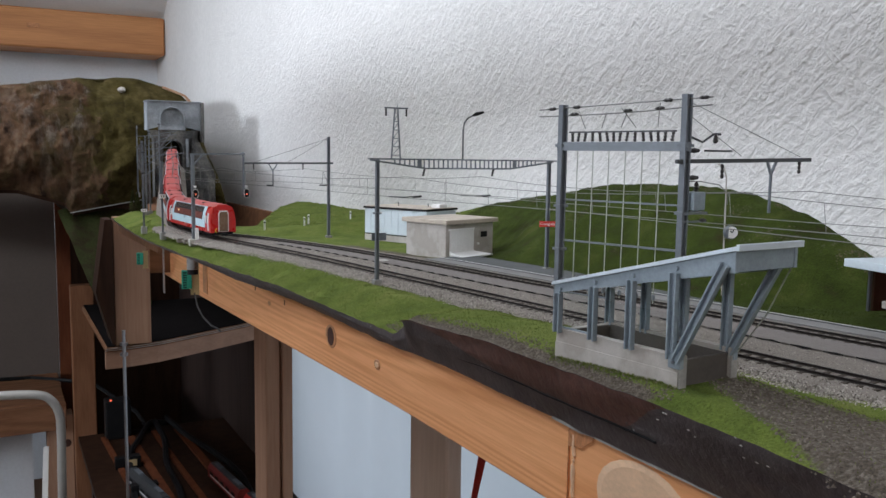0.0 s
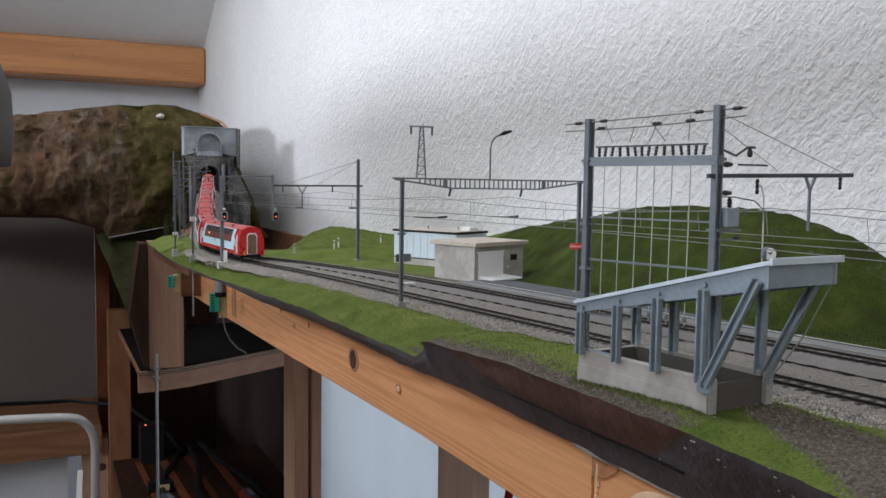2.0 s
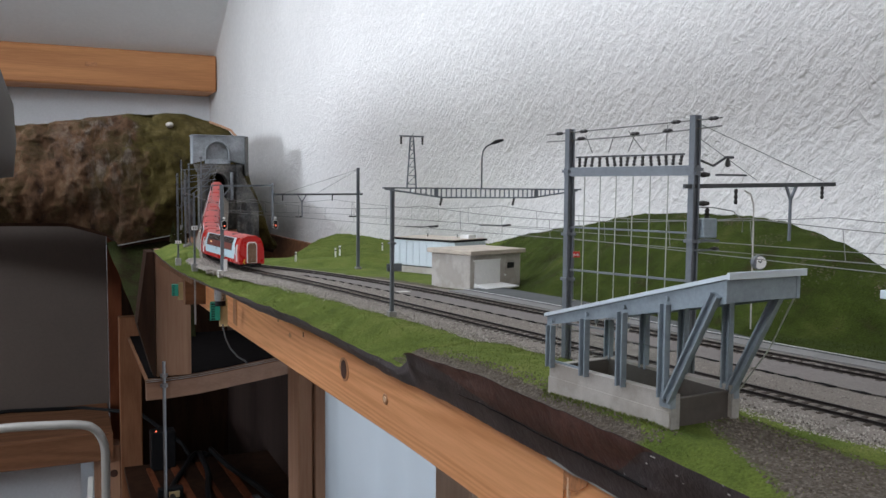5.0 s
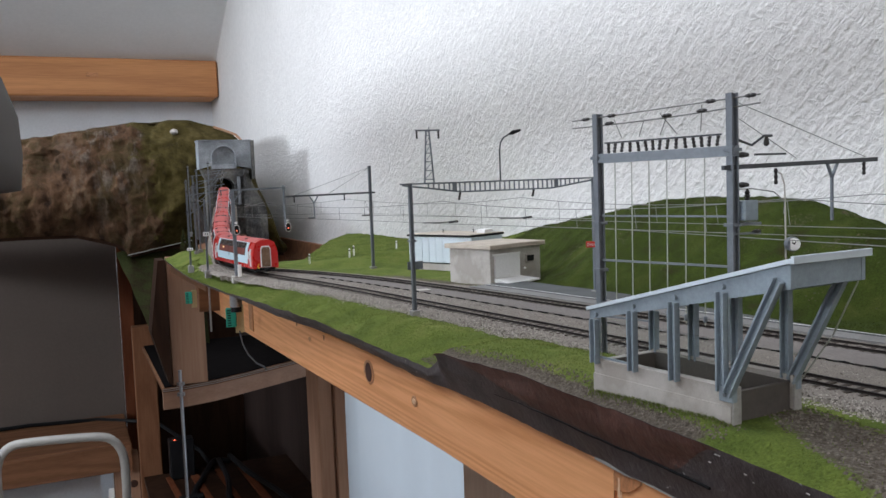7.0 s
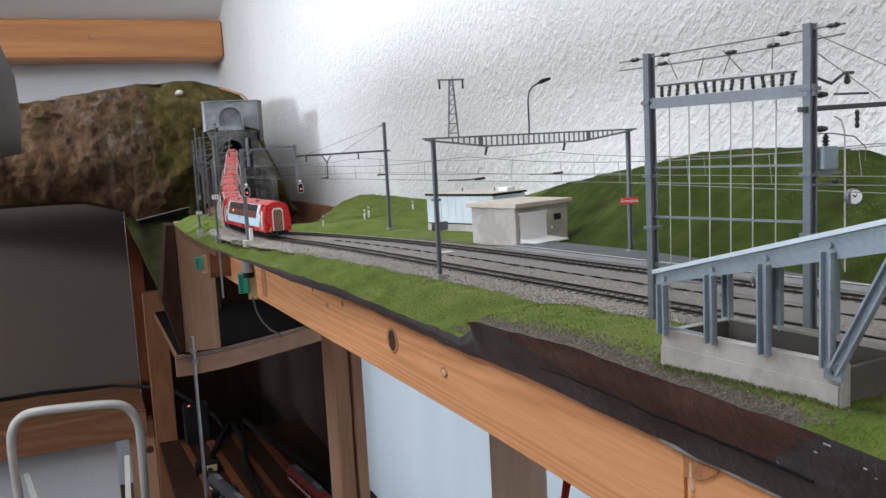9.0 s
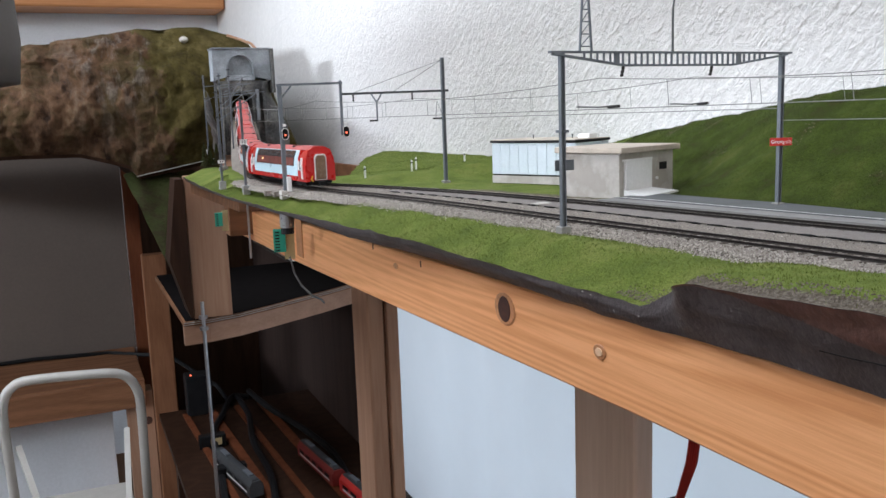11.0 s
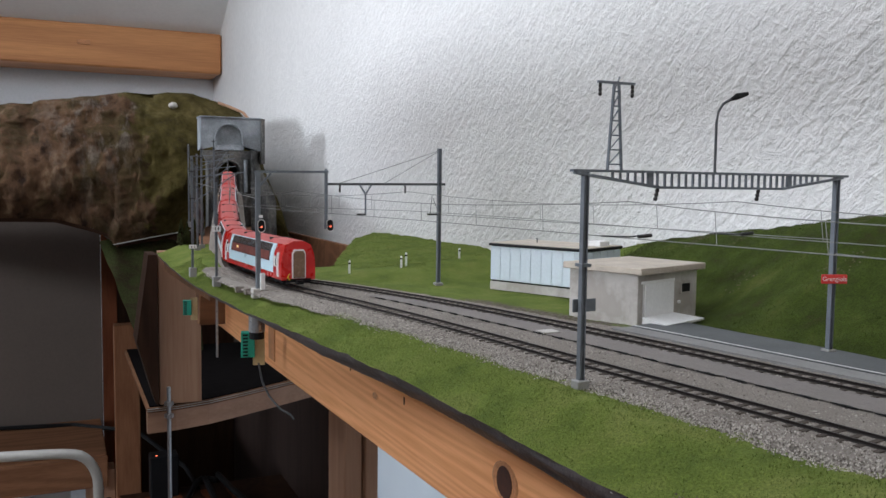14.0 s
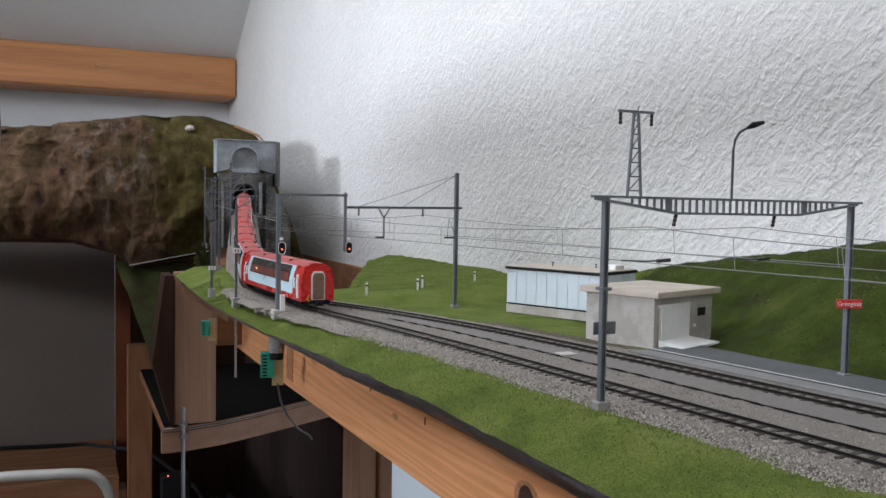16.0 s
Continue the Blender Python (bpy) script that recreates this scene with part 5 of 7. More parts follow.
for x in (0.3375, 0.3995):
    plate = bmesh.new()
    n = 16
    prof = []
    for k in range(n):
        a = 2 * math.pi * k / n
        prof.append((x + 0.0032 * math.cos(a), 1.2465 + (0.0022 if math.sin(a) > 0 else -0.0022) + 0.0032 * math.sin(a)))
    sig = part("signal_head", prism(prof, SY - 0.0050, SY - 0.0026), "black", sgm, "black oval signal head with a white rim")
    ring = tube([(u, SY - 0.0050, z) for u, z in prof + prof[:1]], 0.0003, 5)
    part("rim", ring, "white", sig)
    part("lens", lathe([(0.0002, 0), (0.0009, 0), (0.0008, 0.0008), (0.0002, 0.001)], 10), "led_red", sig, "lit red lens").matrix_basis = pose(x, SY - 0.0052, 1.2455, 90, 0, 0)
    part("plate", block(x - 0.0016, x + 0.0016, SY - 0.0032, SY - 0.0026, 1.2535, 1.2560), "white", sgm, "tiny white plate")

# cantilever mast across the back track
cm = thing("catenary_mast", "grey steel mast with a horizontal arm over the tracks", "catenary mast")
h_mast(cm, 0.504, 1.122, 1.189, 1.318, 0.0034)
footing(cm, 0.504, 1.122, 0.0075, 1.1855)
part("arm", bar((0.3975, 1.130, 1.2835), (0.510, 1.122, 1.2845), 0.0020, 0.0022), "dark_metal", cm)
for x, z in ((0.409, 1.2845), (0.452, 1.2850)):
    part("stay", tube([(0.504, 1.122, 1.316), (x, 1.129, z)], 0.0003, 4), "wire", cm)
for x in (0.4085, 0.472):
    insulator(cm, x, 1.1285, 1.283, 0.007, 0.0011)
bm = bmesh.new()
bar((0.427, 1.127, 1.283), (0.4325, 1.127, 1.2745), 0.0013, None, bm)
bar((0.438, 1.127, 1.283), (0.4325, 1.127, 1.2745), 0.0013, None, bm)
bar((0.4325, 1.127, 1.2750), (0.4325, 1.127, 1.2555), 0.0013, None, bm)
part("drop_post", bm, "mast", cm)
part("wire_clamp", tube([(0.424, 1.126, 1.2563), (0.432, 1.126, 1.2563)], 0.0010, 6), "insulator", cm)
part("wire_clamp", tube([(0.492, 1.122, 1.2563), (0.502, 1.122, 1.2563)], 0.0010, 6), "insulator", cm)
part("hanger", tube([(0.495, 1.122, 1.2565), (0.4965, 1.122, 1.2740), (0.503, 1.122, 1.2590)], 0.0004, 4), "dark_metal", cm)

# slim masts by the ramp
for x, y, top, plate in ((0.318, 1.243, 1.284, True), (0.3085, 1.338, 1.311, True), (0.352, 1.60, 1.322, False), (0.364, 1.64, 1.334, False), (0.411, 1.82, 1.354, False), (0.398, 2.02, 1.352, False)):
    mm = thing("ramp_mast", "slim grey steel mast beside the climbing track", "catenary mast", "ramp masts")
    zb = 1.187 if y < 1.5 else 1.190 if y < 1.7 else 1.205
    h_mast(mm, x, y, zb, top, 0.0024)
    footing(mm, x, y, 0.0075, zb - 0.002)
    if plate:
        pl = part("plate", block(x - 0.004, x + 0.004, y - 0.0028, y - 0.0022, 1.2355 if y < 1.3 else 1.212, 1.2410 if y < 1.3 else 1.216), "white", mm, "white number plate")
        for dx in (-0.0016, 0.0012):
            part("mark", block(x + dx, x + dx + 0.0008, y - 0.0031, y - 0.0028, 1.2368 if y < 1.3 else 1.213, 1.2398 if y < 1.3 else 1.215), "black", pl)
    if top > 1.3:
        tx = track_x(y, FRONT)
        part("arm", bar((x, y, top - 0.022), (tx + 0.01, y, top - 0.016), 0.0013), "mast", mm)
        part("brace", bar((x, y, top - 0.050), (tx, y, top - 0.018), 0.0011), "mast", mm)
        insulator(mm, tx, y, top - 0.018, 0.006, 0.0010)
        for dz in (0.004, 0.016, 0.045):
            part("post_insulator", tube([(x - 0.003, y, top - dz), (x - 0.0005, y, top - dz), (x + 0.003, y, top - dz)], 0.001, 6, None, [0.0006, 0.0013, 0.0006]), "insulator", mm)

# catenary wires


def catenary(label, contact, carry, droppers, extra=()):
    cw = thing("catenary_wire", label, "overhead wire", "catenary wires")
    part("contact_wire", tube(contact, 0.00026, 5), "wire", cw)
    part("carrying_wire", tube(carry, 0.00026, 5), "wire", cw)
    for a, b in droppers:
        part("dropper", tube([a, b], 0.0002, 4), "wire", cw)
    for e in extra:
        part("tension_wire", tube(e, 0.0003, 4), "wire", cw)


def wire_run(line, stations, zc, zs, sag):
    contact, carry, drops = [], [], []
    for (ya, oa), (yb2, ob2) in zip(stations, stations[1:]):
        for i in range(13):
            t = i / 12
            y = ya + (yb2 - ya) * t
            p = line(y)
            x = p[0] + oa + (ob2 - oa) * t
            lift = p[1]
            contact.append((x, y, zc + lift))
            zz = zs + lift - sag * 4 * t * (1 - t)
            carry.append((x, y, zz))
            if i in (2, 4, 6, 8, 10):
                drops.append(((x, y, zc + lift), (x + 0.001, y + 0.003, zz)))
    return contact, carry, drops


def front_line(y):
    for a, b in zip(FRONT, FRONT[1:]):
        if a.y <= y <= b.y:
            t = (y - a.y) / (b.y - a.y)
            return (a.x + (b.x - a.x) * t, (a.z + (b.z - a.z) * t) - 1.1905)
    return (FRONT[0].x, 0) if y < FRONT[0].y else (FRONT[-1].x, FRONT[-1].z - 1.1905)


c = wire_run(front_line, [(-0.28, 0), (0.10, -0.004), (0.424, 0.004), (0.733, -0.004), (1.133, 0.004), (1.338, -0.004), (1.60, 0.003), (1.9, -0.002), (2.2, 0)], 1.2595, 1.2775, 0.006)
catenary("thin overhead wire with droppers above the main track", *c, extra=[[(0.335, SY, 1.270), (0.352, 1.60, 1.282)]])
c = wire_run(lambda y: (track_x(y, BACK), 0), [(-0.28, 0), (0.10, -0.004), (0.424, -0.024), (0.741, -0.002), (1.127, 0.060), (1.325, 0.01)], 1.2595, 1.2775, 0.006)
catenary("thin overhead wire with droppers above the passing track", *c, extra=[[(0.5785, 0.739, 1.2560), (0.504, 1.122, 1.2560)], [(0.5785, 0.739, 1.2480), (0.545, 0.424, 1.250), (0.56, 0.05, 1.248)]])

# ---- stair shelter ----
st = thing("stair_shelter", "grey steel and concrete roofed stair entrance of a station underpass", "stair shelter")
st.matrix_basis = pose(0.3609, 0.3358, 0, 0, 0, 5.15)
SW, SL_, WT0, WT1 = 0.0345, 0.0732, 1.2170, 1.2155


def wall_top(y):
    return WT0 + (WT1 - WT0) * y / SL_


def roof_z(y):
    return 1.2622 + (1.2363 - 1.2622) * (y + 0.0246) / 0.1007


def sloped(x0, x1, ya, yb, t0, t1, t2=None):
    """A slab that follows the roof's pitch, t0 to t1 above it; t2: its lower face at the far end."""
    bm = bmesh.new()
    far = t0 if t2 is None else t2
    vs = [bm.verts.new((x, y, roof_z(y) + (t if t == t1 else (t0 if y == ya else far)))) for t in (t0, t1) for x, y in ((x0, ya), (x1, ya), (x1, yb), (x0, yb))]
    for f in ((3, 2, 1, 0), (4, 5, 6, 7), (0, 1, 5, 4), (1, 2, 6, 5), (2, 3, 7, 6), (3, 0, 4, 7)):
        bm.faces.new([vs[i] for i in f])
    return bm


def channel(name, a, b, w, parent, mat="mast_blue"):
    """A rolled steel channel from a to b: a web with two flanges towards the outside."""
    a, b = Vector(a), Vector(b)
    d = (b - a).normalized()
    n = Vector((1, 0, 0)).cross(d).normalized()
    bm = bmesh.new()
    bar(a, b, w, 0.0007, bm, (1, 0, 0))
    for k in (-1, 1):
        o = n * (k * (w / 2 - 0.00035)) - Vector((0.0010, 0, 0))
        bar(a + o, b + o, 0.0007, 0.0024, bm, (1, 0, 0))
    return part(name, bm, mat, parent)


for x in (0.0, SW - 0.0036):
    part("wall", prism([(0, 1.190), (SL_, 1.190), (SL_, WT1), (0, WT0)], x, x + 0.0036, None, "x"), "concrete", st, "low concrete side wall")
    part("wall_cap", prism([(-0.0004, wall_top(0) - 0.0002), (SL_, WT1 - 0.0002), (SL_, WT1 + 0.0005), (-0.0004, wall_top(0) + 0.0005)], x - 0.0003, x + 0.0039, None, "x"), "concrete", st)
    part("wall_end", block(x - 0.0002, x + 0.0038, -0.0010, -0.0001, 1.192, WT0 + 0.0004, 0.0002), "kerb", st, "pale corner of the side wall")
part("wall_offset", prism([(0.0, 1.190), (SL_, 1.190), (SL_, 1.2098), (0.0, 1.2108)], -0.0006, -0.0001, None, "x"), "concrete", st, "thicker foot of the wall")
part("end_wall", block(0.0037, SW - 0.0037, SL_ - 0.003, SL_, 1.190, WT1 - 0.0002, 0.0002), "concrete", st, "low concrete end wall")
# panel and inner sheets are coloured dark for the shade under the roof
part("front_panel", block(0.0037, SW - 0.0037, 0.0010, 0.0028, 1.190, 1.2152, 0.0002), "stair_shaded", st, "grey-brown panel darkened for the shade in the stair opening")
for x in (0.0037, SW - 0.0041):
    part("stair_shade_sheet", block(x, x + 0.0004, 0.0030, SL_ - 0.0032, 1.190, 1.2152), "stair_shaded", st, "dark sheet standing in for shade on the inner wall")
part("stair_shade_sheet", block(0.0042, SW - 0.0042, SL_ - 0.0036, SL_ - 0.0031, 1.190, 1.2150), "stair_shaded", st, "dark sheet standing in for shade on the inner wall")
for i in range(5):
    part("step", block(0.0042, SW - 0.0042, 0.003 + i * 0.0132, 0.003 + (i + 1) * 0.0132, 1.190 - i * 0.0005, 1.2065 - i * 0.0026), "soil", st, "worn stone step")
part("roof", sloped(-0.0010, 0.0378, -0.0252, 0.0766, -0.0004, 0.0011), "panel", st, "pale grey sheet roof")
part("roof_lip", bar((-0.0010, -0.0256, roof_z(-0.0256) + 0.0004), (0.0378, -0.0256, roof_z(-0.0256) + 0.0004), 0.0012, 0.0024), "panel", st, "rounded pale roof lip")
for x in (0.0002, 0.0354):
    part("roof_beam", sloped(x, x + 0.0018, -0.0240, 0.0758, -0.0086, -0.0005, -0.0044), "mast_blue", st)
part("roof_edge", block(0.0021, 0.0353, -0.0238, -0.0222, roof_z(-0.023) - 0.0082, roof_z(-0.023) - 0.0006), "mast_blue", st, "grey fascia under the roof lip")
for i in range(6):
    y = -0.010 + i * 0.0160
    part("purlin", bar((0.0021, y, roof_z(y) - 0.0016), (0.0353, y, roof_z(y) - 0.0016), 0.0018), "mast_blue", st)
for x in (-0.0004, SW - 0.0022):
    for y in (0.0030, 0.0258, 0.0482, 0.0712):
        channel("post", (x, y, wall_top(y) - 0.0012), (x, y, roof_z(y) - 0.0050), 0.0038, st)
        part("bolt", tube([(x - 0.0008, y, roof_z(y) - 0.0030), (x + 0.0004, y, roof_z(y) - 0.0030)], 0.0010, 8), "mast_blue", st)
    channel("brace", (x - 0.0002, 0.0006, wall_top(0) - 0.0018), (x - 0.0002, -0.0208, roof_z(-0.0208) - 0.0050), 0.0036, st)
    part("gusset", block(x - 0.0010, x + 0.0016, -0.0016, 0.0046, wall_top(0) - 0.0046, wall_top(0) + 0.0010, 0.0003), "mast_blue", st)
    part("foot_bolt", tube([(x - 0.0015, 0.0016, wall_top(0) - 0.0020), (x - 0.0008, 0.0016, wall_top(0) - 0.0020)], 0.0008, 6), "mast", st)
part("hand_rail", bar((0.0012, 0.050, WT1 + 0.0012), (0.0012, 0.0712, WT1 + 0.0012), 0.0008), "mast_blue", st)
g = part("pane", block(0.0016, 0.0020, 0.0050, 0.0705, 1.2160, 1.2330), "clear_glass", st, "clear glazing")
g.visible_shadow = False
part("cord", tube([(0.0375, -0.0236, 1.2575), (0.0368, -0.0120, 1.2330), (0.0352, 0.0000, 1.2150)], 0.0003, 5), "pale_wire", st, "thin pale cord")

# ---- equipment hut ----
hut = thing("equipment_hut", "small beige concrete hut with a flat roof and open white door", "hut", "", (0.5365, 0.8610, 1.1880), 17.5)
part("body", block(0, 0.074, 0, 0.060, 0, 0.0365, 0.0004), "concrete", hut)
part("roof", block(-0.0045, 0.0765, -0.0055, 0.063, 0.0368, 0.0414, 0.0005), "gravel_roof", hut, "pale flat roof slab")
part("door_recess", block(0.0057, 0.0413, -0.0008, 0.001, 0.002, 0.031), "door_white", hut)
part("door_frame", block(0.003, 0.043, -0.0012, -0.0005, 0.030, 0.0318), "white", hut)
part("door", block(0.006, 0.041, -0.0022, -0.0012, 0.003, 0.0305, 0.0002), "door_white", hut, "white double door")
bm = bmesh.new()
for v in ((0.004, -0.0015, 0.0075), (0.041, -0.0015, 0.0075), (0.0505, -0.021, 0.0048), (0.003, -0.021, 0.0042), (0.004, -0.0015, 0.001), (0.041, -0.0015, 0.001), (0.0505, -0.021, 0.0036), (0.003, -0.021, 0.001)):
    bm.verts.new(v)
bmesh.ops.convex_hull(bm, input=bm.verts)
part("door_ramp", bm, "door_white", hut, "white sloping slab in front of the door")
part("vent", block(0.053, 0.063, -0.0012, 0.001, 0.021, 0.027), "dark_gap", hut, "small dark vent")
part("vent_frame", block(0.0515, 0.0645, -0.0008, 0.001, 0.0195, 0.0285), "concrete", hut)
part("lamp", lathe([(0.0003, 0), (0.0012, 0.0003), (0.0012, 0.002), (0.0003, 0.0025)], 8, None, (0.0495, -0.001, 0.013)), "white", hut)

# ---- panelled shed ----
shed = thing("panel_shed", "low shed with pale blue panels and a dark flat roof edge", "shed", "", (0.534, 1.073, 1.190), -66)
part("plinth", block(0, 0.100, 0.0, 0.058, 0.0, 0.0075), "concrete", shed, "concrete plinth")
part("body", block(0.0012, 0.0988, 0.0012, 0.057, 0.0075, 0.0395), "dark_gap", shed)
for i in range(9):
    part("panel", block(0.0004 + i * 0.0111, 0.0004 + i * 0.0111 + 0.0108, -0.0002, 0.0016, 0.0090, 0.0395, 0.0002), "panel", shed)
for i in range(5):
    part("panel", block(-0.0002, 0.0016, 0.002 + i * 0.0111, 0.002 + i * 0.0111 + 0.0108, 0.0090, 0.0395, 0.0002), "panel", shed)
for i in range(5):
    part("panel", block(0.0984, 0.1002, 0.002 + i * 0.0111, 0.002 + i * 0.0111 + 0.0108, 0.0090, 0.0395, 0.0002), "panel", shed)
part("roof", block(-0.001, 0.101, -0.002, 0.060, 0.0400, 0.0422, 0.0003), "black", shed, "dark roof rim")
part("roof_sheet", block(0.0, 0.100, -0.001, 0.059, 0.0422, 0.0428), "gravel_roof", shed, "pale beige gravel roof")
for x, y in ((0.03, 0.03), (0.07, 0.04)):
    part("roof_vent", lathe([(0.0003, 0), (0.0006, 0), (0.0006, 0.003), (0.001, 0.003), (0.001, 0.0038), (0.0003, 0.004)], 6, None, (x, y, 0.0428)), "dark_metal", shed)

part("roof_box", block(0.0830, 0.0960, 0.0300, 0.0450, 0.0428, 0.0470, 0.0003), "white", shed, "small white roof box")

# ---- platform shelter ----
ps = thing("platform_shelter", "small platform shelter with a pale flat roof and red-brown back wall", "shelter", "", (0.652, 0.462, 1.193), -12)
part("roof", block(-0.012, 0.055, -0.16, 0.010, 0.030, 0.0355, 0.0004), "panel", ps, "pale flat roof")
part("back_wall", block(0.030, 0.033, -0.14, 0.0, 0.0, 0.030), "sign_red", ps, "red-brown back wall")
part("side_wall", block(0.004, 0.030, -0.002, 0.0, 0.0, 0.030), "brown", ps)
part("post", bar((0.001, -0.001, 0), (0.001, -0.001, 0.030), 0.002), "dark_metal", ps)
for y in (-0.03, -0.055):
    part("bench_leg", block(0.002, 0.012, y - 0.002, y + 0.002, 0.0, 0.004), "white", ps)
part("bench", block(0.001, 0.013, -0.062, -0.012, 0.004, 0.009, 0.0006), "concrete", ps)

# ---- white marker posts, slab in the ballast ----
for x, y, h in ((0.448, 1.220, 0.0145), (0.500, 1.207, 0.0135), (0.509, 1.216, 0.0155), (0.573, 1.220, 0.0125), (0.43, 1.36, 0.010)):
    mp_ = thing("marker_post", "short white marker post with a black band in the grass", "post", "marker posts")
    z = ground_z(x, y) - 0.001
    part("post", tube([(x, y, z), (x, y, z + h * 0.72)], 0.0012, 8), "white", mp_)
    part("band", tube([(x, y, z + h * 0.72), (x, y, z + h * 0.83)], 0.0012, 8), "black", mp_, "black band")
    part("cap", lathe([(0.0012, 0), (0.0013, h * 0.08), (0.0008, h * 0.15), (0.0002, h * 0.17)], 8, None, (x, y, z + h * 0.83)), "white", mp_)
slab = link("cover_slab", block(0.4545, 0.4665, 0.848, 0.858, 1.1885, 1.1922, 0.0003), "concrete")
tagged(slab, "pale concrete cable cover between the tracks", "cover slab")
for x, y in ((0.326, 1.168), (0.331, 1.150)):
    bx = link("cable_box", block(x - 0.004, x + 0.004, y - 0.003, y + 0.003, 1.184, 1.1898, 0.0005), "ballast")
    tagged(bx, "small grey cable box beside the track", "cable box")

# ---- train ----
LINE = [p for p in FRONT]


def along(s):
    """Place and heading s metres up the main track from its start."""
    i = min(max(s / 0.0075, 0), len(LINE) - 1.001)
    k = int(i)
    return LINE[k].lerp(LINE[k + 1], i - k)


def car_profile(w, roof, low=0.0065):
    return [(-w, low), (w, low), (w * 1.02, 0.012), (w, 0.023), (w * 0.93, 0.030), (w * 0.74, roof - 0.003), (w * 0.35, roof), (-w * 0.35, roof), (-w * 0.74, roof - 0.003), (-w * 0.93, 0.030), (-w, 0.023), (-w * 1.02, 0.012)]


def railcar(kind, s0):
    """A panorama or service coach whose tail stands s0 along the track."""
    ln, w, roof = 0.206, 0.0152, 0.0405
    a, b = along(s0), along(s0 + ln)
    d = (b - a).normalized()
    m = Matrix.Translation((a + b) / 2 + Vector((0, 0, 0.0021))) @ d.to_track_quat("Y", "Z").to_matrix().to_4x4()
    car = thing("railway_coach", "red and light blue panorama coach with curved roof windows" if kind == "panorama" else "red service coach with white stripes and small windows", "railway coach", "train")
    car.matrix_basis = m
    h = ln / 2 - 0.001
    part("body", prism(car_profile(w, roof), -h, h), "red", car, "glossy red body")
    part("roof", prism([(-w * 0.72, roof - 0.0028), (-w * 0.35, roof + 0.0003), (w * 0.35, roof + 0.0003), (w * 0.72, roof - 0.0028), (0, roof - 0.004)], -h + 0.004, h - 0.004), "roof_red", car, "dusty red roof")
    for k in range(2):
        y = -h + 0.055 + k * 0.090
        part("roof_rib", block(-w * 0.6, w * 0.6, y, y + 0.0012, roof - 0.001, roof + 0.0007), "dark_metal", car)
    for e in (-1, 1):
        part("end_rim", prism([(0.0062 * u, z) for u, z in ((-1, 0.008), (1, 0.008), (1, 0.030), (0.7, 0.0335), (-0.7, 0.0335), (-1, 0.030))], e * h, e * (h + 0.0016)), "white", car, "pale gangway rim")
        part("end_door", prism([(0.0052 * u, z) for u, z in ((-1, 0.0085), (1, 0.0085), (1, 0.029), (0.7, 0.032), (-0.7, 0.032), (-1, 0.029))], e * h, e * (h + 0.0021)), "door_brown", car, "brown glazed gangway door")
        part("coupling", block(-0.003, 0.003, min(e * h, e * (h + 0.006)), max(e * h, e * (h + 0.006)), 0.003, 0.0065), "black", car)
        part("buffer_beam", block(-0.011, 0.011, min(e * (h - 0.002), e * (h + 0.0012)), max(e * (h - 0.002), e * (h + 0.0012)), 0.0045, 0.0075), "black", car)
        part("hose", tube([(0.0085 * -1, e * (h + 0.0008), 0.012), (-0.0105, e * (h + 0.002), 0.009), (-0.0085, e * (h + 0.001), 0.0068)], 0.0008, 6), "yellow", car, "yellow hose")
        for sx in (-1, 1):
            part("tail_window", block(sx * 0.0092 - 0.0012, sx * 0.0092 + 0.0012, min(e * h, e * (h + 0.0004)), max(e * h, e * (h + 0.0004)), 0.021, 0.030), "red", car)
        by = e * (h - 0.036)
        bogie = part("bogie", block(-0.009, 0.009, by - 0.017, by + 0.017, 0.0025, 0.0065, 0.0005), "black", car)
        for wy in (-0.010, 0.010):
            for sx in (-1, 1):
                part("wheel", lathe([(0.0005, -0.0008), (0.0042, -0.0008), (0.0042, 0.0004), (0.0048, 0.0008), (0.0005, 0.001)], 12), "dark_metal", bogie).matrix_basis = pose(sx * 0.0062, by + wy, 0.0043, 0, 90, 0)
    part("underfloor", block(-0.010, 0.010, -0.045, 0.045, 0.003, 0.0066), "black", car)
    for sx in (-1, 1):
        X = lambda z: sx * (w * 1.02 + 0.0005) if z < 0.0235 else sx * (w * (1.0 - 0.07 * (z - 0.023) / 0.007) + 0.0006) if z < 0.0305 else sx * (w * (0.93 - 0.19 * (z - 0.030) / (roof - 0.033)) + 0.0007)

        def skin(name, y0, y1, zs, mat, label="", lean=0.0, lift=0.0):
            bm = bmesh.new()
            cols = [[bm.verts.new((X(z) + sx * lift, y + lean * (z - zs[0]), z)) for z in zs] for y in (y0, y1)]
            for k in range(len(zs) - 1):
                bm.faces.new((cols[0][k], cols[1][k], cols[1][k + 1], cols[0][k + 1]))
            inner = [[bm.verts.new((v.co.x - sx * 0.0012, v.co.y, v.co.z)) for v in c] for c in cols]
            for c, q in zip(cols, inner):
                for k in range(len(zs) - 1):
                    bm.faces.new((c[k], c[k + 1], q[k + 1], q[k]))
            for k in (0, len(zs) - 1):
                bm.faces.new((cols[0][k], cols[1][k], inner[1][k], inner[0][k]))
            bmesh.ops.recalc_face_normals(bm, faces=bm.faces)
            return part(name, bm, mat, car, label)

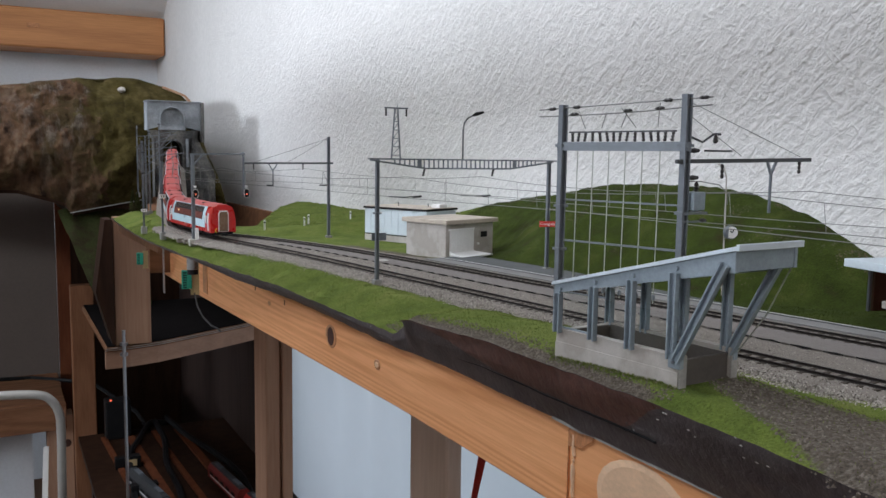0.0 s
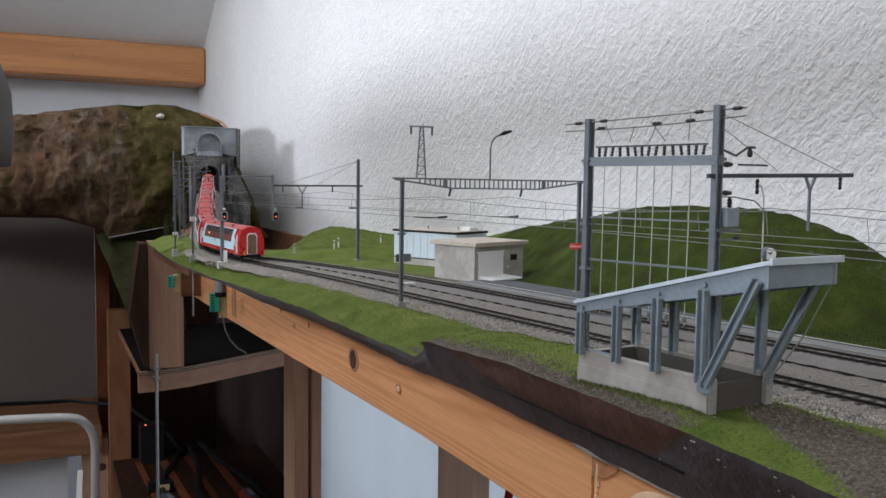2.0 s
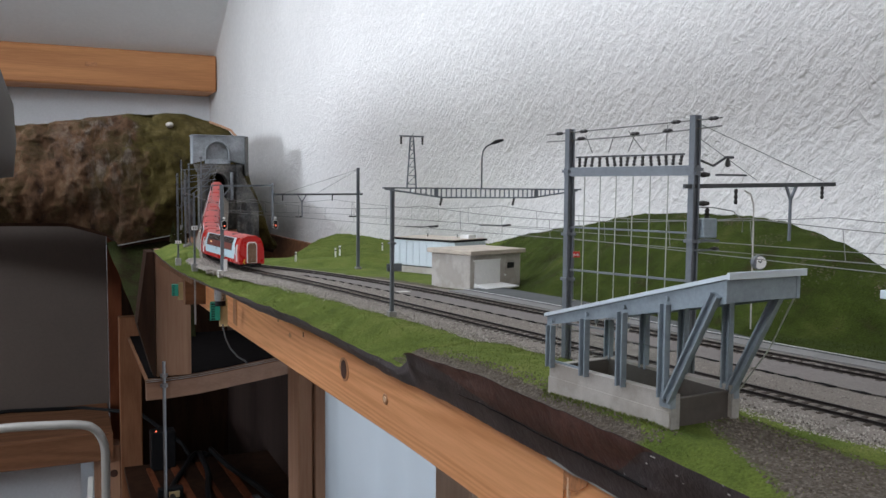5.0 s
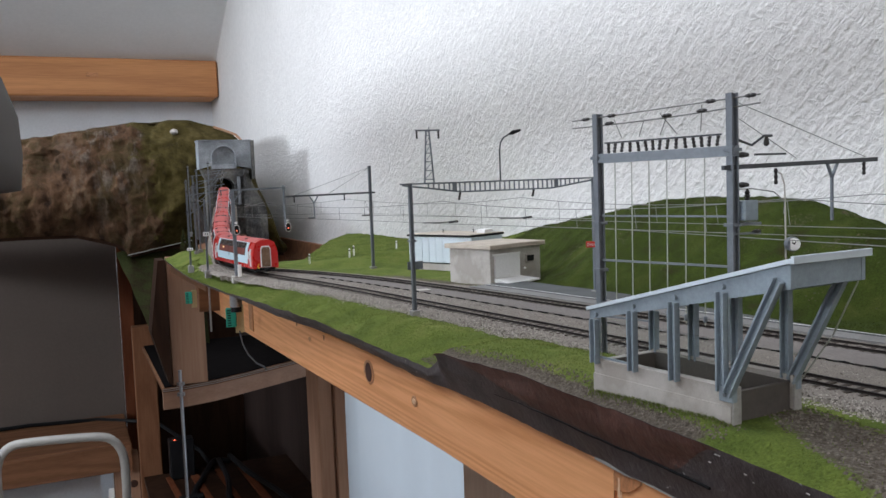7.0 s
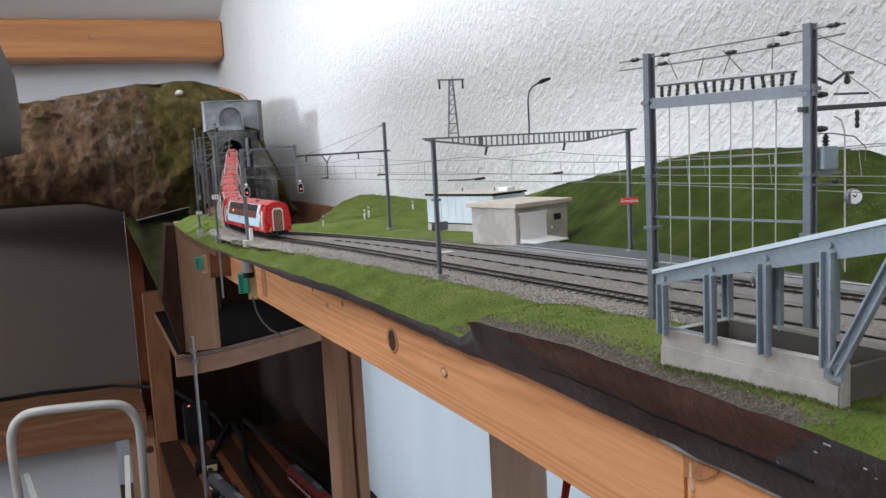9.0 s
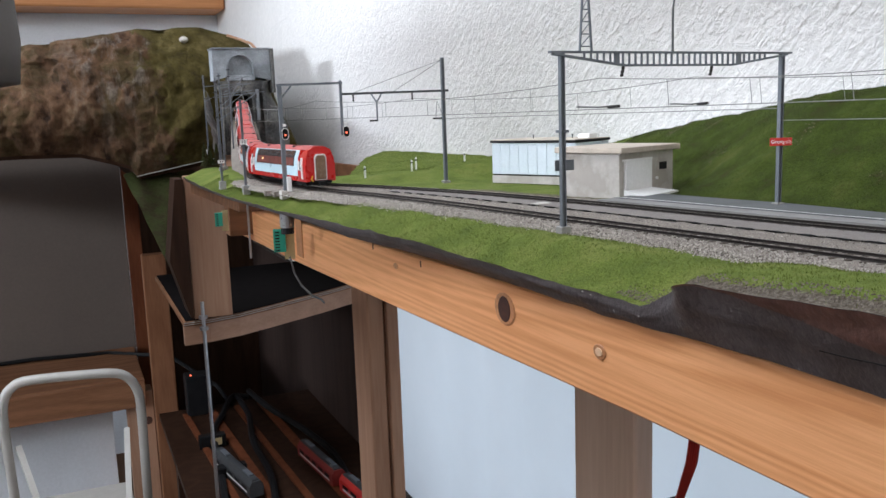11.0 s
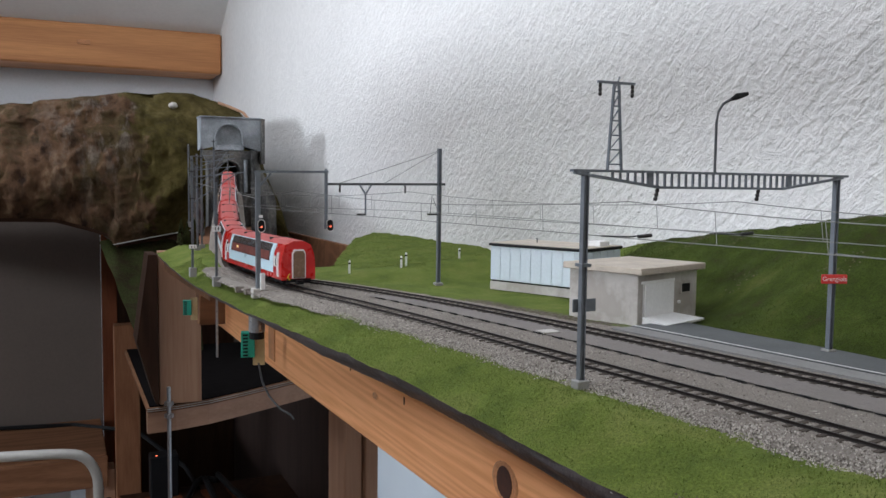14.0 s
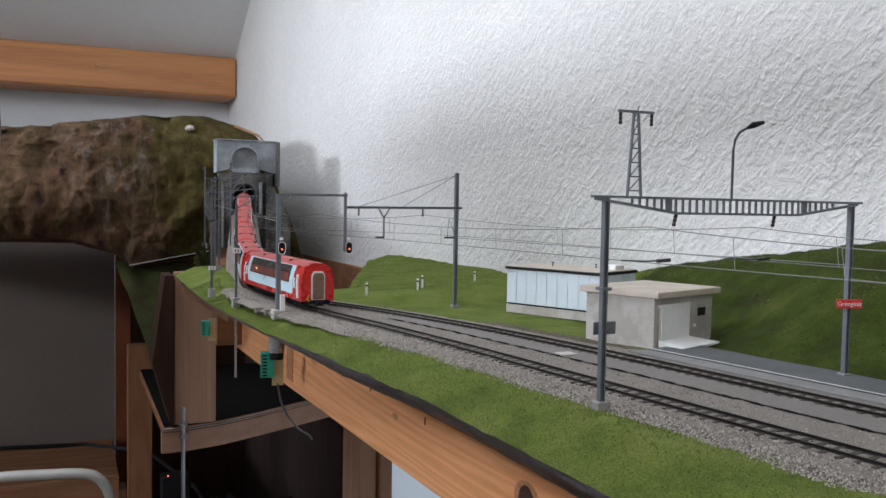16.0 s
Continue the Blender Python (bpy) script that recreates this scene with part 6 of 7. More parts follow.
        if kind == "panorama":
            skin("blue_band", -h + 0.024, h - 0.024, (0.0115, 0.0165, 0.0230, 0.030, 0.0372), "light_blue", "light blue band", 0.0)
            skin("cabin", -h + 0.034, h - 0.034, (0.0212, 0.0230, 0.030, 0.0365), "black", "dark window frame", 0, 0.0002)
            n = 8
            for k in range(n):
                y = -h + 0.036 + k * (2 * h - 0.072) / n
                wd = (2 * h - 0.072) / n - 0.0012
                skin("window_pane", y, y + wd, (0.0218, 0.0232, 0.0295), "seat", "window showing dark red seats", 0, 0.0004)
                skin("roof_pane", y, y + wd, (0.0302, 0.033, 0.0358), "window_grey", "curved grey roof window", 0, 0.0004)
            for e in (-1, 1):
                skin("white_stripe", e * (h - 0.0095) - 0.0022, e * (h - 0.0095) + 0.0022, (0.0090, 0.0165, 0.0230, 0.030), "white", "slanted white stripe", e * -0.12, 0.0003)
                skin("door_window", e * (h - 0.0135) - 0.0016, e * (h - 0.0135) + 0.0016, (0.0185, 0.0230, 0.0285), "window_grey", "door window", e * -0.12, 0.0003)
                skin("white_square", e * (h - 0.0180) - 0.0028, e * (h - 0.0180) + 0.0028, (0.0175, 0.0230, 0.0265), "white", "white square", e * -0.12, 0.0003)
        else:
            for y in (-0.060, -0.005, 0.012, 0.055):
                skin("window_pane", y - 0.007, y + 0.007, (0.0185, 0.0230, 0.0275), "black", "dark window", 0, 0.0003)
            for k in range(5):
                skin("lettering_bar", -0.030 + k * 0.006, -0.026 + k * 0.006, (0.0125, 0.0165), "white", "white bar where a name is written", 0, 0.0003)
                skin("lettering_bar", -0.022 + k * 0.0042, -0.019 + k * 0.0042, (0.009, 0.0115), "white", "", 0, 0.0003)
            for e in (-1, 1):
                skin("white_stripe", e * (h - 0.016) - 0.0035, e * (h - 0.016) + 0.0035, (0.0105, 0.0165, 0.023, 0.028), "white", "white stripe", -0.2, 0.0003)
                skin("white_square", e * (h - 0.026) - 0.003, e * (h - 0.026) + 0.003, (0.017, 0.023), "white", "white square", 0, 0.0003)
    if kind == "panorama":
        part("interior_lamp", block(-w - 0.0010, -w - 0.0008, 0.040, 0.046, 0.0255, 0.0275), "warm", car, "warm lit cabin window")
    return car


M["door_brown"] = material("brown_glazed_door", (0.20, 0.12, 0.075), 0.25, vary=0.15, scale=90, fine=400, coat=0.4)
M["window_grey"] = material("grey_roof_glass", (0.06, 0.06, 0.065), 0.12, vary=0.1, scale=30, fine=200, coat=0.5)
TAIL = 0.0
for k, p in enumerate(LINE):
    if p.y >= 1.118:
        TAIL = k * 0.0075
        break
for k, kind in enumerate(("panorama", "panorama", "service", "panorama", "panorama")):
    railcar(kind, TAIL + k * 0.2125)

# ---- mountain and tunnel portal ----
TOPZ = [(-0.5, 1.41), (0.07, 1.437), (0.15, 1.447), (0.23, 1.459), (0.34, 1.481), (0.46, 1.479), (0.52, 1.466), (0.565, 1.448), (0.595, 1.415), (0.610, 1.36), (0.624, 1.31), (0.638, 1.28), (0.655, 1.17)]
LOWZ = [(-0.5, 1.20), (0.06, 1.206), (0.17, 1.204), (0.245, 1.182), (0.272, 1.172), (0.28, 1.148), (0.45, 1.178), (0.665, 1.13)]


def rock(u, v):
    x = -0.5 + 1.165 * u
    lo, hi = interp(x, LOWZ), interp(x, TOPZ)
    if v < 0.75:
        t = v / 0.75
        z = lo + (hi - lo) * t
        y = 2.30 + 0.10 * t * t - 0.05 * math.sin(math.pi * t)
    else:
        t = (v - 0.75) / 0.25
        z = hi + 0.012 * math.sin(math.pi * t)
        y = 2.40 + 0.5 * t
    crag = (1 - soft(x, 0.30, 0.55)) * 0.85 + 0.25
    n1 = noise.fractal(Vector((x * 9, y * 5, z * 7)), 1.0, 2.0, 5)
    n2 = noise.fractal(Vector((x * 42, y * 30, z * 15)), 1.0, 2.0, 4)
    k = min(v * 8, 1)
    if v < 0.75:
        y -= (0.034 * n1 + 0.009 * n2) * crag * k
    else:
        z += 0.010 * n1 * crag
    x -= 0.012 * n2 * crag * k * (1 - soft(u, 0.9, 1.0))
    return (x, y, z)


mt = thing("mountain", "hand-modelled mountain with brown rock and olive meadow", "model mountain")
part("rock_face", grid(rock, 240, 140), "mountain", mt, "", True)
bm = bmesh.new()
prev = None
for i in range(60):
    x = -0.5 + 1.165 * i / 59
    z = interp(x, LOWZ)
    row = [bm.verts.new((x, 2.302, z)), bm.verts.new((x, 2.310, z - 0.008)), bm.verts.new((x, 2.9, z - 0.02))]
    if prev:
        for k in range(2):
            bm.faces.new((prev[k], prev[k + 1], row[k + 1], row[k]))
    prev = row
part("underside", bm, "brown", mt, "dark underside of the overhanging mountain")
part("plaster_rim", tube([(0.28 + 0.17 * i / 20, 2.294, 1.149 + 0.031 * i / 20 + 0.001 * noise.noise(Vector((i, 0, 0)))) for i in range(21)], 0.0012, 6), "kerb", mt, "pale plaster rim")
part("boulder", grid(lambda u, v: (0.412 + 0.010 * math.cos(6.283 * u) * math.sin(3.1416 * v), 2.355 + 0.014 * math.sin(6.283 * u) * math.sin(3.1416 * v), 1.450 + 0.007 * math.cos(3.1416 * v) + 0.003 * noise.noise(Vector((math.cos(6.283 * u) * 2, math.sin(6.283 * u) * 2, v * 3)))), 16, 8), "concrete", mt, "pale boulder", True)

part("cut_edge", tube([(0.515, 2.385, 1.464), (0.545, 2.378, 1.453), (0.568, 2.37, 1.443), (0.590, 2.36, 1.416), (0.604, 2.35, 1.380)], 0.0035, 6), "post", mt, "tan cardboard edge of the mountain shell")
po = thing("tunnel_portal", "grey stone tunnel portal with a blind arch above the opening", "tunnel portal")


def arch(x0, x1, z0, spring, n=12):
    c, r = (x0 + x1) / 2, (x1 - x0) / 2
    return [(x0, z0)] + [(c - r * math.cos(math.pi * k / n), spring + r * math.sin(math.pi * k / n)) for k in range(n + 1)] + [(x1, z0)]


def wall_with_arch(x0, x1, z0, z1, hole, y0, y1):
    """A wall slab with an arched opening from its foot."""
    bm = bmesh.new()
    top = hole[1:-1]
    m = len(top)
    outer = [(x0 + (x1 - x0) * k / (m - 1), z1) for k in range(m)]
    for ya in (y0, y1):
        vs_h = [bm.verts.new((x, ya, z)) for x, z in hole]
        vs_o = [bm.verts.new((x0, ya, z0))] + [bm.verts.new((x, ya, z)) for x, z in outer] + [bm.verts.new((x1, ya, z0))]
        for k in range(len(vs_h) - 1):
            bm.faces.new((vs_h[k], vs_h[k + 1], vs_o[k + 1], vs_o[k]))
        if ya == y0:
            fh, fo = vs_h, vs_o
    for a, b in ((fh, vs_h), (fo, vs_o)):
        for k in range(len(a) - 1):
            bm.faces.new((a[k], a[k + 1], b[k + 1], b[k]))
    bmesh.ops.recalc_face_normals(bm, faces=bm.faces)
    return bm


part("lower_wall", wall_with_arch(0.462, 0.556, 1.17, 1.336, arch(0.4815, 0.5275, 1.17, 1.304), 2.197, 2.235), "dark_stone", po, "dark rough stone round the opening")
part("plinth", prism([(0.452, 1.349), (0.460, 1.330), (0.556, 1.330), (0.566, 1.349)], 2.194, 2.235), "dark_stone", po, "stepped dark band over the opening")
part("upper_wall", wall_with_arch(0.446, 0.569, 1.349, 1.4155, arch(0.477, 0.531, 1.358, 1.3755), 2.190, 2.235), "grey_stone", po)
part("blind_arch", block(0.474, 0.534, 2.200, 2.21, 1.349, 1.404), "grey_stone", po, "recessed blind arch")
part("sill", block(0.474, 0.534, 2.189, 2.2, 1.349, 1.3600, 0.001), "grey_stone", po)
part("arch_band", tube([(x, 2.1895, z) for x, z in arch(0.4755, 0.5325, 1.359, 1.3755)], 0.0022, 6), "grey_stone", po, "raised band round the blind arch")
part("coping", block(0.444, 0.571, 2.187, 2.238, 1.4155, 1.4185, 0.0008), "grey_stone", po)
part("side_wall", block(0.5695, 0.577, 2.184, 2.32, 1.322, 1.4165, 0.001), "dark_stone", po, "dark side slab")
part("pilaster", block(0.534, 0.5405, 2.186, 2.196, 1.262, 1.330, 0.001), "grey_stone", po, "narrow grey pilaster")
part("pilaster", block(0.466, 0.474, 2.188, 2.196, 1.225, 1.330, 0.001), "dark_stone", po)
ring = arch(0.4795, 0.5295, 1.28, 1.304)
part("arch_ring", tube([(x, 2.196, z) for x, z in ring], 0.0028, 6), "dark_stone", po, "stone arch ring")
part("tunnel_lining", wall_with_arch(0.47, 0.54, 1.17, 1.335, arch(0.4815, 0.5275, 1.17, 1.304), 2.236, 2.60), "dark_gap", po, "dark tunnel tube")

# rock walls of the cutting


def cutting(name, x0, x1, y0, y1, ztop, toward, label):
    def fn(u, v):
        y = y0 + (y1 - y0) * u
        x = x0 + (x1 - x0) * u
        zt = interp(u, ztop)
        z = 1.14 + (zt - 1.14) * v
        n1 = noise.fractal(Vector((x * 20, y * 12, z * 20)), 1.0, 2.0, 4)
        return (x + toward * 0.05 * v * v + 0.008 * n1, y, z)
    ob = tagged(link(name, grid(fn, 50, 24), "dark_stone", None, "", True), label, "rock wall")
    return ob


cutting("rock_wall", 0.408, 0.452, 1.86, 2.20, [(0, 1.21), (0.5, 1.28), (1, 1.33)], -0.5, "dark grey rock wall beside the climbing track")


def flank(u, v):
    """Rough rock between the portal and the wall, sloping outwards to its foot."""
    z = 1.10 + 0.245 * v
    right = 0.606 - 0.036 * soft(z, 1.235, 1.335)
    x = 0.546 + (right - 0.546) * u
    n1 = noise.fractal(Vector((x * 30, z * 18, 3)), 1.0, 2.0, 5)
    return (x + 0.004 * n1 * u, 2.182 + 0.014 * n1 + 0.035 * u * u - 0.02 * (1 - v), z)


tagged(link("rock_wall", grid(flank, 30, 50), "dark_stone", None, "", True), "dark grey rock flank beside the tunnel portal", "rock wall")
for x, y, h in ((0.343, 1.70, 0.040), (0.352, 1.705, 0.034), (0.362, 1.70, 0.037)):
    tr = thing("conifer", "small dark green model conifer", "tree", "conifers")
    part("trunk", tube([(x, y, 1.184), (x, y, 1.184 + h)], 0.001, 6, None, [0.0012, 0.0003]), "brown", tr)
    bm = bmesh.new()
    rg = random.Random(int(x * 1000))
    for k in range(260):
        t = rg.random() ** 0.8
        r = 0.0075 * (1 - t) + 0.0008
        a = rg.uniform(0, 6.283)
        p = Vector((x + r * math.cos(a), y + r * math.sin(a), 1.189 + h * t))
        q = Vector((x, y, 1.192 + h * t))
        w = Vector((-math.sin(a), math.cos(a), 0)) * 0.0012
        bm.faces.new([bm.verts.new(c) for c in (q, p - w, p - Vector((0, 0, 0.0018)), p + w)])
    part("crown", bm, "valley", tr)

# ---- under the layout ----
tagged(link("end_board", block(0.320, 0.386, 1.806, 1.824, 0.922, 1.172, 0.001), "post"), "upright light brown wooden board at the layout's end", "board")
bm = bmesh.new()
pf = [(0.304, 1.168), (0.3175, 1.168), (0.3175, 0.925), (0.312, 0.93), (0.285, 1.03)]
tagged(link("valley_profile", prism(pf, 1.79, 1.86), "brown"), "dark painted profile board beside the upright board", "board")
tagged(link("valley_backing", grid(lambda u, v: (0.255 + 0.075 * v * (1 - u) + 0.20 * u, 2.345 - 0.30 * v * (1 - u) - 0.1 * u * v, 1.152 - 0.232 * v + 0.01 * noise.noise(Vector((u * 5, v * 5, 0)))), 24, 24), "valley", None, "", True), "dark green scenery slope falling into the valley", "scenery")
rs = thing("ring_shelf", "curved plywood shelf with a dark top under the layout", "shelf")
FRONT_CURVE = [(0.30, 1.798), (0.345, 1.802), (0.40, 1.818), (0.46, 1.848), (0.53, 1.886), (0.60, 1.925), (0.695, 1.985)]
RING = FRONT_CURVE + [(0.695, 2.3), (0.30, 2.3)]
part("board", prism(RING, 0.912, 0.920, None, "z"), "ply", rs)
# near-black sheet puts the shade over the shelf into its colour
part("top_sheet", prism([(x + 0.004 * (1 if x < 0.5 else -0.3), y + 0.006) for x, y in RING], 0.9202, 0.922, None, "z"), "pitch", rs, "near-black top standing in for the shade above the shelf")
part("edge_band", prism([(x, y + 0.003) for x, y in FRONT_CURVE] + [(x, y + 0.018) for x, y in FRONT_CURVE[::-1]], 0.878, 0.9115, None, "z"), "shelf_ply", rs, "bent plywood edge under the shelf")
for z in (0.9150, 0.9185):
    part("ply_layer", tube([(x, y - 0.0004, z) for x, y in FRONT_CURVE], 0.0007, 5), "kerb", rs, "pale glued ply layer")
rod = thing("threaded_rod", "thin steel threaded rod with nuts hanging under the shelf", "threaded rod")
part("rod", tube([(0.332, 1.788, 0.0), (0.332, 1.788, 0.955)], 0.0032, 8), "chrome", rod)
for z in (0.905, 0.925):
    part("nut", tube([(0.332, 1.788, z), (0.332, 1.788, z + 0.006)], 0.0075, 6), "chrome", rod)
tagged(link("support_post", block(0.294, 0.352, 2.58, 2.62, 0.0, 0.93, 0.002), "post_shaded"), "wooden support post in darker wood for shade", "post")
tagged(link("leg_post", block(0.480, 0.503, 1.335, 1.40, 0.0, 1.145, 0.002), "post"), "light wooden leg under the layout", "post")
tagged(link("wall_batten", block(0.5055, 0.521, 1.330, 1.352, 0.0, 1.145, 0.001), "post"), "light wooden batten beside the leg", "post")
tagged(link("leg_post", block(0.515, 0.533, 0.812, 0.897, 0.0, 1.12, 0.002), "pale_post"), "pale wooden leg under the layout", "post")
tagged(link("layout_deck", prism([(0.40, -0.3), (0.40, 1.34), (0.33, 1.36), (0.32, 1.72), (0.42, 1.72), (0.44, 1.36), (0.715, 1.30), (0.715, -0.3)], 1.150, 1.170, None, "z"), "ply"), "plywood deck of the layout", "board")
tagged(link("backing_board", block(0.690, 0.700, 1.55, 2.9, 1.075, 1.162, 0.001), "ply"), "brown wooden board along the wall", "board")
tagged(link("grey_panel", block(-0.6, 0.283, 2.99, 3.01, 0.560, 1.20, 0.001), "dark_panel"), "large grey panel leaning under the mountain", "panel")
tagged(link("brown_post", block(0.285, 0.325, 2.98, 3.02, 0.0, 1.20, 0.001), "red_brown"), "dark stained wooden post", "post")
bench = thing("workbench", "rough wooden workbench edge with cables", "workbench")
part("top", block(-0.7, 0.275, 2.62, 2.97, 0.56, 0.60, 0.002), "bench", bench)
part("front_rail", block(-0.7, 0.275, 2.60, 2.618, 0.525, 0.598, 0.001), "bench", bench)
part("leg", block(0.225, 0.292, 2.62, 2.68, 0.0, 0.56), "post", bench)
part("leg_hole", tube([(0.276, 2.6185, 0.479), (0.276, 2.621, 0.479)], 0.011, 12), "hole", bench, "round dark hole")
part("leg", block(-0.68, -0.61, 2.62, 2.68, 0.0, 0.56), "post", bench)
tagged(link("black_cable", tube([(-0.6 + 0.1 * i, 2.93 - 0.01 * math.sin(i), 0.606 + 0.004 * math.sin(i * 1.3)) for i in range(9)] + [(0.36, 2.80, 0.60), (0.46, 2.6, 0.55), (0.52, 2.4, 0.45)], 0.006, 6), "black"), "black cable along the workbench", "cable")

# dark boards added where the white walls lie in shade under the layout
tagged(link("wall_shade_board", block(0.698, 0.712, 1.98, 3.66, 0.0, 0.855, 0.001), "lining"), "dark board added for the shaded wall under the shelf", "panel")
tagged(link("back_shade_board", block(0.30, 0.697, 3.20, 3.215, 0.0, 1.30, 0.001), "brown"), "dark board added for the shade behind the deck", "panel")
# board added closer, in place of the brightly lit wall behind
tagged(link("lit_wall_board", block(-0.75, 0.19, 2.70, 2.715, 0.0, 0.555, 0.001), "far_wall"), "white board added nearer for the lit wall under the workbench", "board")
low = thing("lower_deck", "dark lower deck with storage tracks under the layout", "deck")
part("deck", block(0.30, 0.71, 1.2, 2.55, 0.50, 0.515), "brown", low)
for k in range(4):
    x = 0.42 + k * 0.065
    part("deck_rail", bar((x, 1.2, 0.518), (x - 0.06, 2.5, 0.518), 0.014 + 0.006 * (k % 2), 0.005), "red_brown", low, "brown track bed of a storage track")
part("deck_leg", block(0.32, 0.36, 2.4, 2.44, 0, 0.50), "brown", low)
part("deck_leg", block(0.66, 0.70, 1.25, 1.29, 0, 0.50), "brown", low)
for x, y in ((0.39, 2.25), (0.40, 2.05)):
    mo = thing("point_motor", "black electric point motor with brass contacts", "motor", "point motors")
    part("case", block(x - 0.03, x + 0.03, y - 0.012, y + 0.012, 0.515, 0.545, 0.002), "black", mo)
    part("contact", block(x - 0.005, x + 0.02, y - 0.014, y - 0.011, 0.522, 0.538), "pcb_tan", mo, "tan contact strip")


def stored(name, label, category, body, ln, at, turn):
    """A vehicle parked on the lower deck."""
    lo = thing(name, label, category)
    part("body", prism([(-0.0145, 0.004), (0.0145, 0.004), (0.0150, 0.022), (0.0140, 0.028), (0.009, 0.036), (-0.009, 0.036), (-0.0140, 0.028), (-0.0150, 0.022)], -ln / 2, ln / 2), body, lo)
    part("roof", prism([(-0.0092, 0.0355), (0.0092, 0.0355), (0.006, 0.0385), (-0.006, 0.0385)], -ln / 2 + 0.004, ln / 2 - 0.004), "dark_metal", lo, "grey roof")
    for sx in (-1, 1):
        part("stripe", block(sx * 0.0148 - 0.0004, sx * 0.0148 + 0.0004, -ln * 0.42, ln * 0.42, 0.010, 0.0135), "white", lo, "white stripe")
        for k in range(5):
            y = -ln * 0.36 + k * ln * 0.18
            part("window", block(sx * 0.0149 - 0.0005, sx * 0.0149 + 0.0005, y - ln * 0.06, y + ln * 0.06, 0.0155, 0.0225), "black", lo, "dark window")
    for y in (-ln * 0.3, ln * 0.3):
        part("bogie", block(-0.010, 0.010, y - 0.02, y + 0.02, 0.0, 0.005), "black", lo)
        part("roof_unit", block(-0.005, 0.005, y - 0.018, y + 0.018, 0.0385, 0.0415, 0.0004), "mast", lo, "grey roof unit")
    lo.matrix_basis = pose(*at, 0, 0, turn)


stored("stored_locomotive", "dark red locomotive with white stripes stored on the lower deck", "locomotive", "seat_red", 0.20, (0.575, 1.985, 0.5205), 6)
stored("stored_coach", "red railcar with a grey roof stored on the lower deck", "railcar", "sign_red", 0.21, (0.606, 1.76, 0.5205), 7)
stored("stored_wagon", "grey goods wagon stored on the lower deck", "wagon", "dark_metal", 0.22, (0.405, 2.02, 0.5205), 10)
for pts in ([(0.53, 2.54, 0.525), (0.49, 2.55, 0.530), (0.44, 2.42, 0.528), (0.40, 2.30, 0.526), (0.385, 2.12, 0.526), (0.36, 1.90, 0.526)],
            [(0.53, 2.53, 0.545), (0.56, 2.40, 0.530), (0.60, 2.22, 0.528), (0.62, 2.05, 0.528), (0.61, 1.85, 0.528), (0.62, 1.60, 0.528)],
            [(0.50, 2.54, 0.535), (0.50, 2.38, 0.529), (0.475, 2.20, 0.528), (0.47, 2.00, 0.528), (0.44, 1.80, 0.528)]):
    tagged(link("deck_cable", tube(spline(pts, 0.02), 0.0075, 7), "black"), "thick black cable lying on the lower deck", "cable", "deck cables")
led = thing("power_supply", "small black power supply with a red lamp", "power supply")
part("case", block(0.365, 0.43, 2.48, 2.53, 0.515, 0.622, 0.003), "black", led)
part("lamp", lathe([(0.0005, 0), (0.002, 0), (0.002, 0.002), (0.0005, 0.003)], 8, None, (0.38, 2.49, 0.622)), "led_red", led, "lit red lamp")
rt = thing("control_box", "black control box with small lit lamps", "control box")
part("case", block(0.55, 0.71, 0.84, 1.00, 0.815, 0.845, 0.003), "black", rt)
for x, m in ((0.575, "led_green"), (0.585, "led_red"), (0.592, "led_red")):
    part("lamp", block(x, x + 0.002, 0.8385, 0.8398, 0.832, 0.838), m, rt, "lit lamp")
tagged(link("box_shelf", block(0.53, 0.715, 0.60, 1.02, 0.800, 0.8135), "ply"), "small wooden shelf on the wall", "shelf")
wr = thing("wire_bundle", "bundle of thin dark red wires", "wires")
for k in range(5):
    j = k * 0.0011
    part("wire", tube([(0.520 + j, 0.748 - j, 1.14), (0.521 + j, 0.750 - j, 1.07), (0.523 + j, 0.762 - j, 1.01), (0.531 + j, 0.79, 0.95), (0.55, 0.85, 0.88), (0.58, 0.90, 0.845)], 0.0011, 5), "cable_red", wr)

# terminals under the edge


def terminal(x, y, z, s):
    te = thing("terminal_block", "green screw terminal on a tan circuit board under the edge", "terminal block", "terminal blocks")
    part("circuit_board", block(0.0, 0.012, 0.002, 0.0035, -0.036, 0.004, 0.0002), "pcb_tan", te)
    tb_ = part("terminal", block(-0.012, 0.002, -0.006, 0.005, -0.026, 0.0, 0.0004), "pcb", te, "green screw terminal")
    for k in range(7):
        part("slot", block(-0.010, -0.005, -0.0064, -0.0058, -0.0245 + k * 0.0035, -0.0228 + k * 0.0035), "black", tb_)
    te.matrix_basis = pose(x, y, z, 0, 0, -12) @ Matrix.Scale(s, 4)
    return te


terminal(0.331, 1.135, 1.153, 0.85)
terminal(0.314, 1.40, 1.147, 0.66)
sm = thing("signal_motor", "grey metal drive cylinder under the signal mast", "motor")
part("cylinder", tube([(0.327, 1.10, 1.159), (0.327, 1.10, 1.1755)], 0.0068, 16), "chrome", sm)
part("cap", tube([(0.327, 1.10, 1.153), (0.327, 1.10, 1.159)], 0.0062, 12), "black", sm)
tagged(link("loose_wire", tube([(0.3343, 1.1280, 1.1261), (0.3364, 1.1220, 1.1101), (0.3408, 1.1150, 1.0987), (0.3471, 1.1000, 1.0903), (0.3535, 1.0900, 1.0873), (0.3550, 1.0860, 1.0845)], 0.0010, 6), "dark_metal"), "thin grey wire hanging from the terminal", "wire")
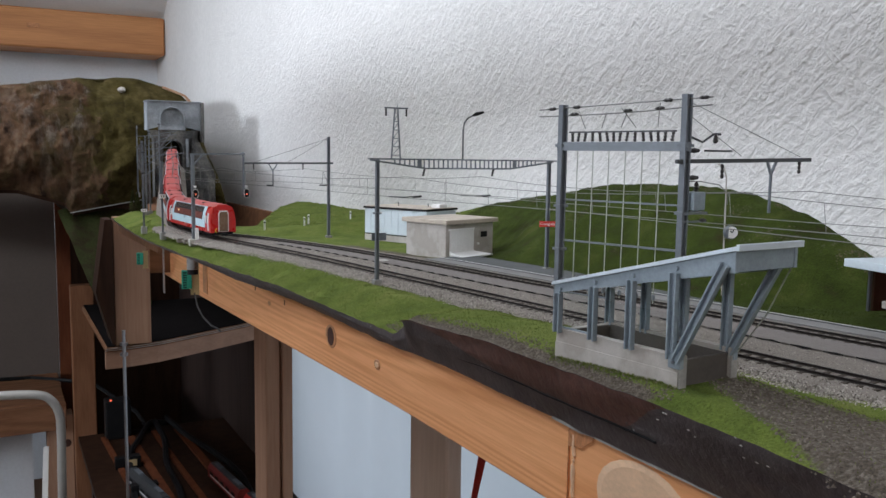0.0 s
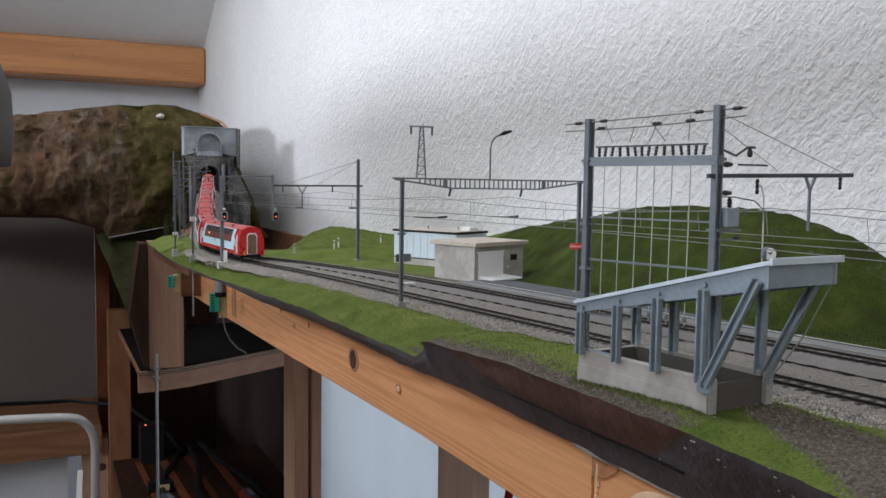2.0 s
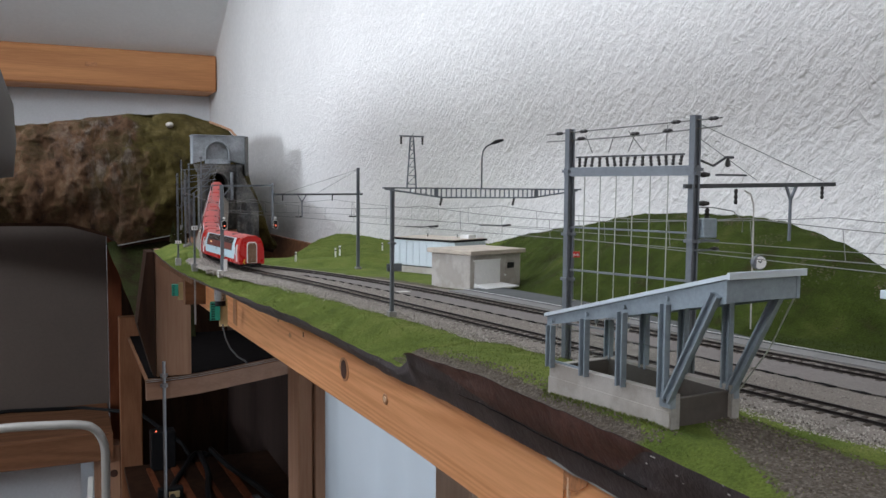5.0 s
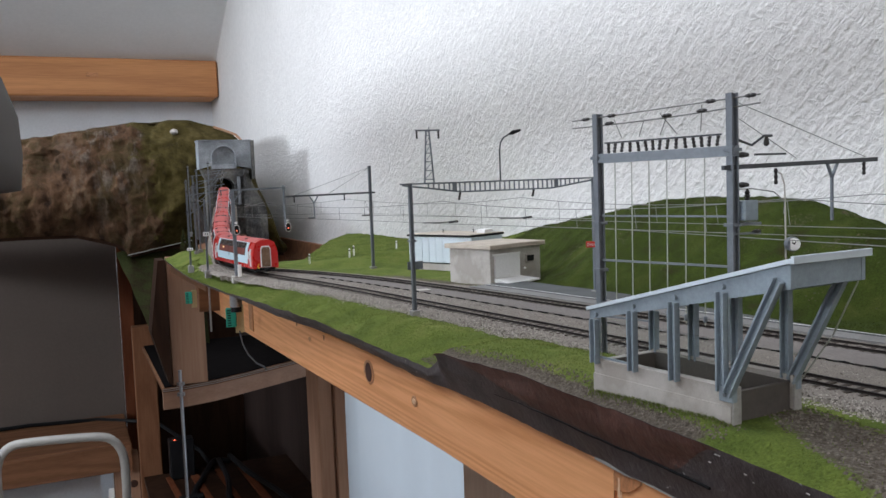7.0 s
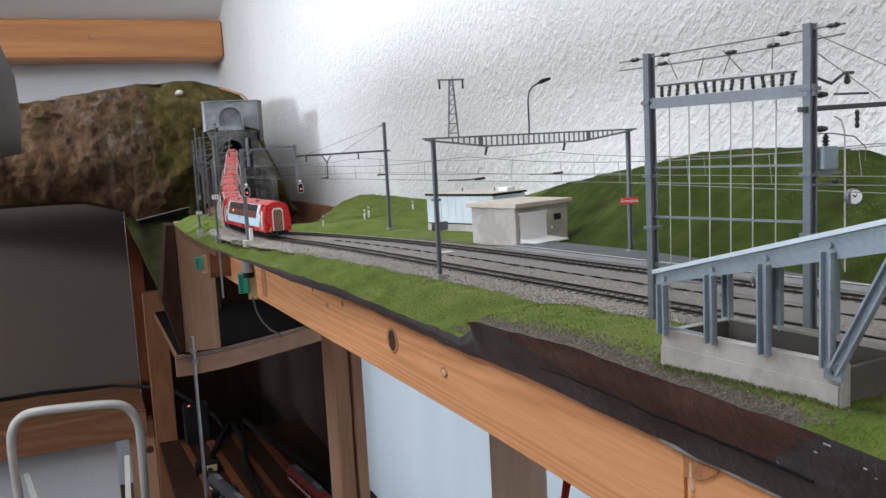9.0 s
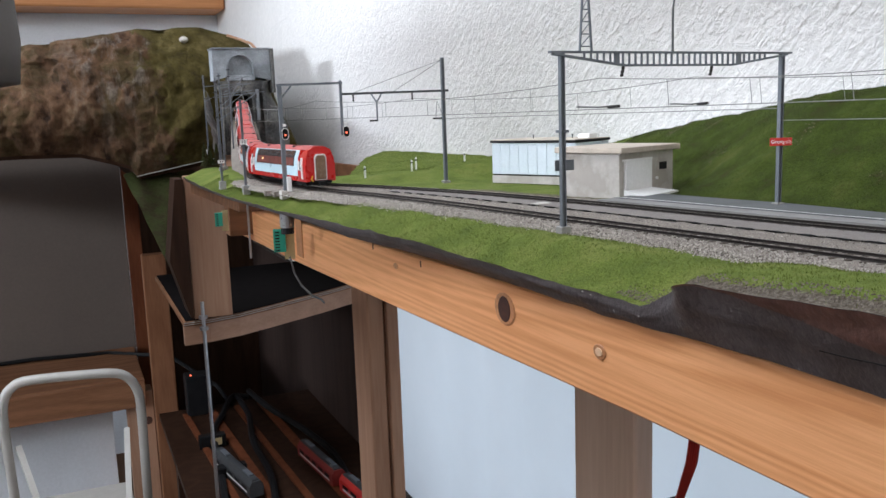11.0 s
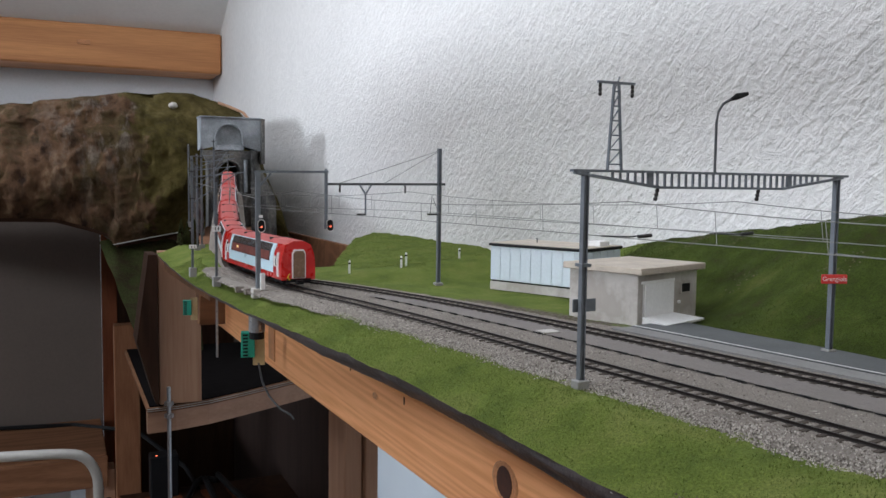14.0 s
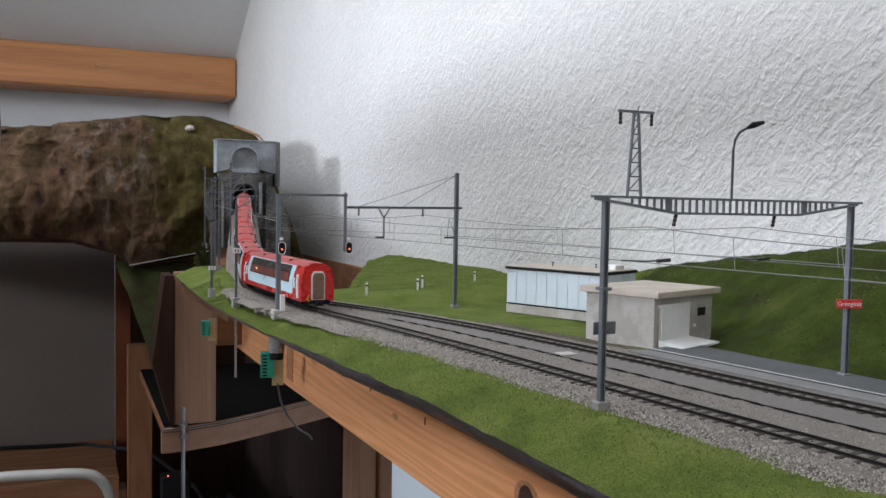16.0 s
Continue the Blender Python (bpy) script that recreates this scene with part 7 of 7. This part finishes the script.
tagged(link("thin_rod", tube([(0.318, 1.243, 1.11), (0.318, 1.243, 1.178)], 0.0012, 6), "chrome"), "thin steel rod under the mast", "rod")
tagged(link("bracket_block", block(0.330, 0.375, 1.44, 1.47, 1.11, 1.165, 0.001), "ply"), "wooden block under the layout's edge", "block")

# ---- things in the room ----
ch = thing("step_stool", "cream tubular folding step stool", "step stool")
fr = spline([(-0.030, 2.2, 0.30), (-0.030, 2.2, 0.50), (-0.030, 2.2, 0.66), (-0.022, 2.2, 0.715), (0.0, 2.2, 0.742), (0.03, 2.2, 0.748), (0.105, 2.2, 0.745), (0.185, 2.2, 0.738), (0.216, 2.2, 0.724), (0.235, 2.2, 0.69), (0.240, 2.2, 0.64), (0.240, 2.2, 0.48), (0.240, 2.2, 0.30)], 0.012)
part("handle_frame", tube([(x, y + (z - 0.75) * -0.25, z) for x, y, z in fr], 0.0100, 14), "chair_white", ch, "", True)
for x in (-0.030, 0.240):
    part("front_leg", tube([(x, 2.31, 0.30), (x, 2.42, 0.0)], 0.0085, 8), "chair_white", ch)
    part("rear_leg", tube([(x * 0.9 + 0.01, 2.20, 0.42), (x, 1.95, 0.0)], 0.008, 8), "chair_white", ch)
    part("brace", bar((x * 0.8 + 0.015, 2.235, 0.60), (x * 0.6 + 0.05, 2.12, 0.47), 0.012, 0.006), "chair_white", ch)
part("seat", block(0.005, 0.205, 2.02, 2.25, 0.455, 0.472, 0.006), "chair_white", ch)
# unidentified grey rounded object; stand and base are added out of view
flp = thing("grey_rounded_thing", "unidentified rounded grey object on an added stand", "lamp")
part("shade", lathe([(0.098, 0.0), (0.112, 0.002), (0.116, 0.04), (0.114, 0.085), (0.100, 0.130), (0.075, 0.160), (0.03, 0.172), (0.005, 0.174)], 40, None, (-0.003, 1.2, 1.300)), "shade", flp, "rounded grey body", True)
part("stand", tube([(-0.003, 1.2, 0.01), (-0.003, 1.2, 1.32)], 0.010, 10), "dark_metal", flp)
part("base", lathe([(0.12, 0), (0.12, 0.01), (0.02, 0.02), (0.012, 0.04)], 24, None, (-0.003, 1.2, 0)), "dark_metal", flp)
